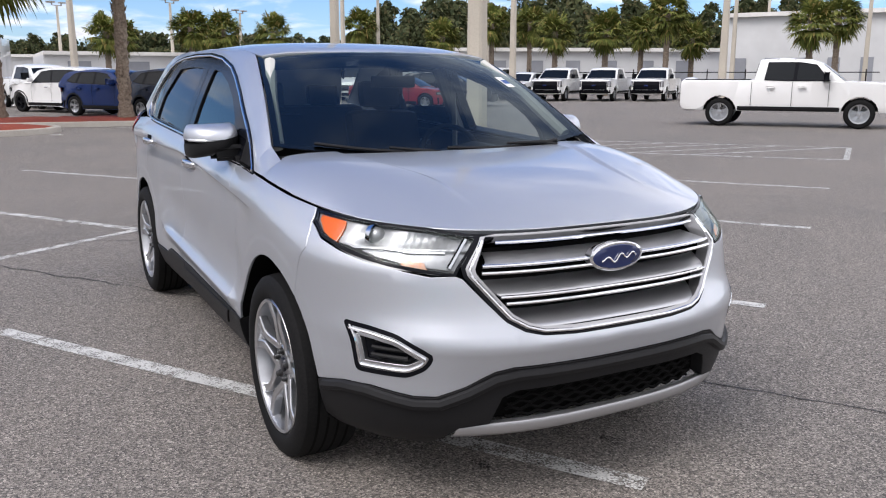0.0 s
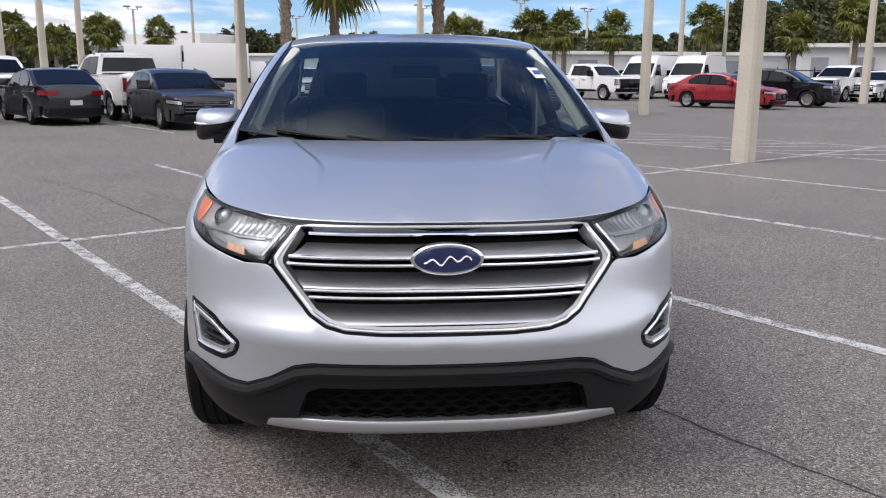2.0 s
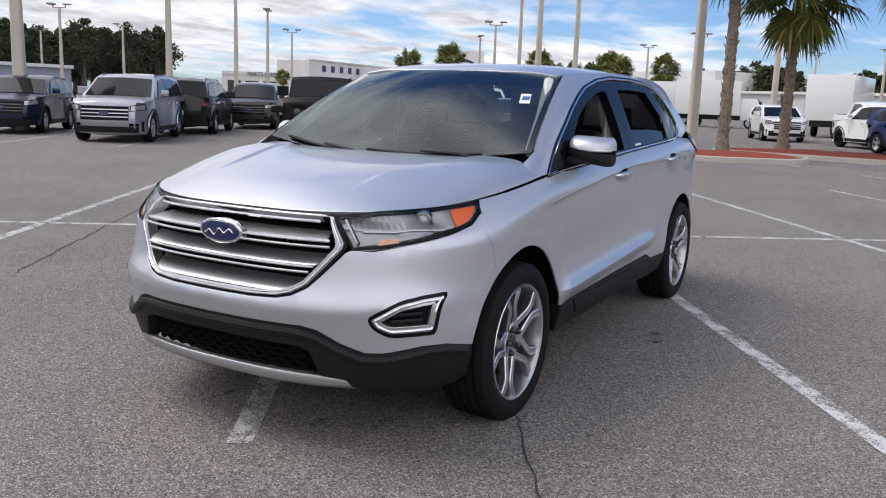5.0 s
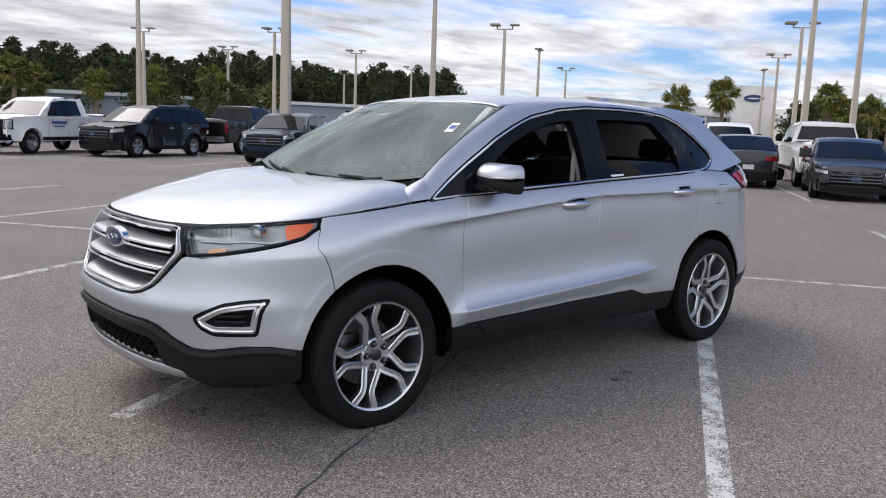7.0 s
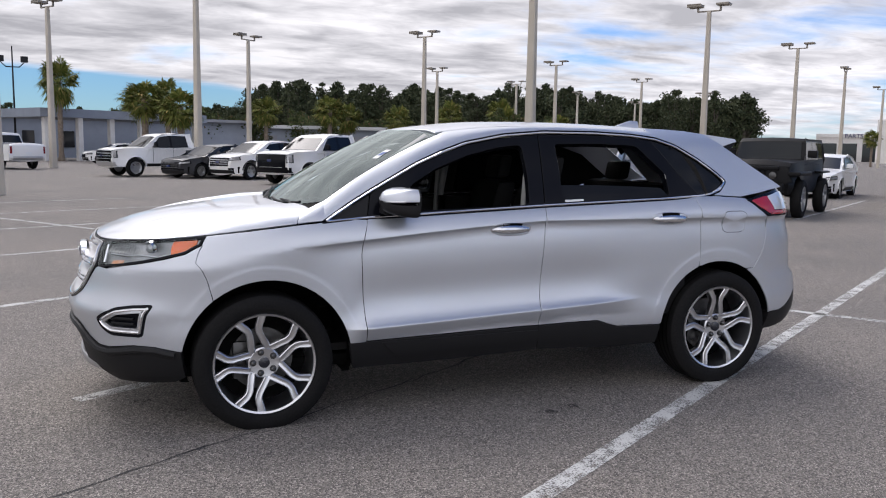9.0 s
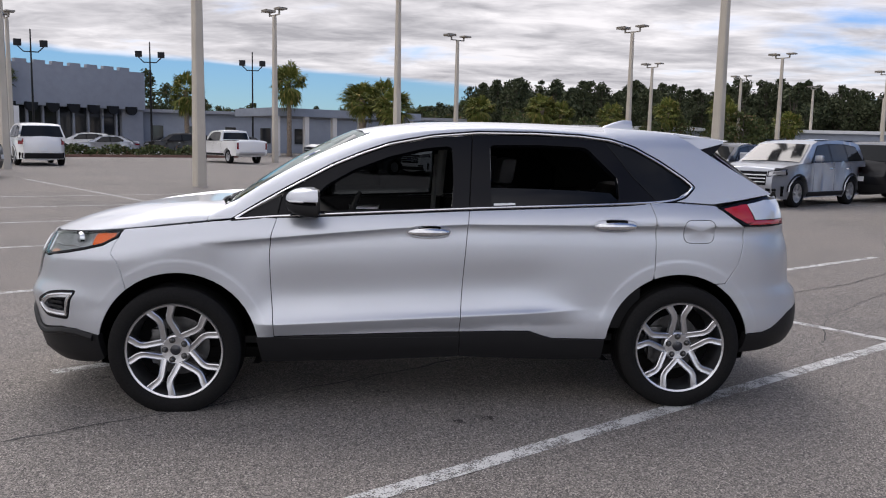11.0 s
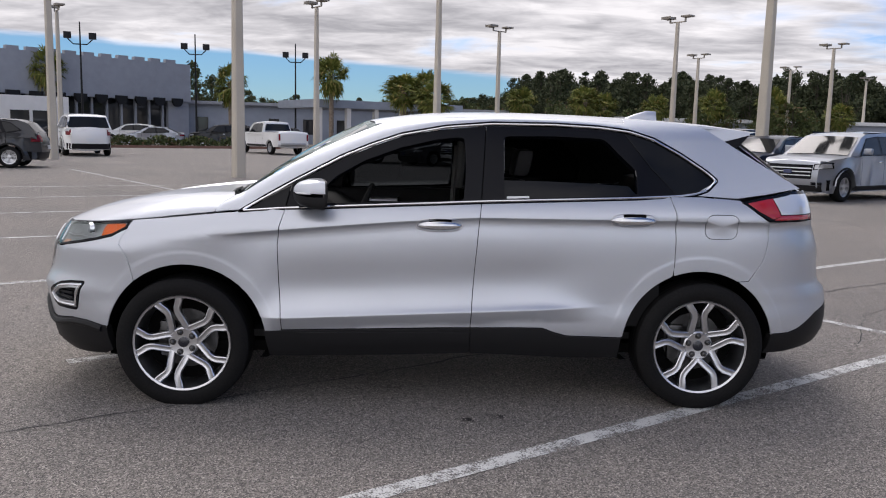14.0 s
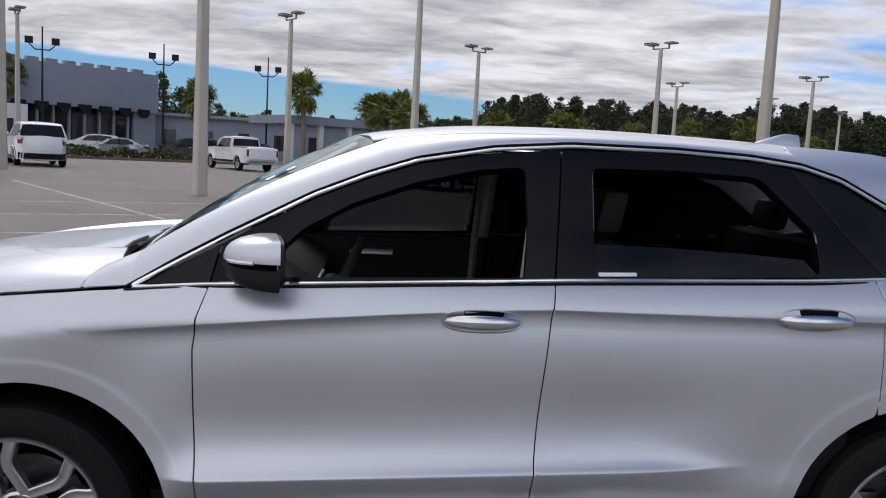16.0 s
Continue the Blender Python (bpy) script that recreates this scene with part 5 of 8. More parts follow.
# inner door skins and the far door's pull
for sg in (1, -1):
    for x0, x1 in ((0.84, -0.17), (-0.21, -1.2)):
        bm = box_bm(x1, sg * 0.80, 0.45, x0, sg * 0.875, 1.10)
        dc = part("door_card", bm, M["leather"], car, bevel=0.02)
        part("door_pull", box_bm(x0 - 0.55, sg * 0.775, 1.0, x0 - 0.33, sg * 0.80, 1.03), M["satin"], dc, bevel=0.006)
        part("arm_rest", box_bm(x1 + 0.15, sg * 0.73, 0.80, x0 - 0.2, sg * 0.80, 0.87), M["leather"], dc, bevel=0.02)
    tube("pillar_trim", [(1.0, sg * 0.755, 1.17), (0.72, sg * 0.69, 1.36), (0.44, sg * 0.60, 1.52)], 0.030, M["headliner"], car, n=8)
    tube("pillar_trim", [(-0.16, sg * 0.80, 1.12), (-0.18, sg * 0.655, 1.50)], 0.036, M["trim_grey"], car, n=8)
    tube("seat_belt", [(-0.14, sg * 0.74, 1.42), (-0.12, sg * 0.745, 1.12), (-0.10, sg * 0.74, 0.75)], 0.018, M["trim_grey"], car, n=4)
patch("headlining", [(0.42, 0.56), (-1.6, 0.54), (-1.6, -0.54), (0.42, -0.56)], lambda x, y: (x, y, roof(x, y)[2] - 0.03), M["headliner"], car, step=0.15, depth=0)
part("inside_mirror", box_bm(0.545, -0.12, 1.40, 0.57, 0.12, 1.46), M["plastic"], car, bevel=0.01)

# ---- parked vehicles ----
M["tarmac_glass"] = material("car_glass", (0.006, 0.008, 0.010), 0.06, spec=0.32)
M["head_lens"] = material("head_lens", (0.46, 0.47, 0.49), 0.12, 0.5, coat=0.3, grain=0.5, scale=30)
M["tail_red"] = material("tail_red", (0.20, 0.006, 0.012), 0.15, spec=0.3, grain=0.4, scale=25)
M["wheel_silver"] = material("wheel_silver", (0.55, 0.56, 0.58), 0.3, 0.9)
M["brown"] = paint("brown_paint", (0.05, 0.042, 0.038), 0.5, 0.35, 0.1)
M["steel"] = paint("steel_silver_paint", (0.36, 0.38, 0.42), 0.8, 0.36, 0.12)
M["matt_black"] = material("matt_black", (0.008, 0.008, 0.009), 0.4, spec=0.16, grain=0.2, scale=50)

# length, width, belt height, tyre radius, axles from the front, outline of body, outline of cabin, side windows; x back from the front, z up
SPEC = {
    "suv": dict(W=1.98, R=0.38, axles=(0.95, 3.97), top=[(0.0, 0.55), (0.02, 0.80), (0.10, 1.00), (0.35, 1.08), (1.25, 1.16), (2.5, 1.18), (4.3, 1.20), (4.95, 1.18), (5.03, 0.95), (5.04, 0.60), (4.98, 0.36)], low=0.26,
                cab=[(1.15, 1.14), (1.95, 1.66), (2.3, 1.74), (3.4, 1.79), (4.4, 1.75), (4.72, 1.68), (4.95, 1.18)], win=[[(1.75, 1.20), (2.18, 1.60), (2.75, 1.66), (2.80, 1.22)], [(2.90, 1.22), (2.85, 1.66), (3.70, 1.66), (3.80, 1.23)], [(3.90, 1.24), (3.80, 1.66), (4.45, 1.60), (4.72, 1.26)]], screen=(0, 1), back=(5, 6)),
    "crossover": dict(W=1.93, R=0.365, axles=(0.95, 3.80), top=[(0.0, 0.50), (0.01, 0.72), (0.08, 0.93), (0.35, 1.02), (1.20, 1.12), (2.4, 1.14), (4.1, 1.19), (4.66, 1.16), (4.76, 0.95), (4.78, 0.60), (4.70, 0.36)], low=0.26,
                      cab=[(1.10, 1.10), (1.95, 1.56), (2.3, 1.64), (3.1, 1.67), (4.1, 1.60), (4.35, 1.52), (4.66, 1.17)], win=[[(1.70, 1.15), (2.15, 1.50), (2.65, 1.56), (2.70, 1.17)], [(2.80, 1.17), (2.75, 1.57), (3.45, 1.56), (3.62, 1.19)], [(3.72, 1.20), (3.58, 1.55), (3.85, 1.50), (4.15, 1.28)]], screen=(0, 1), back=(5, 6)),
    "sedan": dict(W=1.85, R=0.335, axles=(0.93, 3.78), top=[(0.0, 0.45), (0.01, 0.65), (0.10, 0.78), (0.40, 0.86), (1.25, 0.96), (2.4, 0.98), (3.9, 1.02), (4.60, 1.03), (4.83, 0.98), (4.87, 0.70), (4.80, 0.34)], low=0.21,
                  cab=[(1.15, 0.95), (2.0, 1.36), (2.35, 1.44), (3.0, 1.47), (3.6, 1.42), (4.45, 1.03)], win=[[(1.75, 1.0), (2.20, 1.32), (2.72, 1.38), (2.76, 1.01)], [(2.86, 1.01), (2.82, 1.38), (3.35, 1.36), (3.75, 1.16), (3.70, 1.03)]], screen=(0, 1), back=(4, 5)),
    "pickup": dict(W=2.03, R=0.41, axles=(1.00, 4.75), top=[(0.0, 0.62), (0.0, 0.95), (0.04, 1.16), (0.30, 1.24), (1.45, 1.30), (2.6, 1.30), (3.85, 1.30), (3.90, 1.33), (5.85, 1.33), (5.90, 1.26), (5.90, 0.62), (5.84, 0.52)], low=0.45,
                   cab=[(1.40, 1.28), (2.05, 1.80), (2.3, 1.90), (3.0, 1.95), (3.70, 1.92), (3.84, 1.30)], win=[[(1.85, 1.34), (2.20, 1.75), (2.65, 1.82), (2.68, 1.34)], [(2.78, 1.34), (2.75, 1.82), (3.45, 1.82), (3.52, 1.36)]], screen=(0, 1), back=(4, 5)),
    "van": dict(W=2.06, R=0.36, axles=(0.98, 4.70), top=[(0.0, 0.50), (0.0, 0.80), (0.10, 1.05), (0.55, 1.22), (1.05, 1.32), (3.0, 1.34), (5.90, 1.34), (5.96, 1.25), (5.97, 0.60), (5.92, 0.42)], low=0.30,
                cab=[(0.98, 1.30), (1.75, 2.05), (2.1, 2.38), (2.6, 2.50), (5.80, 2.50), (5.94, 1.32)], win=[[(1.45, 1.38), (1.85, 1.92), (2.35, 1.95), (2.40, 1.36)]], screen=(0, 1), back=None),
    "jeep": dict(W=1.74, R=0.44, axles=(0.70, 3.20), top=[(0.0, 0.78), (0.02, 1.18), (0.12, 1.26), (0.70, 1.29), (1.45, 1.33), (2.4, 1.33), (3.80, 1.33), (3.88, 1.20), (3.88, 0.62)], low=0.55,
                 cab=[(1.42, 1.31), (1.64, 1.76), (1.75, 1.83), (3.6, 1.84), (3.80, 1.79), (3.86, 1.32)], win=[[(1.62, 1.36), (1.78, 1.73), (2.35, 1.75), (2.35, 1.36)], [(2.45, 1.36), (2.45, 1.75), (3.05, 1.75), (3.05, 1.36)], [(3.15, 1.38), (3.15, 1.75), (3.7, 1.73), (3.75, 1.38)]], screen=(0, 1), back=(4, 5)),
}


def shell_bm(outline, half, crown, closed_low=True):
    """A closed body: two sides over the outline and a skin across from side to side."""
    pts = dense(outline, 0.16)
    n = len(pts)
    bm = bmesh.new()
    vc, _, fc, *_ = delaunay_2d_cdt([Vector(p) for p in pts] + [Vector((x * 0.2 + outline[0][0], z * 0.1)) for x in range(1, 32) for z in range(3, 26) if inside(pts, x * 0.2 + outline[0][0], z * 0.1) and min((x * 0.2 + outline[0][0] - a) ** 2 + (z * 0.1 - b) ** 2 for a, b in pts) > 0.003], [(i, (i + 1) % n) for i in range(n)], [], 0, 1e-6)
    for sg in (1, -1):
        vs = [bm.verts.new((v.x, sg * half(v.x, v.y), v.y)) for v in vc]
        for f in fc:
            cx, cz = sum(vc[i].x for i in f) / len(f), sum(vc[i].y for i in f) / len(f)
            if inside(pts, cx, cz):
                bm.faces.new([vs[i] for i in f])
    fr = (-1.0, -0.8, -0.4, 0.0, 0.4, 0.8, 1.0)
    area = sum(pts[i - 1][0] * pts[i][1] - pts[i][0] * pts[i - 1][1] for i in range(n))
    rows = []
    for i in range(n):
        a, b = Vector(pts[i - 1]), Vector(pts[(i + 1) % n])
        d = (b - a).normalized()
        nn = Vector((d.y, -d.x)) * (1 if area > 0 else -1)
        h = half(*pts[i])
        rows.append([bm.verts.new((pts[i][0] + nn.x * crown(*pts[i]) * (1 - f * f), f * h, pts[i][1] + nn.y * crown(*pts[i]) * (1 - f * f))) for f in fr])
    for i in range(n):
        A, B = rows[i], rows[(i + 1) % n]
        for k in range(len(fr) - 1):
            bm.faces.new((A[k], A[k + 1], B[k + 1], B[k]))
    bmesh.ops.remove_doubles(bm, verts=bm.verts, dist=0.0015)
    return bm


def edge_x(outline, z, front=True):
    xs = []
    for (x0, z0), (x1, z1) in zip(outline, outline[1:] + outline[:1]):
        if (z0 - z) * (z1 - z) <= 0 and z0 != z1:
            xs.append(x0 + (x1 - x0) * (z - z0) / (z1 - z0))
    return min(xs) if front else max(xs)


WHEELS = {}


def simple_wheel(parent, x, sg, y, R, dark):
    key = (R, dark)
    if key not in WHEELS:
        t = lathe_bm([(-0.11, R * 0.62), (-0.12, R * 0.85), (-0.10, R * 0.97), (0, R), (0.10, R * 0.97), (0.12, R * 0.85), (0.11, R * 0.66)], 28)
        me = bpy.data.meshes.new("tyre")
        bmesh.ops.recalc_face_normals(t, faces=t.faces)
        t.to_mesh(me)
        me.polygons.foreach_set("use_smooth", [True] * len(me.polygons))
        me.materials.append(M["rubber"])
        b = lathe_bm([(0.10, R * 0.67), (0.095, R * 0.60), (0.02, R * 0.58), (0.02, 0.001)], 28)
        bm = b
        for k in range(5):
            a = 2 * math.pi * k / 5 + math.pi / 2
            for e in (-0.16, 0.16):
                v = []
                for r, w, yy in ((0.03, 0.03, 0.075), (R * 0.63, 0.045, 0.095)):
                    aa = a + e * (1 if r > 0.1 else 0.4)
                    for s in (-1, 1):
                        v.append(bm.verts.new((r * math.cos(aa) - s * w / 2 * math.sin(aa), yy, r * math.sin(aa) + s * w / 2 * math.cos(aa))))
                bm.faces.new((v[0], v[1], v[3], v[2]))
        lathe_bm([(0.06, 0.075), (0.09, 0.07), (0.095, 0.001)], 16, bm=bm)
        m2 = bpy.data.meshes.new("rim")
        bm.to_mesh(m2)
        bm.free()
        m2.materials.append(M["gloss_black"] if dark else M["wheel_silver"])
        WHEELS[key] = (me, m2)
    wh = new("wheel")
    wh.parent = parent
    wh.location = (x, sg * y, R)
    if sg < 0:
        wh.rotation_euler = (0, 0, math.pi)
    for nm, me in zip(("tyre", "rim"), WHEELS[key]):
        o = new(nm, me)
        o.parent = wh


def vehicle(kind, colour, x, y, heading, label, group="", scale=1.0, name=None, lower=None, dark_wheel=False, rack=False):
    """A parked vehicle whose middle stands at x, y and whose front looks along heading."""
    sp = SPEC[kind]
    mat = M[colour]
    length = max(p[0] for p in sp["top"])
    nm = name or {"suv": "suv", "crossover": "suv", "sedan": "sedan", "pickup": "pickup_truck", "van": "van", "jeep": "off_road_car"}[kind]
    ob = thing(nm, label, {"suv": "car", "crossover": "car", "sedan": "car", "pickup": "truck", "van": "van", "jeep": "car"}[kind], pose(x, y, 0, 0, 0, heading) @ Matrix.Diagonal((scale, scale, scale, 1)), group)
    W2, R, low = sp["W"] / 2, sp["R"], sp["low"]
    fl = lambda p: (length / 2 - p[0], p[1])          # x ahead from the middle
    top = [fl(p) for p in sp["top"]]
    bottom = []
    for ax in sp["axles"][::-1]:
        cx = length / 2 - ax
        ra = R * 1.17
        a0 = math.asin((low - R) / ra) if low < R + ra else 0
        bottom += [(cx + ra * math.cos(a), R + ra * math.sin(a)) for a in [math.pi - a0 + (a0 - math.pi + a0) * k / 10 for k in range(11)]]
    rear, front = top[-1][0], top[0][0]
    outline = top + [(rear + 0.02, low + 0.04)] + bottom + [(front - 0.06, low)]
    zt = max(p[1] for p in top)

    def half(px, pz):
        q = abs(px) / (length / 2)
        n = 14 if kind in ("van", "jeep") else 9 if kind == "pickup" else 5.5
        w = W2 * (1 - min(0.97, q * 0.99) ** n) ** (1 / n) if px > 0 or kind not in ("pickup",) else W2 * (1 - min(0.985, q) ** 40) ** (1 / 40)
        w -= 0.05 * max(0, (pz - (zt - 0.20)) / 0.20) ** 2
        w -= 0.05 * max(0, (low + 0.12 - pz) / 0.12) ** 1.5
        w += 0.014 * math.exp(-((pz - (zt - 0.24)) / 0.03) ** 2) - 0.012 * math.exp(-((pz - low - 0.32) / 0.10) ** 2)
        return w
    part("body", shell_bm(outline, half, lambda px, pz: 0.09 if abs(px) > length * 0.46 else (0.04 if pz > zt - 0.3 else 0)), mat, ob, bevel=0.045)
    cab = [fl(p) for p in sp["cab"]]
    b0 = min(p[1] for p in cab)

    def cabhalf(px, pz):
        return (W2 - 0.055) - 0.30 * max(0, pz - b0) * (0.45 if kind in ("van", "jeep") else 1) - 0.03 * max(0, abs(px) / (length / 2) - 0.5)
    low_line = [(cab[-1][0] + 0.02, b0 - 0.08), (cab[0][0] - 0.05, b0 - 0.08)]
    part("cabin", shell_bm(cab + low_line, cabhalf, lambda px, pz: 0.035), mat, ob, bevel=0.05)
    # windows
    tops, lows = [], []
    for w in sp["win"]:
        tops += w[1:-1]
        lows += [w[0], w[-1]]
    band = grow_poly([fl(p) for p in [lows[0]] + tops + lows[::-1][:-1]], -0.028)
    for sg in (1, -1):
        sf = lambda u, v: (u, sg * cabhalf(u, v), v)
        patch("window_surround", band, sf, M["gloss_black"], ob, step=0.3, depth=0.004, lift=0.004, flip=(sg > 0))
        for w in sp["win"]:
            patch("side_window", rounded([fl(p) for p in w], 0.05, 2), sf, M["tarmac_glass"], ob, step=0.3, depth=0.004, lift=0.008, flip=(sg > 0))
    for seg, nm2 in ((sp["screen"], "windscreen"), (sp["back"], "rear_window")):
        if seg is None:
            continue
        p0, p1 = Vector(cab[seg[0]]), Vector(cab[seg[1]])
        if nm2 == "rear_window":
            p0, p1 = p1, p0
        d = (p1 - p0).normalized()
        nn = Vector((d.y, -d.x)) * (1 if nm2 == "windscreen" else -1)
        if kind == "pickup" and nm2 == "rear_window":
            p0, p1 = p0.lerp(p1, 0.12), p0.lerp(p1, 0.85)

        def pane(u, v):
            p = p0.lerp(p1, 0.06 + 0.90 * v)
            f = (2 * u - 1) * 0.92
            return (p.x + nn.x * (0.035 * (1 - f * f) + 0.012), f * cabhalf(p.x, p.y), p.y + nn.y * (0.035 * (1 - f * f) + 0.012))
        sheet(nm2, pane, 10, 4, M["tarmac_glass"], ob, flip=(nm2 == "rear_window"))
    # lamps, grille, bumpers
    H = zt - low

    def face(name2, y0, y1, z0, z1, mt, ahead=True, lift=0.012, depth=0.03, parent=ob, skew=0.0):
        def sf(u, v):
            z = z0 + (z1 - z0) * v
            yy = y0 + (y1 - y0) * u
            xx = edge_x(outline, z, not ahead)
            z += skew * max(0, abs(yy) - min(abs(y0), abs(y1)))
            h = half(xx, z)
            q = abs(yy) / h
            if q <= 1:
                return (xx + (0.09 * (1 - q * q) + lift) * (1 if ahead else -1), yy, z)
            a, b = 0.0, abs(xx)                    # further round the corner
            for _ in range(14):
                c = (a + b) / 2
                a, b = (c, b) if half(math.copysign(c, xx), z) > abs(yy) else (a, c)
            return (math.copysign(a, xx) + lift * 0.7 * (1 if ahead else -1), yy + math.copysign(lift * 0.7, yy), z)
        return sheet(name2, sf, 14, 3, mt, parent, depth=depth, flip=not ahead)
    zl = low + H * 0.60
    if kind == "jeep":
        face("grille", -0.56, 0.56, 0.80, 1.16, M["matt_black"])
        for k in range(7):
            face("grille_slot", -0.30 + 0.10 * k - 0.026, -0.30 + 0.10 * k + 0.026, 0.86, 1.10, M["dark"], lift=0.02)
        for sg in (1, -1):
            bm = lathe_bm([(0.0, 0.085), (0.04, 0.08), (0.05, 0.05), (0.052, 0.001)], 20)
            bmesh.ops.rotate(bm, verts=bm.verts, cent=(0, 0, 0), matrix=Matrix.Rotation(radians(-90), 3, "Z"))
            bmesh.ops.translate(bm, verts=bm.verts, vec=(length / 2 + 0.05, sg * 0.47, 0.98))
            part("headlamp", bm, M["disc"], ob)
            part("fender", box_bm(length / 2 - 1.20, sg * 0.80, 0.98, length / 2 + 0.04, sg * 1.06, 1.07), M["matt_black"], ob, bevel=0.025)
            part("mirror", box_bm(0.30, sg * 0.86, 1.38, 0.42, sg * 1.08, 1.56), M["matt_black"], ob, bevel=0.03)
            part("tow_hook", box_bm(length / 2 + 0.14, sg * 0.34 - 0.03, 0.56, length / 2 + 0.22, sg * 0.34 + 0.03, 0.66), M["red"], ob, bevel=0.015)
            part("rear_fender", box_bm(-length / 2 + 0.15, sg * 0.80, 1.00, -length / 2 + 1.25, sg * 1.0, 1.06), M["matt_black"], ob, bevel=0.025)
        part("brow", box_bm(length / 2 + 0.02, -0.60, 1.10, length / 2 + 0.13, 0.60, 1.19), M["matt_black"], ob, bevel=0.03)
        for sg in (1, -1):
            tube("wiper", [(0.52, sg * 0.05, 1.36), (0.47, sg * 0.55, 1.42)], 0.012, M["plastic"], ob, n=5)
            part("fog_lamp", box_bm(length / 2 + 0.17, sg * 0.18 - 0.05, 0.76, length / 2 + 0.22, sg * 0.18 + 0.05, 0.85), M["gloss_black"], ob, bevel=0.02)
        part("winch_cover", box_bm(length / 2 - 0.02, -0.30, 0.48, length / 2 + 0.14, 0.30, 0.62), M["matt_black"], ob, bevel=0.03)
        part("bumper", box_bm(length / 2 - 0.05, -0.72, 0.60, length / 2 + 0.18, 0.72, 0.80), M["matt_black"], ob, bevel=0.04)
        part("spare_carrier", box_bm(-length / 2 - 0.12, -0.4, 0.72, -length / 2, 0.4, 1.4), M["rubber"], ob, bevel=0.08)
    else:
        g0, g1 = (low + H * 0.34, low + H * 0.72) if kind != "van" else (low + 0.30, low + 0.62)
        gw = W2 * (0.60 if kind != "pickup" else 0.74)
        if kind == "pickup":
            g0, g1 = low + H * 0.26, low + H * 0.80
        if kind == "sedan":
            g0, g1 = low + H * 0.22, low + H * 0.60
        gr_ = face("grille", -gw, gw, g0, g1, M["gloss_black"])
        bright = M["satin"] if kind in ("suv", "crossover") else M["wheel_silver"] if kind == "pickup" else M["gloss_black"]
        if kind == "van" or lower:
            bright = M["gloss_black"]
        elif colour in ("black", "slate", "brown", "grey") and kind != "pickup":
            bright = M["disc"]
        for k in range(1, 4):
            z = g0 + (g1 - g0) * k / 4
            face("grille_bar", -gw * 0.97, gw * 0.97, z - 0.013, z + 0.013, bright, lift=0.026, depth=0.01, parent=gr_)
        face("badge", -0.11, 0.11, (g0 + g1) / 2 - 0.045, (g0 + g1) / 2 + 0.045, M["emblem_blue"], lift=0.05, depth=0.01, parent=gr_)
        for sg in (1, -1):
            lz0, lz1 = (zl - 0.02, zl + 0.13) if kind != "pickup" else (low + H * 0.44, low + H * 0.80)
            if kind == "sedan":
                lz0, lz1 = zl - 0.10, zl + 0.02
            hl_ = face("headlamp", *sorted((sg * gw * 1.03, sg * W2 * 0.93)), lz0, lz1, M["gloss_black"], lift=0.014, skew=0.16 if kind != "pickup" else 0.0)
            face("lamp_lens", *sorted((sg * gw * 1.08, sg * W2 * 0.915)), lz0 + 0.022, lz1 - 0.018, M["head_lens"], lift=0.022, skew=0.16 if kind != "pickup" else 0.0, parent=hl_, depth=0.01)
            face("fog_lamp", *sorted((sg * W2 * 0.60, sg * W2 * 0.80)), low + H * 0.18, low + H * 0.26, M["gloss_black"], lift=0.016)
            tz0, tz1 = (zt - 0.30, zt - 0.06)
            if kind == "sedan":
                tz0, tz1 = zt - 0.25, zt - 0.12
            if kind == "pickup":
                tz0, tz1 = zt - 0.48, zt - 0.10
            face("tail_lamp", *sorted((sg * W2 * {"pickup": 0.84, "van": 0.84, "sedan": 0.46, "crossover": 0.60}.get(kind, 0.72), sg * W2 * (0.95 if kind == "pickup" else 0.90))), tz0, tz1, M["tail_red"], ahead=False, lift=0.016)
            # mirrors
            mx = length / 2 - sp["win"][0][0][0] - 0.05
            mz = sp["win"][0][0][1] + 0.07
            s2 = 1.5 if kind in ("pickup", "van") else 1.0
            part("mirror", box_bm(mx - 0.06, sg * (W2 - 0.02), mz - 0.06 * s2, mx + 0.07, sg * (W2 + 0.19), mz + 0.10 * s2), M["gloss_black"] if kind in ("pickup", "van") else mat, ob, bevel=0.035)
            # dark sills, door joints, handles
            a, b = length / 2 - sp["axles"][0] - R * 1.25, length / 2 - sp["axles"][1] + R * 1.25
            sf = lambda u, v: (u, sg * half(u, v), v)
            patch("sill", [(a, low + 0.02), (b, low + 0.02), (b, low + 0.14), (a, low + 0.14)], sf, M["plastic"], ob, step=0.3, depth=0.01, lift=0.006, flip=(sg > 0))
            if kind in ("suv", "crossover"):
                for ax in sp["axles"]:
                    cx = length / 2 - ax
                    o = [(cx + R * f * math.cos(q), R + R * f * math.sin(q)) for f, rng in ((1.175, range(13)), (1.33, range(12, -1, -1))) for q in [math.pi * (0.03 + 0.94 * k / 12) for k in rng]]
                    patch("arch_trim", o, sf, M["plastic"], ob, step=0.25, depth=0.006, lift=0.008, flip=(sg > 0))
            joints = [length / 2 - p[0][0] for p in sp["win"][1:]] + [length / 2 - sp["win"][0][0][0] + 0.04]
            if kind == "pickup":
                joints += [length / 2 - 3.88]
            for j in joints:
                patch("door_joint", [(j - 0.006, low + 0.16), (j + 0.006, low + 0.16), (j + 0.006, zt - 0.03), (j - 0.006, zt - 0.03)], sf, M["dark"], ob, step=0.4, depth=0.0, lift=0.002, flip=(sg > 0))
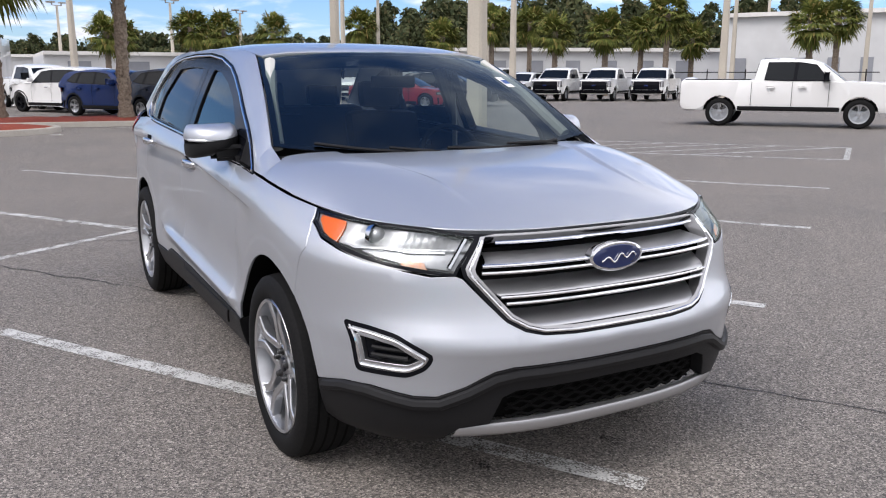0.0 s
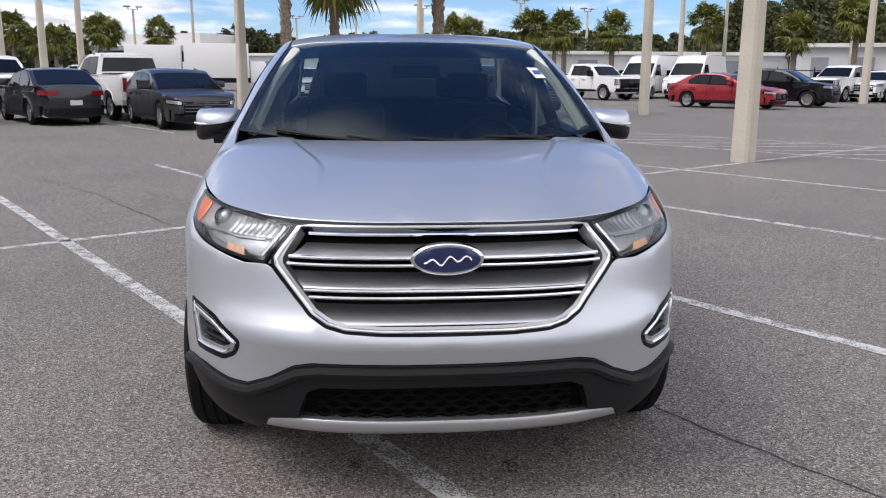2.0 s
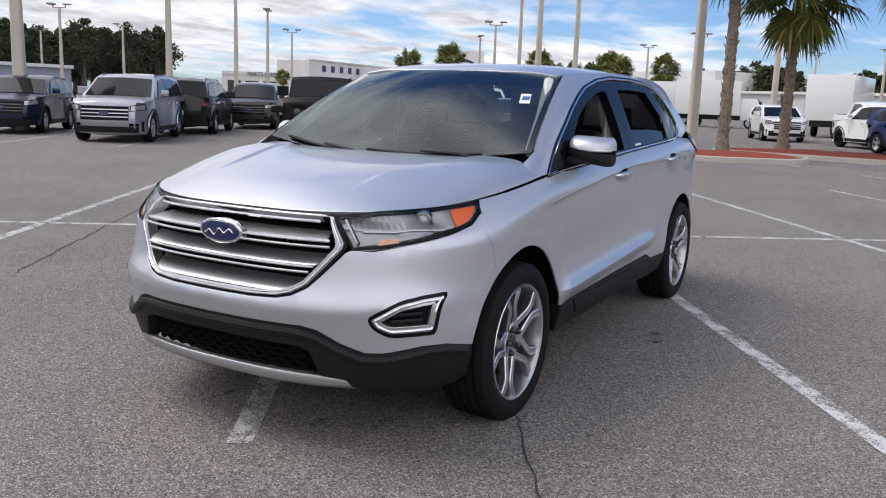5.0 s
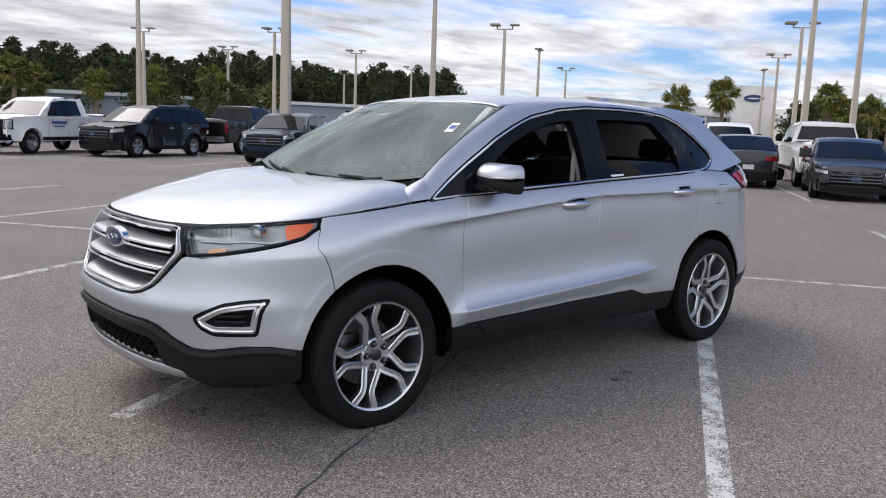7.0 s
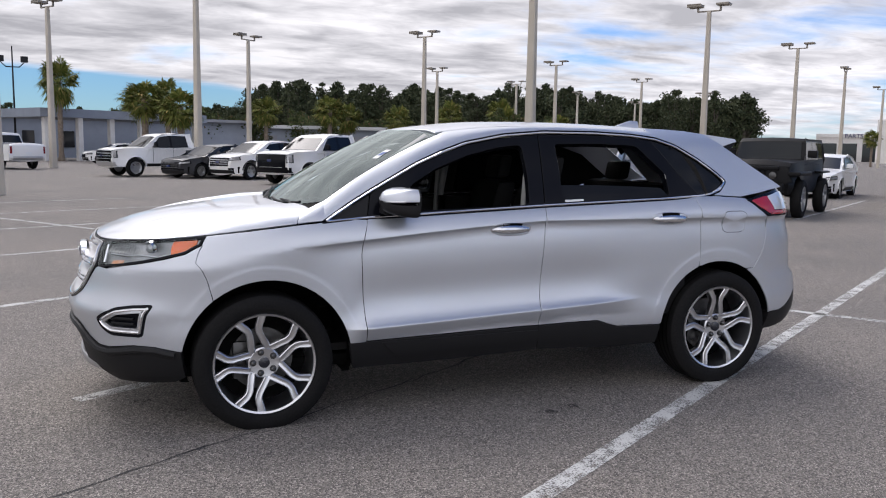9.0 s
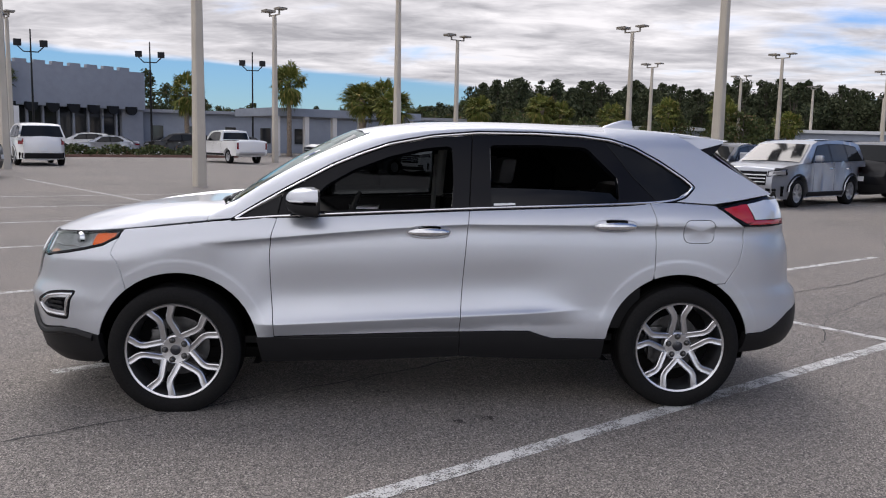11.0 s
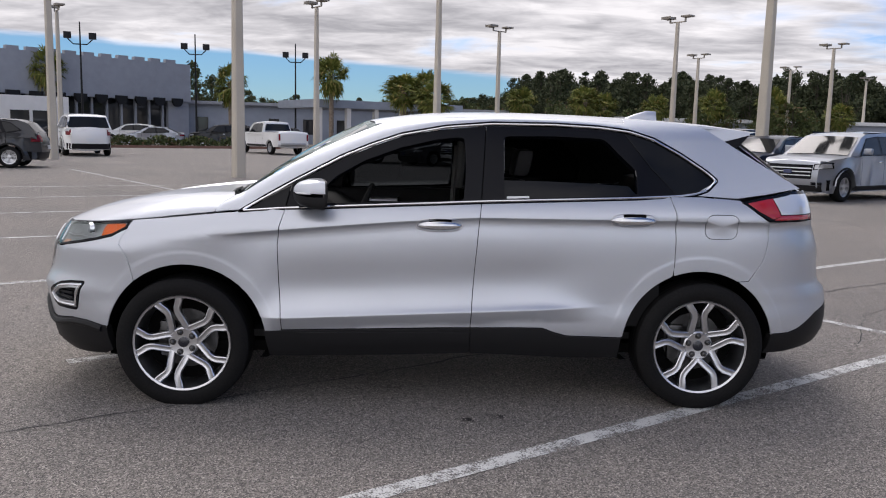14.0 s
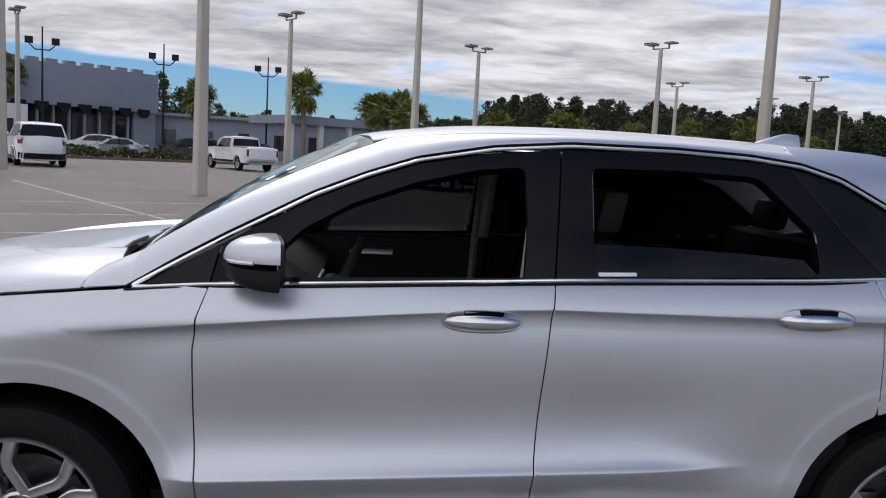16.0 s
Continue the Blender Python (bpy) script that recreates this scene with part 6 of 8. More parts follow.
            for w in sp["win"][:2]:
                hx = length / 2 - w[-1][0] + 0.16
                part("handle", box_bm(hx - 0.10, sg * (half(hx, zt - 0.20) - 0.005), zt - 0.205, hx + 0.10, sg * (half(hx, zt - 0.2) + 0.03), zt - 0.165), M["chrome"] if kind == "suv" else mat, ob, bevel=0.012)
        face("bumper_trim", -W2 * 0.80, W2 * 0.80, low + 0.01, low + H * 0.17, lower or M["plastic"], lift=0.014)
        face("rear_trim", -W2 * 0.80, W2 * 0.80, low + 0.05, low + H * 0.30, (M["wheel_silver"] if kind == "pickup" else M["plastic"]), ahead=False, lift=0.014)
        if kind == "pickup":
            face("front_bumper", -W2 * 0.90, W2 * 0.90, low + 0.02, low + H * 0.24, lower or M["wheel_silver"], lift=0.05, depth=0.06)
            part("bed_floor", box_bm(length / 2 - 5.80, -W2 + 0.14, zt - 0.02, length / 2 - 3.95, W2 - 0.14, zt + 0.036), M["plastic"], ob, bevel=0.01)
        face("plate", -0.15, 0.15, low + H * 0.40, low + H * 0.55, M["paper"], ahead=False, lift=0.03)
    if rack:
        for sg in (1, -1):
            tube("roof_rail_bar", [(length / 2 - 2.2, sg * (cabhalf(0, 1.7) - 0.06), cab[2][1] + 0.03), (length / 2 - 4.4, sg * (cabhalf(0, 1.7) - 0.06), cab[4][1] + 0.03)], 0.02, M["gloss_black"], ob, n=6)
    # wheels and a dark floor
    for ax in sp["axles"]:
        for sg in (1, -1):
            simple_wheel(ob, length / 2 - ax, sg, (W2 - 0.14) if kind != "jeep" else 0.90, R, dark_wheel)
    part("underbody", box_bm(-length / 2 + 0.3, -W2 + 0.12, low + 0.04, length / 2 - 0.3, W2 - 0.12, low + 0.30), M["dark"], ob)
    return ob


UH = 34.6
FLEET = [
    ("pickup", "white", -12.6, 19.2, UH, "white crew-cab pickup truck parked across the lot"),
    ("sedan", "red", -30.4, 15.1, 40, "dark red sedan parked behind a lamp post"),
    ("crossover", "black", -32.4, 18.6, 45, "black crossover parked beside a red sedan"),
    ("pickup", "white", -42.0, 12.2, 30, "white pickup truck with black grille"),
    ("crossover", "slate", -23.8, 4.2, 29, "dark blue crossover behind the planted island"),
    ("crossover", "blue", -28.8, 2.7, UH, "bright blue crossover behind a palm trunk"),
    ("suv", "white", -33.4, 1.2, 214, "white SUV with dark wheels by the island"),
    ("crossover", "white", -38.5, -3.6, 20, "white crossover in a row of parked cars"),
    ("pickup", "white", -39.0, 0.6, 20, "small white pickup truck parked far off"),
    ("sedan", "grey", -18.3, -5.4, 29, "dark grey sedan beside a white pickup"),
    ("pickup", "white", -22.5, -8.0, UH + 180, "white pickup truck seen from its tailgate"),
    ("sedan", "grey", -20.0, -9.3, UH + 180, "dark grey low car seen from its tail lamps"),
    ("jeep", "matt_black", -12.9, -11.3, UH, "matt black off-road car with wide tyres"),
    ("sedan", "grey", -19.9, -12.5, UH + 180, "grey sedan seen from its red tail lamps"),
    ("suv", "steel", -11.6, -17.0, UH, "silver SUV with black wheel-arch trim"),
    ("suv", "black", -16.2, -19.3, UH + 180, "large black SUV parked behind a silver one"),
    ("suv", "brown", -21.4, -21.2, UH, "dark brown SUV in a row of parked cars"),
    ("sedan", "white", -21.2, -18.0, UH, "white sedan in a row of parked cars"),
    ("suv", "white", -25.4, -16.0, UH + 180, "white SUV seen from behind"),
    ("pickup", "white", -27.2, -14.0, UH, "white pickup truck in the second row"),
    ("crossover", "white", -30.4, -11.4, UH + 180, "white crossover in the far row"),
    ("suv", "black", -8.1, -25.9, 28, "black SUV with bright grille parked alone"),
    ("pickup", "black", -13.4, -28.8, UH + 180, "black pickup truck with a canopy"),
    ("crossover", "slate", -11.4, -21.5, 40, "dark blue crossover with a bright grille"),
    ("pickup", "white", 0.4, -36.0, 24, "white crew-cab pickup truck by the lot's edge"),
    ("sedan", "grey", -1.6, -34.0, UH, "grey compact sedan between two white cars"),
    ("crossover", "white", -3.5, -32.8, UH, "white crossover with black trim"),
    ("pickup", "white", -5.4, -28.2, UH, "white work truck with a black grille"),
    ("suv", "red", -7.6, -40.0, UH, "red SUV in the far row"),
    ("crossover", "grey", 15.25, -23.8, 12, "dark grey crossover at the lot's edge"),
    ("suv", "white", 16.9, -37.8, -62, "large white SUV seen from its tailgate"),
    ("pickup", "white", 8.8, -46.8, -55.4, "white and brown pickup truck seen from behind"),
]
for kind, col, x, y, h, lab in FLEET:
    dark = "dark wheels" in lab
    low = M["gloss_black"] if ("work truck" in lab or "black grille" in lab) else None
    vehicle(kind, col, x, y, h, lab, lower=low, dark_wheel=dark, rack=(kind == "suv" and col in ("black", "steel")), scale=1.12 if lab.startswith("large white") else 1.0)
# unreadable lettering on the work truck's door, as plain bars
truck = [o for o in bpy.data.objects if o.parent is None and o.name.startswith("pickup_truck") and abs(o.location.x + 5.4) < 0.01][0]
for z0, z1, x0, x1 in ((1.04, 1.13, 0.28, 1.02), (0.93, 0.97, 0.38, 0.92)):
    part("door_lettering", box_bm(x0, 1.012, z0, x1, 1.030, z1), M["print"], truck)
# the row of white work trucks that face the lane
first = None
for k, (x, y) in enumerate(((-39.8, 26.0), (-37.8, 29.6), (-36.2, 31.9), (-34.5, 34.3))):
    if first is None:
        first = vehicle("pickup", "white", x, y, -55.4, "white work truck with a black grille in a row", "row of white work trucks", lower=M["gloss_black"])
    else:
        copy_thing(first, pose(x, y, 0, 0, 0, -55.4 + k * 0.7))
vehicle("crossover", "white", -39.4, 27.9, -55.4, "white crossover among the work trucks")
v1 = vehicle("van", "white", -45.0, 16.6, -40, "tall white delivery van", "white delivery vans")
copy_thing(v1, pose(-44.2, 19.2, 0, 0, 0, -40))
# cars behind the hedge across the road
far = [("sedan", "steel", 20.6, -61.5), ("suv", "black", 15.6, -63.5), ("crossover", "white", 23.8, -66.0), ("crossover", "grey", 11.5, -64.2), ("sedan", "white", 2.8, -62.0), ("crossover", "white", -0.5, -58.0), ("sedan", "grey", 27.5, -60.0), ("suv", "white", 31.0, -62.0)]
for kind, col, x, y in far:
    vehicle(kind, col, x, y, 14, "%s %s in the lot behind the hedge" % ({"steel": "silver", "grey": "dark grey"}.get(col, col), {"sedan": "sedan", "suv": "SUV", "crossover": "crossover"}[kind]), "cars behind the hedge")


def box_truck(x, y, heading, long_):
    ob = thing("box_truck", "white box truck with a tall cargo body", "truck", pose(x, y, 0, 0, 0, heading))
    part("cargo_box", box_bm(-long_ / 2, -1.25, 0.95, long_ / 2 - 1.9, 1.25, 3.5), M["white"], ob, bevel=0.04)
    cabb = box_bm(long_ / 2 - 1.8, -1.1, 0.6, long_ / 2, 1.1, 2.2)
    for v in cabb.verts:
        if v.co.z > 2 and v.co.x > long_ / 2 - 0.1:
            v.co.x -= 0.7
    part("cab", cabb, M["white"], ob, bevel=0.08)
    part("windscreen", box_bm(long_ / 2 - 0.66, -0.95, 1.45, long_ / 2 - 0.35, 0.95, 2.0), M["tarmac_glass"], ob, bevel=0.03)
    part("chassis", box_bm(-long_ / 2, -0.9, 0.6, long_ / 2, 0.9, 0.94), M["plastic"], ob)
    for ax in (-long_ / 2 + 1.6, long_ / 2 - 1.1):
        for sg in (1, -1):
            simple_wheel(ob, ax, sg, 0.98, 0.42, False)
    return ob


for x, y, h, n in ((-50.5, -1.6, 172, 7.4), (-61.5, -10.9, 100, 6.6), (-66.5, -16.8, 100, 6.2)):
    box_truck(x, y, h, n)

# ---- ground ----
def asphalt_material():
    mt = material("asphalt", (0.2, 0.2, 0.2), 0.88)
    tree = mt.node_tree
    N, L = tree.nodes.new, tree.links.new
    b = tree.nodes["Principled BSDF"]
    co = N("ShaderNodeTexCoord")

    def noise_tex(scale, detail, rough=0.6):
        n = N("ShaderNodeTexNoise")
        n.inputs["Scale"].default_value, n.inputs["Detail"].default_value, n.inputs["Roughness"].default_value = scale, detail, rough
        L(co.outputs["Object"], n.inputs[0])
        return n.outputs[0]

    def ramp(src, stops):
        r = N("ShaderNodeValToRGB")
        els = r.color_ramp.elements
        for k, (p, c) in enumerate(stops):
            e = els[k] if k < 2 else els.new(p)
            e.position, e.color = p, (*c, 1)
        L(src, r.inputs[0])
        return r.outputs[0]

    def mixed(kind, a, b2, fac):
        mx = N("ShaderNodeMix")
        mx.data_type, mx.blend_type = "RGBA", kind
        if isinstance(fac, float):
            mx.inputs["Factor"].default_value = fac
        else:
            L(fac, mx.inputs["Factor"])
        L(a, mx.inputs["A"])
        L(b2, mx.inputs["B"])
        return mx.outputs["Result"]
    v = N("ShaderNodeTexVoronoi")
    v.inputs["Scale"].default_value = 150
    L(co.outputs["Object"], v.inputs[0])
    stone = ramp(v.outputs["Color"], [(0.15, (0.060, 0.056, 0.052)), (0.5, (0.178, 0.164, 0.150)), (0.74, (0.28, 0.257, 0.235)), (0.95, (0.50, 0.46, 0.42))])
    fine = ramp(noise_tex(230, 3), [(0.3, (0.45, 0.45, 0.45)), (0.7, (1.35, 1.33, 1.30))])
    col = mixed("MULTIPLY", stone, fine, 0.65)
    patchy = ramp(noise_tex(0.35, 6, 0.65), [(0.3, (0.80, 0.81, 0.82)), (0.5, (1.0, 0.99, 0.98)), (0.72, (1.16, 1.13, 1.10))])
    col = mixed("MULTIPLY", col, patchy, 0.9)
    stain = ramp(noise_tex(2.3, 5, 0.7), [(0.60, (1, 1, 1)), (0.78, (0.72, 0.72, 0.72))])
    col = mixed("MULTIPLY", col, stain, 0.6)
    L(col, b.inputs["Base Color"])
    bp = N("ShaderNodeBump")
    bp.inputs["Strength"].default_value, bp.inputs["Distance"].default_value = 0.9, 0.004
    L(v.outputs["Distance"], bp.inputs["Height"])
    L(bp.outputs[0], b.inputs["Normal"])
    return mt


def worn_paint(name, colour, wear=0.51):
    """Road paint, worn through to the stones: the bare places are cut out of it."""
    mt = material(name, colour, 0.75)
    tree = mt.node_tree
    N, L = tree.nodes.new, tree.links.new
    b = tree.nodes["Principled BSDF"]
    co = N("ShaderNodeTexCoord")
    n1, n2 = N("ShaderNodeTexNoise"), N("ShaderNodeTexVoronoi")
    n1.inputs["Scale"].default_value, n1.inputs["Detail"].default_value, n1.inputs["Roughness"].default_value = 6, 8, 0.75
    n2.inputs["Scale"].default_value = 100
    for n in (n1, n2):
        L(co.outputs["Object"], n.inputs[0])
    ad = N("ShaderNodeMath")
    ad.operation = "MULTIPLY_ADD"
    L(n2.outputs["Distance"], ad.inputs[0])
    ad.inputs[1].default_value = -0.35
    L(n1.outputs[0], ad.inputs[2])
    r = N("ShaderNodeMapRange")
    r.inputs[1].default_value, r.inputs[2].default_value = wear - 0.32, wear - 0.14
    L(ad.outputs[0], r.inputs[0])
    L(r.outputs[0], b.inputs["Alpha"])
    return mt


M["asphalt"] = asphalt_material()
M["line"] = worn_paint("white_line_paint", (0.54, 0.54, 0.52))
M["oil"] = worn_paint("oil_stain", (0.018, 0.017, 0.016), 0.62)
M["crack"] = material("crack_filler", (0.03, 0.03, 0.03), 0.8)
bm = bmesh.new()
rings = []
for r in (0.0, 8, 20, 60, 200, 800, 2500):
    rings.append([bm.verts.new((r * math.cos(a), r * math.sin(a), 0)) for a in [2 * math.pi * k / 48 for k in range(48)]] if r else [bm.verts.new((0, 0, 0))])
for k in range(48):
    bm.faces.new((rings[0][0], rings[1][k], rings[1][(k + 1) % 48]))
    for A, B in zip(rings[1:], rings[2:]):
        bm.faces.new((A[k], B[k], B[(k + 1) % 48], A[(k + 1) % 48]))
tagged(part("ground", bm, M["asphalt"]), "worn grey asphalt of a large parking lot", "ground", kind="structure")

# bay lines: double bays along u with a line down their middle
U, NV = Vector((math.cos(radians(34.6)), math.sin(radians(34.6)))), Vector((-math.sin(radians(34.6)), math.cos(radians(34.6))))


def stripe(a, b, width=0.10, z=0.004, name="bay_line", mat=None):
    a, b = Vector(a), Vector(b)
    d = (b - a).normalized()
    s = Vector((-d.y, d.x)) * width / 2
    bm = bmesh.new()
    n = max(1, int((b - a).length / 2))
    top = [[bm.verts.new((*(a + (b - a) * k / n + s * q), z)) for q in (-1, 1)] for k in range(n + 1)]
    for A, B in zip(top, top[1:]):
        bm.faces.new((A[0], B[0], B[1], A[1]))
    return tagged(part(name, bm, mat or M["line"], smooth=False), "worn white bay line on the asphalt", "line", kind="structure")


def un(u, n):
    return U * u + NV * n


for n0, n1, u0, u1 in ((-0.76, -1.235, -8.9, 2.03), (1.82, 1.495, -8.9, 2.16), (4.60, 4.68, -9.1, 2.25), (7.75, 7.95, -9.3, 2.3), (-3.80, -4.33, -8.9, 1.98), (-6.95, -7.85, -8.9, 1.9), (-10.2, -11.3, -8.9, 1.9), (-13.4, -14.6, -8.9, 1.9), (-16.6, -17.8, -8.9, 1.9)):
    stripe(un(u0, n0), un(u1, n1), 0.105)
stripe(un(-3.6, -26), un(-3.5, 15))
# the next double row, past the lane
for k in range(-10, 12):
    n = -1.0 + 2.85 * k
    if -4.5 < n < 4.0 and k != 0:
        continue
    stripe(un(-25.4, n), un(-15.3, n))
stripe(un(-20.4, -30), un(-20.4, -4))
# hatched strip beside the tall post
stripe(un(-13.0, 10.7), un(2.4, 12.25))
stripe(un(-13.0, 13.5), un(2.4, 15.1))
stripe(un(2.4, 12.25), un(2.4, 15.1))
for k in range(10):
    stripe(un(-10.6 + 1.15 * k, 11.0 + 0.115 * k), un(-8.2 + 1.15 * k, 13.9 + 0.115 * k), 0.09)
# cracks and oil
rnd = random.Random(4)


def crack(pts, w=0.012, name="crack"):
    bm = bmesh.new()
    prev = None
    for i, (a, b) in enumerate(zip(pts, pts[1:])):
        a, b = Vector(a), Vector(b)
        n = max(2, int((b - a).length / 0.12))
        d = (b - a).normalized()
        s = Vector((-d.y, d.x))
        for k in range(n + 1):
            p = a + (b - a) * k / n + s * rnd.uniform(-0.02, 0.02)
            h = w * rnd.uniform(0.35, 1.0)
            row = [bm.verts.new((*(p - s * h), 0.003)), bm.verts.new((*(p + s * h), 0.003))]
            if prev:
                bm.faces.new((prev[0], row[0], row[1], prev[1]))
            prev = row
    return tagged(part(name, bm, M["crack"], smooth=False), "thin dark crack across the asphalt", "crack", kind="structure")


crack([(3.6, 2.35), (2.2, 1.41), (1.52, 0.99)], 0.0065)
crack([(1.52, 0.99), (0.4, 0.3), (-3.9, -2.66), (-5.2, -3.45), (-8.5, -6.2)], 0.009)
crack([(-3.2, -0.6), (-3.8, -1.6), (-5.6, -3.2), (-8.5, -8.0)], 0.005)
crack([(1.0, -3.4), (-4.42, -7.23), (-8.1, -9.66), (-11.2, -12.4)], 0.010)
for x, y, r in ((1.86, 0.50, 0.09), (2.03, 0.27, 0.07), (1.72, -0.62, 0.07), (1.55, 0.05, 0.12), (-0.25, 1.10, 0.08), (-0.12, 1.16, 0.05), (1.95, -0.30, 0.06), (0.3, 0.6, 0.06)):
    bm = bmesh.new()
    c = bm.verts.new((x, y, 0.0055))
    ring = [bm.verts.new((x + r * rnd.uniform(0.5, 1.2) * math.cos(a), y + 0.55 * r * rnd.uniform(0.5, 1.2) * math.sin(a), 0.0055)) for a in [2 * math.pi * k / 14 for k in range(14)]]
    for k in range(14):
        bm.faces.new((c, ring[k], ring[(k + 1) % 14]))
    tagged(part("oil_stain", bm, M["oil"], smooth=False), "dark oil drip on the asphalt", "stain", kind="structure")

# ---- planted island ----
M["kerb"] = material("concrete_kerb", (0.46, 0.43, 0.38), 0.85, grain=0.4, scale=30, dirt=0.5, bump=0.002)
M["mulch"] = material("red_mulch", (0.30, 0.055, 0.025), 0.9, grain=0.8, scale=28, bump=0.02, colour2=(0.10, 0.02, 0.012), dirt=0.5)
M["post"] = material("concrete_post", (0.56, 0.51, 0.43), 0.8, grain=0.25, scale=40, dirt=0.4, dirt_scale=0.8, bump=0.001)
M["bark"] = material("palm_bark", (0.27, 0.22, 0.17), 0.95, grain=0.8, scale=14, bump=0.02, colour2=(0.07, 0.05, 0.038))


def leaf_material(name, c1, c2, c3=None):
    mt = material(name, c1, 0.8, spec=0.15)
    tree = mt.node_tree
    N, L = tree.nodes.new, tree.links.new
    b = tree.nodes["Principled BSDF"]
    g = N("ShaderNodeNewGeometry")
    r = N("ShaderNodeValToRGB")
    r.color_ramp.elements[0].color, r.color_ramp.elements[1].color = (*c1, 1), (*c2, 1)
    if c3:
        e = r.color_ramp.elements.new(0.86)
        e.color = (*c2, 1)
        r.color_ramp.elements[-1].color = (*c3, 1)
    L(g.outputs["Random Per Island"], r.inputs[0])
    L(r.outputs[0], b.inputs["Base Color"])
    b.inputs["Subsurface Weight"].default_value = 0.0
    return mt


M["palm_leaf"] = leaf_material("palm_leaf", (0.06, 0.085, 0.018), (0.19, 0.20, 0.05), (0.34, 0.25, 0.09))
M["oak_leaf"] = leaf_material("oak_leaf", (0.035, 0.048, 0.022), (0.09, 0.10, 0.045), (0.15, 0.12, 0.06))
M["pine_leaf"] = leaf_material("pine_leaf", (0.030, 0.042, 0.022), (0.075, 0.085, 0.045))
M["hedge_leaf"] = leaf_material("hedge_leaf", (0.035, 0.05, 0.02), (0.09, 0.11, 0.04), (0.16, 0.10, 0.06))


def island(pts, label):
    ob = thing("planted_island", label, "island", kind="structure")
    bm = bmesh.new()
    outer, inner = pts, grow_poly(pts, 0.16)
    n = len(pts)
    loops = [[bm.verts.new((x, y, z)) for x, y in lp] for lp, z in ((outer, 0.0), (grow_poly(pts, 0.02), 0.13), (grow_poly(pts, 0.04), 0.15), (inner, 0.15), (inner, 0.06))]
    for A, B in zip(loops, loops[1:]):
        for k in range(n):
            bm.faces.new((A[k], A[(k + 1) % n], B[(k + 1) % n], B[k]))
    part("kerb", bm, M["kerb"], ob)
    cx, cy = sum(p[0] for p in pts) / n, sum(p[1] for p in pts) / n
    bm = bmesh.new()
    rows = []
    for f, z in ((0.995, 0.10), (0.9, 0.15), (0.6, 0.20), (0.3, 0.22)):
        rows.append([bm.verts.new((cx + (x - cx) * f, cy + (y - cy) * f, z + rnd.uniform(-0.02, 0.03))) for x, y in inner])
    rows.append([bm.verts.new((cx, cy, 0.22))])
    for A, B in zip(rows, rows[1:-1]):
        for k in range(n):
            bm.faces.new((A[k], A[(k + 1) % n], B[(k + 1) % n], B[k]))
    for k in range(n):
        bm.faces.new((rows[-2][k], rows[-2][(k + 1) % n], rows[-1][0]))
    part("mulch", bm, M["mulch"], ob, "bright red wood mulch")
    return ob


def strip_poly(c, d, half_l, half_w, n=7):
    """A long shape with round ends."""
    c, d = Vector(c), Vector(d).normalized()
    s = Vector((-d.y, d.x))
    out = []
    for sg in (1, -1):
        for k in range(n):
            a = math.pi * (k / (n - 1) - 0.5)
            out.append(tuple(c + d * sg * (half_l + half_w * math.cos(a)) + s * sg * half_w * math.sin(a)))
    return dense(out, 0.6)


island(strip_poly((-19.9, -2.2), (-0.4, 1), 0.6, 1.6), "low island of red mulch with a pale kerb")
island(strip_poly((-23.4, 0.4), (0.15, 1), 2.4, 1.5), "long island of red mulch with palms")


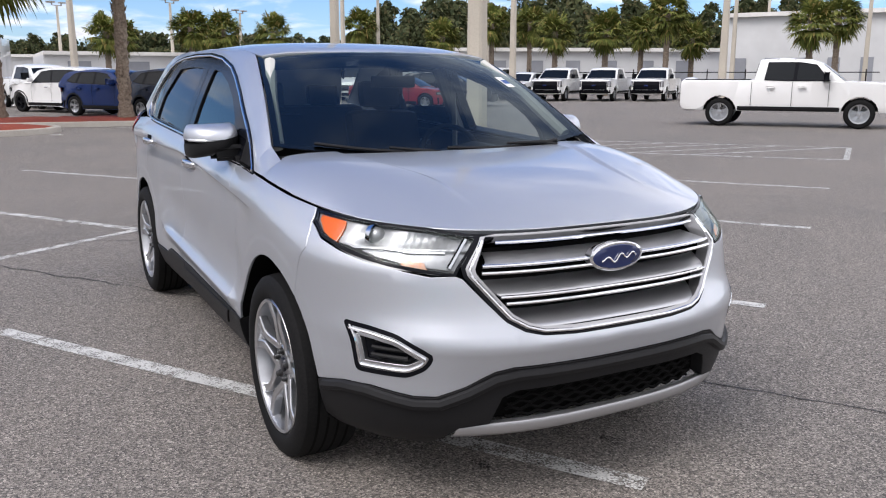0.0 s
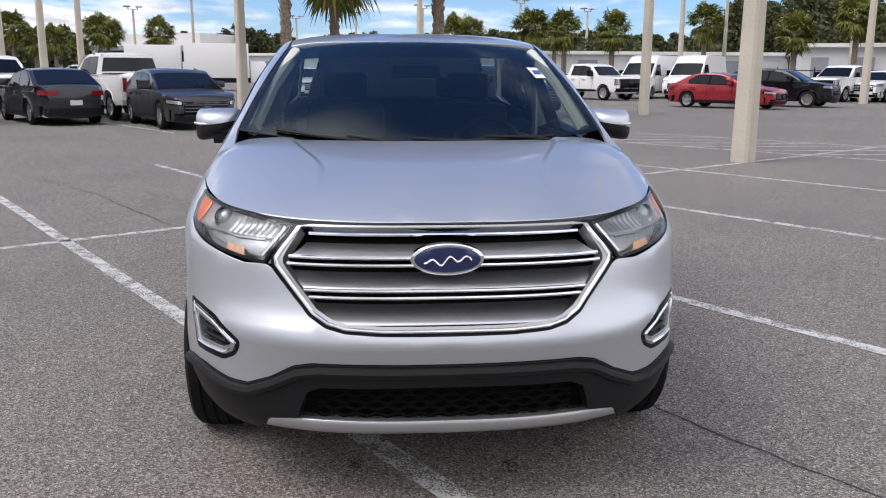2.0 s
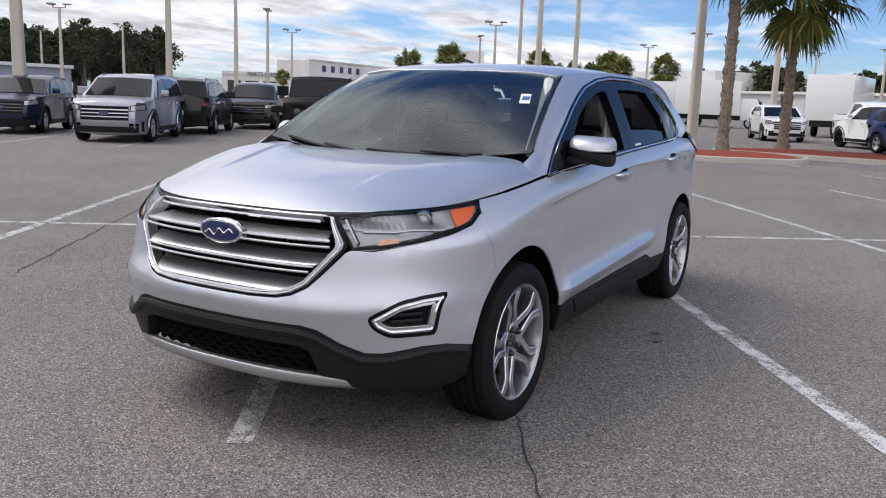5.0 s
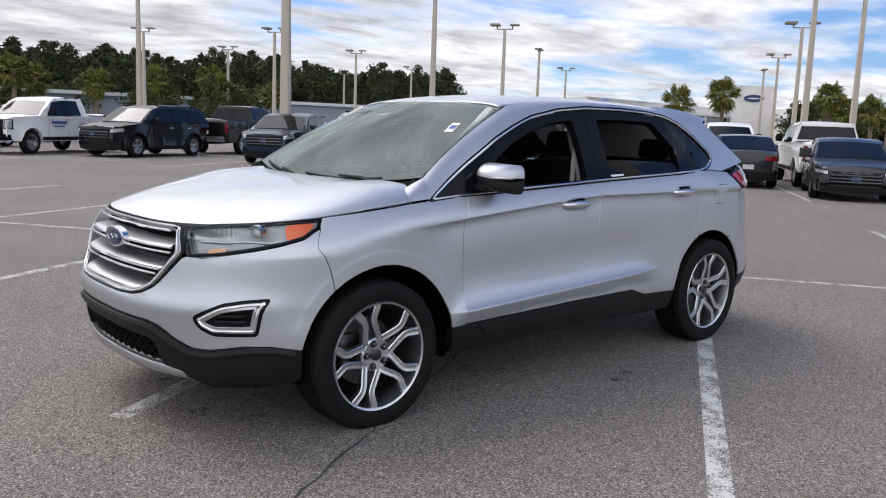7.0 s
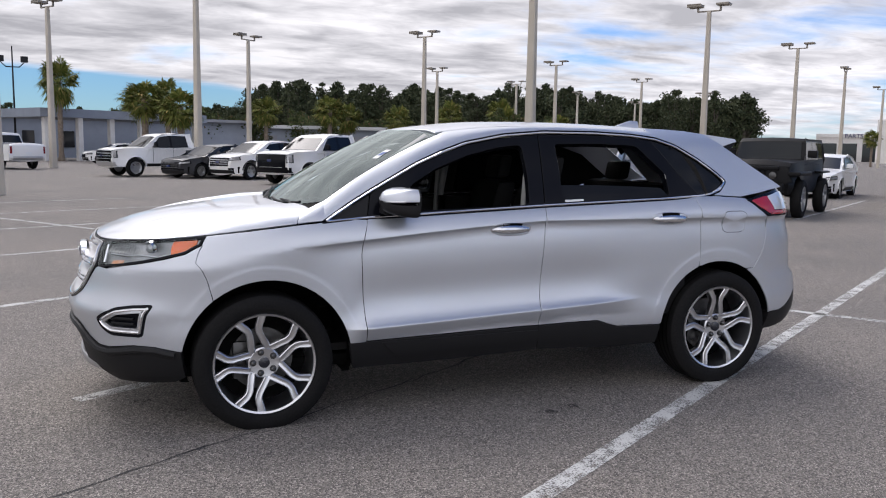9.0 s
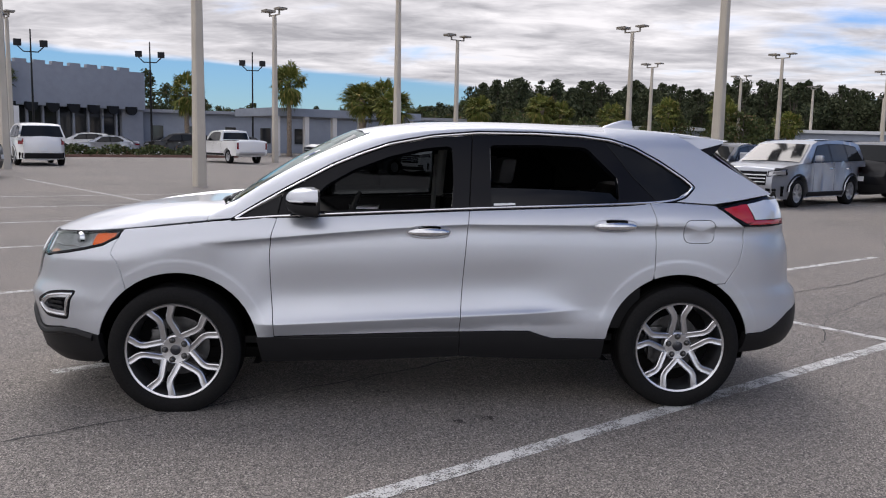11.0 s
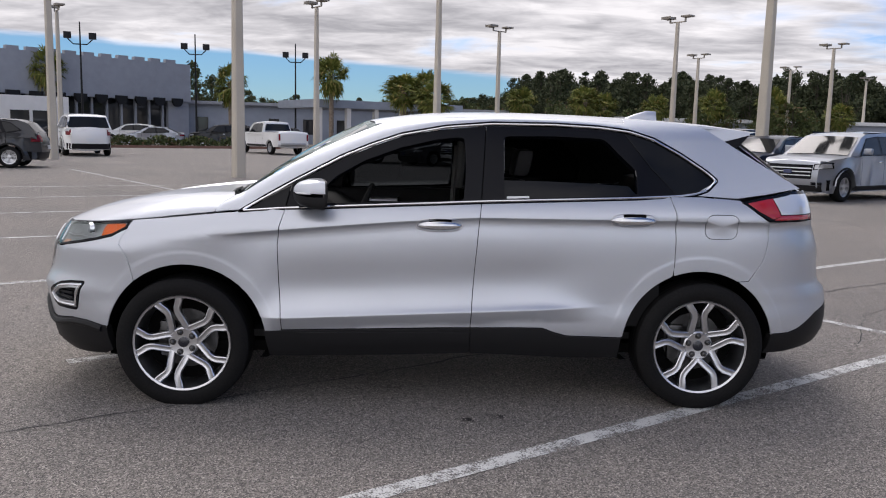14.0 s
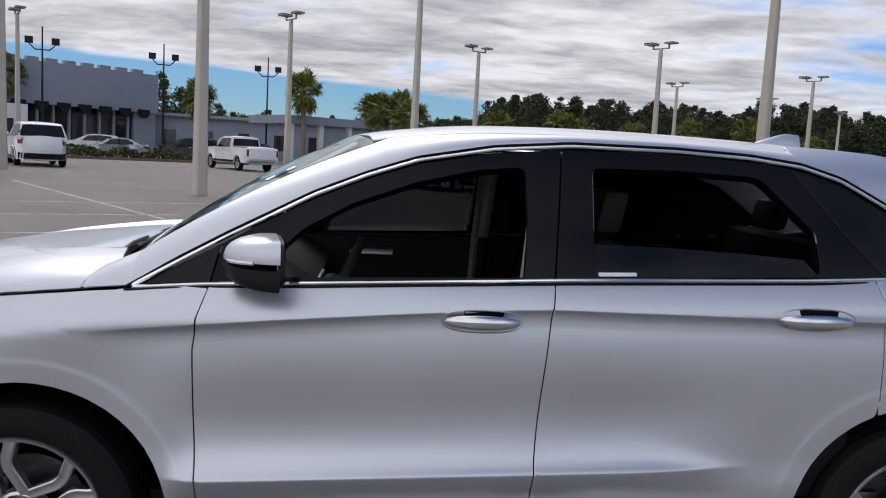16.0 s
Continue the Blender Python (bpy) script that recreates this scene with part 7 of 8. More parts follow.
# ---- palms ----
def palm(x, y, h, r, fronds, leaflets, spread, seed, group="palms", lean=0.0, base=0.0, label="cabbage palm with a rough trunk and fan leaves"):
    rn = random.Random(seed)
    ob = thing("palm_tree", label, "palm", pose(x, y, base), group)
    bm = bmesh.new()
    rings = []
    n, m = 14, int(h / 0.13)
    for k in range(m + 1):
        z = h * k / m
        rr = r * (1.28 - 0.3 * min(1, z / 0.5)) * (1.0 - 0.12 * z / h) * (1.0 + (0.10 if k % 2 else -0.05))
        off = Vector((lean * (z / h) ** 2, 0.3 * lean * (z / h) ** 2, 0))
        rings.append([bm.verts.new((off.x + rr * rn.uniform(0.88, 1.12) * math.cos(a), off.y + rr * rn.uniform(0.88, 1.12) * math.sin(a), z + rn.uniform(-0.02, 0.02) - (0.08 if k == 0 else 0))) for a in [2 * math.pi * (q + 0.5 * (k % 2)) / n for q in range(n)]])
    for A, B in zip(rings, rings[1:]):
        for q in range(n):
            bm.faces.new((A[q], A[(q + 1) % n], B[(q + 1) % n], B[q]))
    # old leaf boots
    for k in range(int(h * 14) if leaflets > 18 else 0):
        z = rn.uniform(0.6, h)
        a = rn.uniform(0, 2 * math.pi)
        rr = r * 1.0
        c = Vector((lean * (z / h) ** 2 + rr * math.cos(a), 0.3 * lean * (z / h) ** 2 + rr * math.sin(a), z))
        out, tg = Vector((math.cos(a), math.sin(a), 0)), Vector((-math.sin(a), math.cos(a), 0))
        v = [bm.verts.new(c + p) for p in (-tg * 0.05, tg * 0.05, out * 0.07 + Vector((0, 0, 0.17)), Vector((0, 0, 0.10)))]
        bm.faces.new((v[0], v[1], v[2]))
        bm.faces.new((v[1], v[3], v[2]))
        bm.faces.new((v[3], v[0], v[2]))
    part("trunk", bm, M["bark"], ob)
    verts, faces = [], []
    topv = Vector((lean, 0.3 * lean, h))

    def tri(*p):
        k = len(verts)
        verts.extend(p)
        faces.append(tuple(range(k, k + len(p))))
    for f in range(fronds):
        az = rn.uniform(0, 2 * math.pi)
        el = math.asin(rn.uniform(-0.55, 0.98)) if f > fronds * 0.2 else radians(rn.uniform(-80, -40))
        stem = spread * rn.uniform(0.45, 0.62)
        d = Vector((math.cos(az) * math.cos(el), math.sin(az) * math.cos(el), math.sin(el)))
        sd = d.cross(Vector((0, 0, 1))).normalized()
        up = sd.cross(d)
        tip = topv + d * stem + Vector((0, 0, -0.10 * spread * math.cos(el)))
        w = 0.02
        tri(topv - sd * w, topv + sd * w, tip + sd * w * 0.6, tip - sd * w * 0.6)
        fan = spread * rn.uniform(0.42, 0.58)
        for q in range(leaflets):
            a = radians(-115 + 230 * (q + rn.uniform(-0.3, 0.3)) / (leaflets - 1))
            ld = (d * math.cos(a) + sd * math.sin(a) + up * 0.16 * math.cos(2 * a)).normalized()
            ll = fan * (0.72 + 0.28 * math.cos(a)) * rn.uniform(0.85, 1.1)
            wd = ld.cross(up).normalized() * fan * 2.0 / leaflets
            mid = tip + ld * ll * 0.6
            end = tip + ld * ll - Vector((0, 0, ll * rn.uniform(0.12, 0.45)))
            tri(tip, mid - wd * 0.55, end, mid + wd * 0.55)
    me = bpy.data.meshes.new("crown")
    me.from_pydata(verts, [], faces)
    link("crown", me, M["palm_leaf"], ob)
    return ob


palm(-22.9, 2.0, 6.6, 0.19, 70, 26, 2.3, 1, lean=0.25, base=0.14)
palm(-21.7, -2.75, 6.9, 0.17, 70, 26, 2.2, 2, lean=-0.1, base=0.12)
palm(-24.6, -1.4, 5.4, 0.165, 70, 26, 2.2, 3, lean=0.2, base=0.14)
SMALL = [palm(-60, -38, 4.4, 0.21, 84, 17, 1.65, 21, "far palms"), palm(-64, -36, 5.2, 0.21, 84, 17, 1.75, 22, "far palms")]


def at_bearing(t_eye, bearing, dist):
    return (t_eye[0] + dist * math.cos(radians(bearing)), t_eye[1] + dist * math.sin(radians(bearing)))


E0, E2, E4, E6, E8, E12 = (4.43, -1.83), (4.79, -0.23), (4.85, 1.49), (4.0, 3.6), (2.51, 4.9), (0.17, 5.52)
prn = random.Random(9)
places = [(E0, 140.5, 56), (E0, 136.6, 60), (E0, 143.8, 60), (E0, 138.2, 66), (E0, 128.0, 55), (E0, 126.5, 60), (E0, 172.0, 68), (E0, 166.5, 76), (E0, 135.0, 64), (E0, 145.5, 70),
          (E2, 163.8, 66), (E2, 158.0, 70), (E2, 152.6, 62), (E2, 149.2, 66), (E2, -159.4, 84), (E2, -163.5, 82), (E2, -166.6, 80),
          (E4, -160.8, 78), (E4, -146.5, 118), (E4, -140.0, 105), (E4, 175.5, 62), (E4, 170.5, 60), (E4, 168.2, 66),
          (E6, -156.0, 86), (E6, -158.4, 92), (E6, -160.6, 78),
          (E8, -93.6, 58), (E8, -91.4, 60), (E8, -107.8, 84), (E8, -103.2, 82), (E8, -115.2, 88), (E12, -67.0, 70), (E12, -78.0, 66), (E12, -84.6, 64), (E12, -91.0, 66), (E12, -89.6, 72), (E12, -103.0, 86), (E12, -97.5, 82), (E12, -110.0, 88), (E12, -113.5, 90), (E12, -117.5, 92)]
for i, (eye, b, d) in enumerate(places):
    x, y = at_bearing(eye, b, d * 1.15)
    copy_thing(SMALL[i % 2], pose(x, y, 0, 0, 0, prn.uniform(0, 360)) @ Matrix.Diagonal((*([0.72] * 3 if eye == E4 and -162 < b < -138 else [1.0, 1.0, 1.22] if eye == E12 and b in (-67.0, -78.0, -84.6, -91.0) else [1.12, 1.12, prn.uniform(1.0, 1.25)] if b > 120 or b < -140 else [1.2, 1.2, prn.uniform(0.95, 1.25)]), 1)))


# ---- broadleaf and pine woods behind ----
def foliage(name, spots, leaf, trunk, seed, label, kind_="stuff", cat="trees", leaf_size=0.072):
    """Trees, each a tapered trunk with limbs and a crown of many small clumps of leaves: spots of (x, y, height, crown radius, crown's share of the height)."""
    rn = np.random.RandomState(seed)
    V, Fc, tv, tf = [], [], [], []
    for x, y, h, cr, share in spots:
        lo = h * (1 - share)
        k = len(tv)
        for z, r in ((-0.2, 0.035 * h), (lo * 0.6, 0.024 * h), (h * 0.9, 0.006 * h)):
            tv += [(x + r * math.cos(a), y + r * math.sin(a), z) for a in (0, 1.57, 3.14, 4.71)]
        for j in (0, 1):
            tf += [(k + j * 4 + q, k + j * 4 + (q + 1) % 4, k + j * 4 + 4 + (q + 1) % 4, k + j * 4 + 4 + q) for q in range(4)]
        blobs = []
        for b in range(14):
            zz = lo + (h - lo) * (b + rn.rand()) / 14
            rr = cr * math.sin(math.pi * min(0.92, max(0.12, (zz - lo) / (h - lo) * 0.8 + 0.18))) ** 0.7
            a = rn.rand() * 6.28
            o = rr * 0.8 * rn.rand()
            c = np.array((x + o * math.cos(a), y + o * math.sin(a), zz))
            blobs.append((c, rr * (0.45 + 0.35 * rn.rand())))
            kk = len(tv)
            base = np.array((x, y, lo * 0.7 + 0.3 * (zz - lo)))
            for p, r in ((base, 0.010 * h), (c, 0.003 * h)):
                tv += [tuple(p + np.array((r * math.cos(q), r * math.sin(q), 0))) for q in (0, 2.1, 4.2)]
            tf += [(kk + q, kk + (q + 1) % 3, kk + 3 + (q + 1) % 3, kk + 3 + q) for q in range(3)]
        m = 130
        n = len(blobs) * m
        C = np.repeat(np.array([c for c, r in blobs]), m, axis=0)
        Rr = np.repeat(np.array([r for c, r in blobs]), m)[:, None]
        d = rn.normal(size=(n, 3))
        d /= np.linalg.norm(d, axis=1)[:, None]
        P = C + d * Rr * (0.25 + 0.85 * rn.rand(n, 1)) * np.array((1, 1, 0.7))
        t1, t2 = rn.normal(size=(n, 3)), rn.normal(size=(n, 3))
        sz = leaf_size * cr * (0.5 + rn.rand(n, 1))
        t1 *= sz / np.linalg.norm(t1, axis=1)[:, None]
        t2 *= 0.7 * sz / np.linalg.norm(t2, axis=1)[:, None]
        V.append(np.stack((P + t1, P + t2, P - t1, P - t2), axis=1).reshape(-1, 3))
    V = np.concatenate(V)
    Fc = np.arange(len(V)).reshape(-1, 4).tolist()
    V = V.tolist()
    ob = thing(name, label, cat, kind=kind_)
    me = bpy.data.meshes.new("crown")
    me.from_pydata(V, [], Fc)
    link("crown", me, leaf, ob)
    me = bpy.data.meshes.new("trunk")
    me.from_pydata(tv, [], tf)
    link("trunk", me, trunk, ob)
    return ob


M["trunk"] = material("tree_bark", (0.10, 0.085, 0.07), 0.95, grain=0.6, scale=3)
wr = random.Random(5)
pines = []
for k in range(260):
    b = wr.uniform(-130, -93)
    d = wr.uniform(150, 205)
    hh = wr.uniform(13.5, 18.0) * (1 if b > -121 else 0.9) * (0.66 if b > -97 else 1)
    pines.append((*at_bearing(E12, b, d), hh * 0.77, wr.uniform(2.8, 4.0), wr.uniform(0.48, 0.8)))
for k in range(110):
    b = wr.uniform(-93, -60)
    pines.append((*at_bearing(E12, b, wr.uniform(150, 210)), wr.uniform(5.0, 7.4), wr.uniform(2.4, 3.6), 0.75))
for k in range(70):
    b = wr.uniform(-131, -118)
    pines.append((*at_bearing(E8, b, wr.uniform(210, 290)), wr.uniform(11, 14.5), wr.uniform(3, 4.5), 0.6))
foliage("pine_woods", pines, M["pine_leaf"], M["trunk"], 11, "dark pine woods beyond the lot")
oaks = []
for k in range(150):
    b = wr.uniform(122, 172)
    d = wr.uniform(105, 160)
    hh = wr.uniform(6.5, 10.5) * (1.15 if 128 < b < 156 else 0.62)
    oaks.append((*at_bearing(E0, b, d), (hh + 1.1) * d / 130, wr.uniform(2.6, 4.6), 0.74))
for k in range(90):
    b = wr.uniform(172, 205)
    d = wr.uniform(170, 230)
    oaks.append((*at_bearing(E4, b, d), wr.uniform(7, 10.5), wr.uniform(3, 5), 0.75))
for b, d, hh in ((-75.0, 98, 7.6), (-75.9, 96, 8.2), (-76.8, 99, 7.2), (-75.6, 100, 4.5), (-79.2, 112, 6.2), (-80.4, 114, 5.6), (-82.0, 112, 5.8)):
    oaks.append((*at_bearing(E12, b, d), hh, 2.3, 0.85))
foliage("broadleaf_woods", oaks, M["oak_leaf"], M["trunk"], 12, "mixed broadleaf woods behind low sheds")
pal = []
for k in range(46):
    b = wr.uniform(-118, -88)
    pal.append((*at_bearing(E12, b, wr.uniform(96, 125)), wr.uniform(3.6, 6.2), wr.uniform(1.6, 2.6), 0.8))
foliage("shrub_belt", pal, M["hedge_leaf"], M["trunk"], 13, "belt of yellow-green shrubs and small trees")

# ---- light posts ----
POSTS = [(-8.48, 5.93), (-24.1, 9.4), (15.6, -31.3), (5.5, -20.6), (-11.3, -21.6), (-26.9, -4.9), (-37.5, -15.8), (-44.1, -16.2), (-46.2, 2.8), (-35.8, 24.7), (-23.6, 28.2), (-6.3, -57.8), (-17.3, -50.2), (-27.0, -74.0), (-40.7, -84.3), (-34.3, -62.7), (-55.8, -96.4), (-51.1, -74.1), (-70.4, -88.1), (-27.7, -33.1), (-43.7, -43.4), (-60.0, -54.6), (-80.4, -68.5), (6.2, -48.2), (-1.1, -36.9)]
POSTS2 = [(-74.0, -109.9), (-91.6, -47.2), (-74.8, -36.8), (-54.3, -24.6), (-107.6, -30.1), (-90.4, -19.3), (-114.4, -2.0), (-100.0, 6.4), (-101.9, 27.4), (-122.3, -10.8), (24.3, -53.4), (-51.7, -5.7), (-90.7, 16.8), (-55.0, 22.2), (-71.6, 32.6), (-67.2, 42.4), (-39.7, 46.4), (-51.3, 63.4), (-33.3, 52.4)]
M["lamp_metal"] = material("lamp_metal", (0.30, 0.27, 0.23), 0.5, 0.3, grain=0.2, scale=20)


def light_post(x, y, h=9.4, w0=0.40, w1=0.20, label="tall tapered concrete light post with twin lamp heads"):
    ob = thing("light_post", label, "lamp post", pose(x, y, 0, 0, 0, 34.6), "lot light posts")
    bm = bmesh.new()
    rows = []
    for z, w in ((-0.1, w0), (h - 0.5, w1 + 0.02), (h - 0.3, w1)):
        c = w * 0.5
        q = c * 0.72
        rows.append([bm.verts.new((a, b, z)) for a, b in ((c, -q), (c, q), (q, c), (-q, c), (-c, q), (-c, -q), (-q, -c), (q, -c))])
    for A, B in zip(rows, rows[1:]):
        for k in range(8):
            bm.faces.new((A[k], A[(k + 1) % 8], B[(k + 1) % 8], B[k]))
    bm.faces.new(rows[-1])
    part("post", bm, M["post"], ob, smooth=False)
    tube("arm", [(0, -0.62, h - 0.28), (0, 0.62, h - 0.28)], 0.045, M["lamp_metal"], ob, n=6)
    for sg in (1, -1):
        hd = part("lamp_head", box_bm(-0.30, sg * 0.42, h - 0.02, 0.30, sg * 1.12, h + 0.10), M["lamp_metal"], ob, bevel=0.03)
        part("lamp_neck", box_bm(-0.04, sg * 0.56, h - 0.30, 0.04, sg * 0.66, h), M["lamp_metal"], ob)
    return ob


light_post(*POSTS[0], h=9.4, w0=0.32, w1=0.18)
light_post(*POSTS[1], w0=0.30, w1=0.20)
lp = light_post(*POSTS[2], w0=0.36, w1=0.19)
for i, (x, y) in enumerate(POSTS[3:] + POSTS2):
    copy_thing(lp, pose(x, y, 0, 0, 0, 34.6 + (90 if i % 5 == 3 else 0)))


def flood_post(b, d, h):
    x, y = at_bearing(E12, b, d)
    ob = thing("flood_light_post", "thin dark post with two flood lamps", "lamp post", pose(x, y, 0, 0, 0, b), "flood light posts")
    tube("post", [(0, 0, -0.1), (0, 0, h + 0.8)], [0.10, 0.05], M["plastic"], ob, n=8)
    tube("arm", [(0, -0.9, h - 0.5), (0, -0.5, h - 0.9), (0, 0.5, h - 0.9), (0, 0.9, h - 0.5)], 0.05, M["plastic"], ob, n=6)
    for sg in (1, -1):
        bm = box_bm(-0.25, sg * 0.9 - 0.28, h - 0.5, 0.25, sg * 0.9 + 0.28, h)
        for v in bm.verts:
            v.co.x += 0.3 * (v.co.z - h)
        part("flood_lamp", bm, M["plastic"], ob, bevel=0.04)


for b, d in ((-68.98, 72), (-75.82, 76), (-82.22, 80)):
    flood_post(b, d, 8.6)

# ---- buildings ----
M["stucco"] = material("white_stucco", (0.80, 0.785, 0.76), 0.85, grain=0.15, scale=2, dirt=0.3, dirt_scale=0.3)
M["grey_wall"] = material("grey_panel", (0.30, 0.315, 0.35), 0.7, grain=0.2, scale=1.5, dirt=0.3, dirt_scale=0.2)
M["blue_wall"] = material("blue_grey_wall", (0.30, 0.335, 0.40), 0.75, grain=0.2, scale=1.5, dirt=0.3, dirt_scale=0.2)
M["dark_glass"] = material("shop_glass", (0.02, 0.022, 0.025), 0.05, coat=0.5)
M["sign_blue"] = material("sign_blue", (0.03, 0.035, 0.12), 0.4)
M["roof_sheet"] = material("white_roof_sheet", (0.68, 0.69, 0.70), 0.5, grain=0.15, scale=0.8, dirt=0.3, dirt_scale=0.15)
M["canvas"] = material("blue_canvas", (0.02, 0.07, 0.32), 0.7, grain=0.2, scale=6)


def block(ob, name, a, b, depth, z0, z1, mat, ahead=0.0, label=""):
    """A box whose front runs from a to b on the plan; depth goes back from it, ahead moves the front towards the viewer."""
    a, b = Vector(a), Vector(b)
    d = (b - a).normalized()
    back = Vector((-d.y, d.x))
    if back.dot((a + b) / 2) < 0:
        back = -back
    a2, b2 = a - back * ahead, b - back * ahead
    bm = bmesh.new()
    lo = [bm.verts.new((p.x, p.y, z0)) for p in (a2, b2, b2 + back * depth, a2 + back * depth)]
    hi = [bm.verts.new((p.x, p.y, z1)) for p in (a2, b2, b2 + back * depth, a2 + back * depth)]
    bm.faces.new(lo[::-1])
    bm.faces.new(hi)
    for k in range(4):
        bm.faces.new((lo[k], lo[(k + 1) % 4], hi[(k + 1) % 4], hi[k]))
    return part(name, bm, mat, ob, label, smooth=False)


def along(a, b, t):
    return (a[0] + (b[0] - a[0]) * t, a[1] + (b[1] - a[1]) * t)


# the dealership: a long white front with dark glazing, a tall white sign tower and a wing
dealer = thing("dealership", "long white showroom with dark glazing and a tall sign tower", "building")
A, B = at_bearing(E4, -141.6, 178), at_bearing(E4, -150.9, 242)
block(dealer, "wall", A, B, 8, 0, 8.4, M["stucco"])
block(dealer, "parapet", A, B, 1, 8.4, 8.65, M["stucco"], 0.4)
for t0, t1 in ((0.42, 0.66), (0.70, 0.96)):
    block(dealer, "shop_window", along(A, B, t0), along(A, B, t1), 0.3, 0.2, 6.1, M["dark_glass"], 0.12)
block(dealer, "door", along(A, B, 0.27), along(A, B, 0.34), 0.3, 0.0, 3.2, M["dark_glass"], 0.12)
block(dealer, "canopy", along(A, B, 0.35), B, 4, 6.2, 6.9, M["stucco"], 3.0)
for t in (0.41, 0.68, 0.97):
    block(dealer, "pier", along(A, B, t - 0.008), along(A, B, t + 0.008), 1, 0, 6.2, M["stucco"], 2.8)
T0, T1 = at_bearing(E4, -150.7, 225), at_bearing(E4, -153.3, 225)
block(dealer, "sign_tower", T0, T1, 4, 0, 14.2, M["stucco"], 0, "plain white sign tower")
C, D = at_bearing(E4, -153.2, 222), at_bearing(E4, -168.5, 165)
block(dealer, "wall", C, D, 12, 0, 8.4, M["stucco"])
block(dealer, "shop_window", along(C, D, 0.10), along(C, D, 0.95), 0.3, 0.3, 5.2, M["dark_glass"], 0.15)
block(dealer, "canopy", along(C, D, 0.05), D, 3, 5.3, 6.1, M["grey_wall"], 2.5)
for k in range(8):
    block(dealer, "pier", along(C, D, 0.08 + 0.12 * k), along(C, D, 0.095 + 0.12 * k), 0.6, 0, 5.3, M["stucco"], 2.4)
# five sign letters become plain upright bars; the tower's badge a plain oval
for k in range(5):
    block(dealer, "sign_bar", along(A, B, 0.070 + 0.050 * k), along(A, B, 0.086 + 0.050 * k), 0.2, 6.25, 7.55, M["sign_blue"], 0.25)
tc = (Vector(T0) + Vector(T1)) / 2
td = (Vector(T1) - Vector(T0)).normalized()
tn = Vector((-td.y, td.x))
if tn.dot(tc) > 0:
    tn = -tn
for rx, rz, o, mt, nm in ((2.6, 1.10, 0.15, "paper", "badge_rim"), (2.42, 0.94, 0.22, "sign_blue", "badge_face"), (1.4, 0.16, 0.28, "paper", "badge_bar")):
    bm = bmesh.new()
    fr = [bm.verts.new((*(tc + td * rx * math.cos(a) + tn * o), 11.0 + rz * math.sin(a))) for a in [2 * math.pi * k / 28 for k in range(28)]]
    bk = [bm.verts.new((*(tc + td * rx * math.cos(a)), 11.0 + rz * math.sin(a))) for a in [2 * math.pi * k / 28 for k in range(28)]]
    bm.faces.new(fr)
    for k in range(28):
        bm.faces.new((fr[k], fr[(k + 1) % 28], bk[(k + 1) % 28], bk[k]))
    part(nm, bm, M[mt], dealer, smooth=False)
# parts and service wing
svc = thing("service_wing", "low white service building with a sign over its bays", "building")
A2, B2 = at_bearing(E4, -135.9, 215), at_bearing(E4, -141.9, 215)
block(svc, "wall", A2, B2, 20, 0, 5.6, M["stucco"])
block(svc, "parapet", A2, B2, 1, 5.6, 6.4, M["stucco"], 0.3)
for k in range(5):
    block(svc, "bay_door", along(A2, B2, 0.06 + 0.19 * k), along(A2, B2, 0.20 + 0.19 * k), 0.3, 0, 4.2, M["dark_glass"], 0.12)
sign = bpy.data.curves.new("sign_text", "FONT")
sign.body, sign.size, sign.extrude, sign.align_x = "PARTS & SERVICE", 1.35, 0.04, "CENTER"
so = new("sign_text", sign)
sign.materials.append(M["sign_blue"])
mid = (Vector(A2) + Vector(B2)) / 2
dd = (Vector(B2) - Vector(A2)).normalized()
nn_ = Vector((-dd.y, dd.x))
if nn_.dot(mid) > 0:
    nn_ = -nn_
so.matrix_world = Matrix.Translation((*(mid + nn_ * 0.4), 5.45)) @ Matrix.Rotation(math.atan2(nn_.y, nn_.x) + math.pi / 2, 4, "Z") @ Matrix.Rotation(math.pi / 2, 4, "X")
so.parent = svc

# far side, beyond the road: a dark glazed showroom with a scalloped grey parapet, then long blue-grey sheds
show = thing("grey_showroom", "dark glazed showroom under a grey scalloped parapet", "building")
A3, B3 = at_bearing(E12, -61.0, 78), at_bearing(E12, -75.2, 88)
block(show, "glass_front", A3, B3, 20, 0, 4.0, M["dark_glass"])
block(show, "parapet", A3, B3, 20, 4.0, 7.6, M["grey_wall"], 0.8)
for k in range(13):
    block(show, "scallop", along(A3, B3, 0.02 + 0.072 * k), along(A3, B3, 0.065 + 0.072 * k), 0.5, 7.6, 7.92, M["grey_wall"], 0.8)
for k in range(16):
    block(show, "mullion", along(A3, B3, k / 16), along(A3, B3, k / 16 + 0.008), 0.3, 0, 4.0, M["grey_wall"], 0.25)
block(show, "end_wall", along(A3, B3, 0.90), B3, 4, 0, 4.0, M["grey_wall"], 0.4)
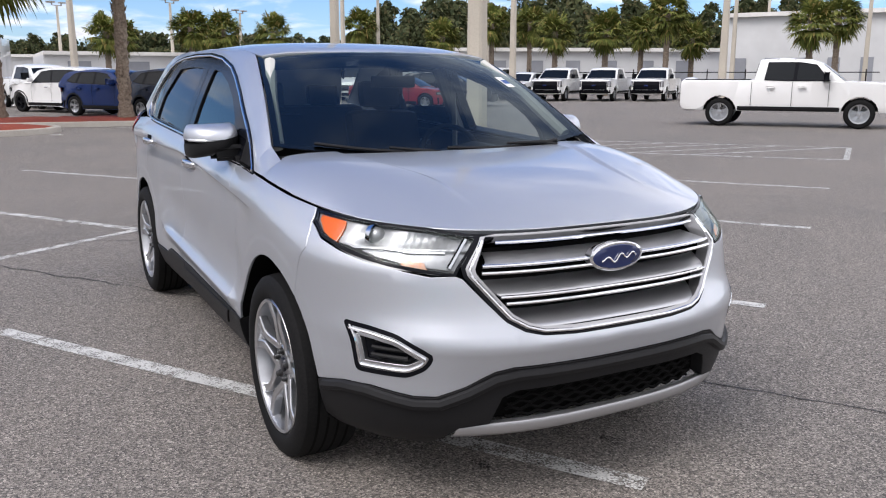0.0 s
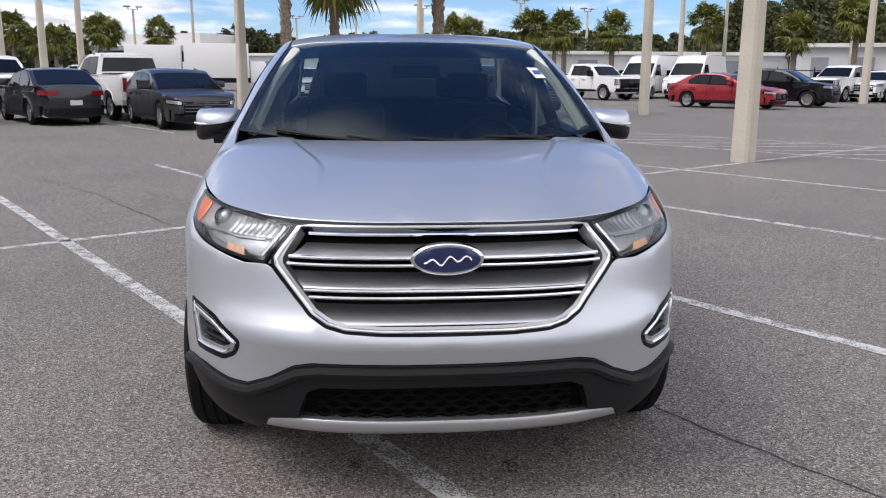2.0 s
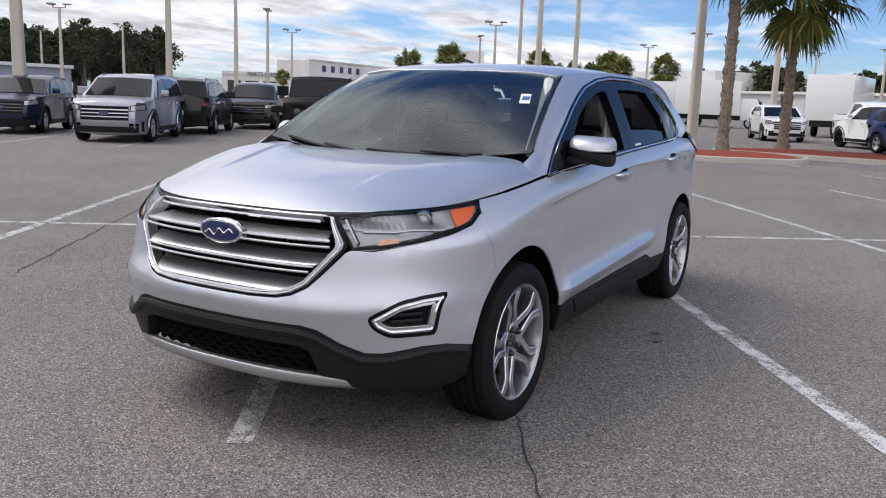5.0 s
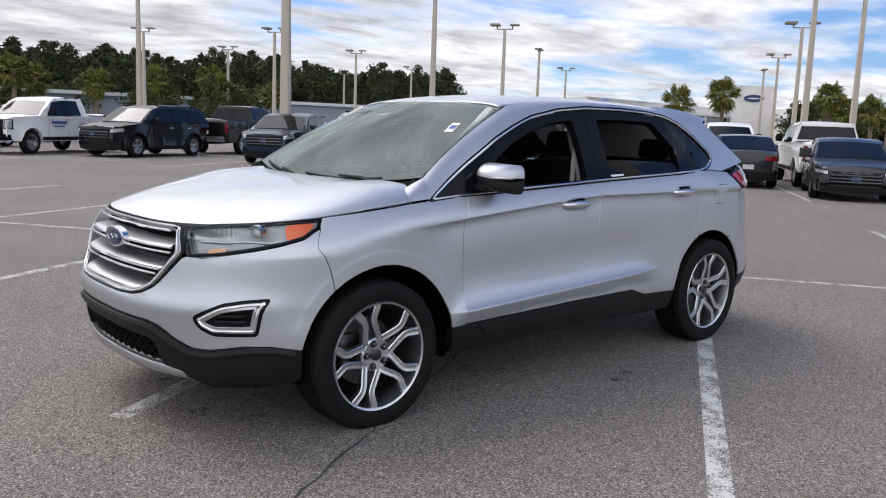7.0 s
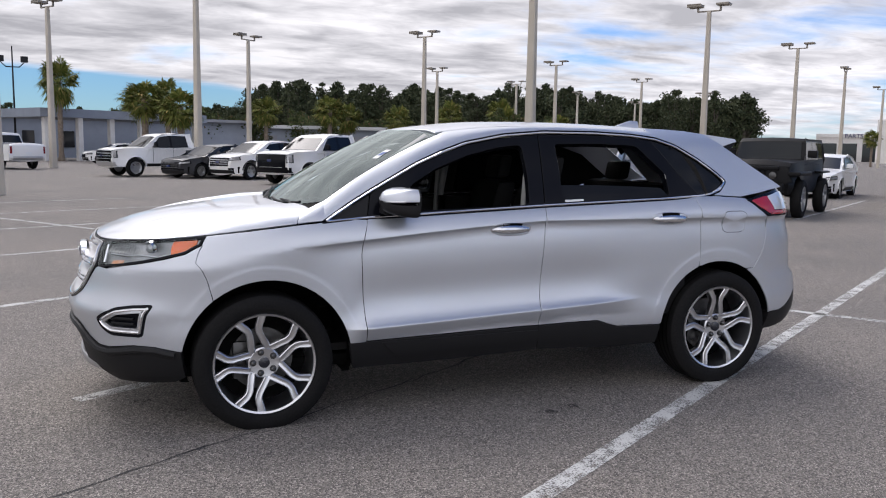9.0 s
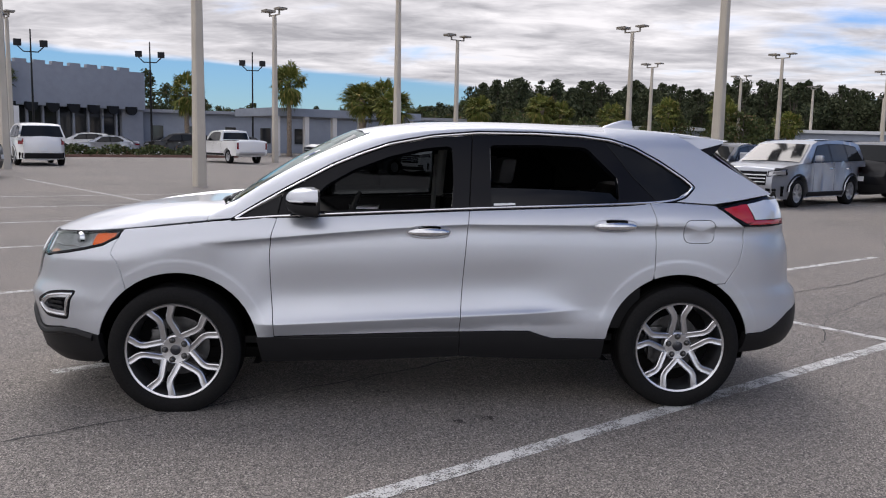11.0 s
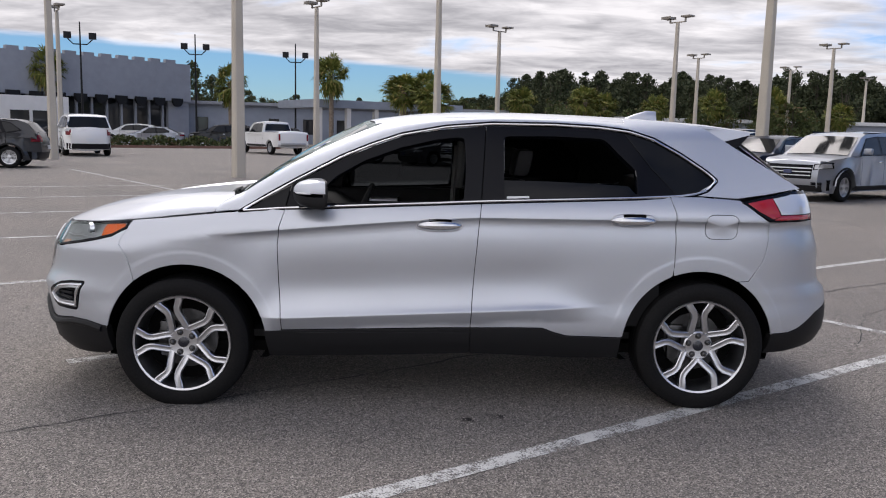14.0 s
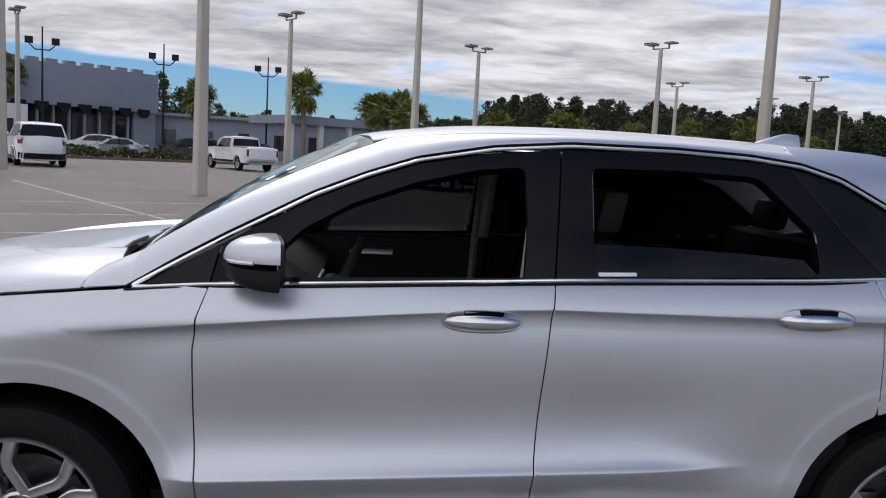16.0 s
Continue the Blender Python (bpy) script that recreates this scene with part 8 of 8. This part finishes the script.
for k in range(11):
    t = 0.08 + 0.085 * k
    c = Vector(along(A3, B3, t))
    dirn = (Vector(B3) - Vector(A3)).normalized()
    front = Vector((-dirn.y, dirn.x))
    front = front if front.dot(c) < 0 else -front
    bm = bmesh.new()
    rim = [(0.55 * math.cos(q), 0.55 * math.sin(q)) for q in [math.pi * (1 + j / 10) for j in range(11)]] + [(0.55, 0.25), (-0.55, 0.25)]
    two = [[bm.verts.new((*(c + dirn * a + front * o), 4.0 + z)) for a, z in rim] for o in (0.8, 1.1)]
    bm.faces.new(two[0])
    bm.faces.new(two[1])
    for j in range(len(rim)):
        bm.faces.new((two[0][j], two[0][(j + 1) % len(rim)], two[1][(j + 1) % len(rim)], two[1][j]))
    part("awning", bm, M["plastic"], show, smooth=False)
annexe = thing("annexe", "small white annexe with a dark window", "building")
A7, B7 = at_bearing(E12, -62.5, 70), at_bearing(E12, -68.2, 72)
block(annexe, "wall", A7, B7, 5, 0, 3.6, M["stucco"])
block(annexe, "window", along(A7, B7, 0.42), along(A7, B7, 0.86), 0.3, 0.6, 2.5, M["dark_glass"], 0.1)
block(annexe, "window_post", along(A7, B7, 0.60), along(A7, B7, 0.63), 0.2, 0.6, 2.5, M["stucco"], 0.16)
shed = thing("long_shed", "long low blue-grey shed with a flat roof", "building")
A4, B4 = at_bearing(E12, -74.5, 90), at_bearing(E12, -96.5, 96)
block(shed, "wall", A4, B4, 25, 0, 3.9, M["blue_wall"])
block(shed, "roof_edge", A4, B4, 25, 3.9, 4.2, M["grey_wall"], 0.8)
for k in range(5):
    block(shed, "window", along(A4, B4, 0.06 + 0.1 * k), along(A4, B4, 0.09 + 0.1 * k), 0.3, 1.0, 2.6, M["dark_glass"], 0.1)
cnp = thing("canopy", "flat canopy on pale square columns", "canopy")
A5, B5 = at_bearing(E12, -83.5, 74), at_bearing(E12, -93.5, 82)
block(cnp, "canopy_roof", A5, B5, 8, 3.5, 4.2, M["blue_wall"])
for k in range(6):
    block(cnp, "column", along(A5, B5, 0.03 + 0.18 * k), along(A5, B5, 0.055 + 0.18 * k), 0.5, 0, 3.5, M["stucco"], -0.3)
shed2 = thing("long_shed", "long grey warehouse behind parked trucks", "building")
A6, B6 = at_bearing(E12, -96.0, 104), at_bearing(E12, -124.0, 120)
block(shed2, "wall", A6, B6, 25, 0, 3.6, M["blue_wall"])
block(shed2, "roof", A6, B6, 25, 3.6, 4.0, M["roof_sheet"], 0.6)
for k in range(10):
    block(shed2, "bay_door", along(A6, B6, 0.04 + 0.095 * k), along(A6, B6, 0.075 + 0.095 * k), 0.3, 0, 2.8, M["grey_wall"], 0.1)
# white warehouses to the north-west
for (b0, d0), (b1, d1), z, lab in (((151.5, 86), (133.0, 92), 3.9, "long white warehouse with a sheet roof"), ((133.0, 80), (119.0, 78), 6.5, "tall white sheet-clad warehouse"), ((176.5, 92), (152.0, 104), 3.5, "low white warehouse behind parked cars"), ((-170.0, 135), (176.5, 120), 3.8, "far white low warehouse")):
    wh = thing("warehouse", lab, "building")
    P0, P1 = at_bearing(E0, b0, d0), at_bearing(E0, b1, d1)
    block(wh, "wall", P0, P1, 18, 0, z, M["roof_sheet"])
    block(wh, "roof", P0, P1, 18, z, z + 0.35, M["stucco"], 0.5)
    for k in range(7):
        block(wh, "bay_door", along(P0, P1, 0.05 + 0.13 * k), along(P0, P1, 0.10 + 0.13 * k), 0.3, 0, min(3, z - 0.6), M["grey_wall"], 0.08)
# blue sun shades
for k, (b, d) in enumerate(((141.4, 92), (139.8, 94), (138.2, 96))):
    x, y = at_bearing(E0, b, d)
    tent = thing("shade_canopy", "blue fabric shade canopy on steel legs", "canopy", pose(x, y, 0, 0, 0, 50), "blue shade canopies")
    bm = bmesh.new()
    q = [bm.verts.new((sx_ * 2.6, sy_ * 2.6, 2.3)) for sx_, sy_ in ((1, 1), (-1, 1), (-1, -1), (1, -1))]
    w = [bm.verts.new((sx_ * 2.6, sy_ * 2.6, 2.05)) for sx_, sy_ in ((1, 1), (-1, 1), (-1, -1), (1, -1))]
    t = bm.verts.new((0, 0, 3.3))
    for i in range(4):
        bm.faces.new((q[i], q[(i + 1) % 4], t))
        bm.faces.new((w[i], w[(i + 1) % 4], q[(i + 1) % 4], q[i]))
    part("cloth", bm, M["canvas"], tent, smooth=False)
    for sx_, sy_ in ((1, 1), (-1, 1), (-1, -1), (1, -1)):
        tube("leg", [(sx_ * 2.5, sy_ * 2.5, 0), (sx_ * 2.5, sy_ * 2.5, 2.1)], 0.04, M["satin"], tent, n=6)
# fence along the white warehouses
fence = thing("fence", "dark steel picket fence along the lot's edge", "fence")
P0, P1 = at_bearing(E0, 152, 62), at_bearing(E0, 124, 60)
L_ = math.hypot(P1[0] - P0[0], P1[1] - P0[1])
for z in (0.3, 1.7):
    tube("rail", [(*P0, z), (*P1, z)], 0.03, M["plastic"], fence, n=4)
for k in range(int(L_ / 2.4) + 1):
    x, y = along(P0, P1, k * 2.4 / L_)
    tube("fence_post", [(x, y, 0), (x, y, 1.9)], 0.05, M["plastic"], fence, n=4)
# hedge with its kerb
hd = thing("hedge", "low clipped hedge along the road", "hedge", kind="stuff")
H0, H1 = at_bearing(E12, -58, 60), at_bearing(E12, -81, 66)
hr = np.random.RandomState(3)
V, Fc = [], []
for k in range(5200):
    t = hr.rand()
    x, y = along(H0, H1, t)
    p = np.array((x, y, 0)) + np.array((hr.normal() * 0.3, hr.normal() * 0.3, 0.15 + 0.75 * hr.rand() ** 0.7 * (0.7 + 0.3 * math.sin(t * 60))))
    a, b2 = hr.normal(size=3), hr.normal(size=3)
    a, b2 = a / np.linalg.norm(a) * 0.12, b2 / np.linalg.norm(b2) * 0.09
    q0 = len(V)
    V += [tuple(p + a), tuple(p + b2), tuple(p - a), tuple(p - b2)]
    Fc.append((q0, q0 + 1, q0 + 2, q0 + 3))
me = bpy.data.meshes.new("leaves")
me.from_pydata(V, [], Fc)
link("leaves", me, M["hedge_leaf"], hd)
kb = thing("road_kerb", "reddish kerb in front of the hedge", "kerb", kind="structure")
block(kb, "kerb", along(H0, H1, 0), along(H0, H1, 1), 0.3, 0, 0.18, material("red_kerb", (0.22, 0.12, 0.09), 0.85, grain=0.3, scale=4), 0.6)
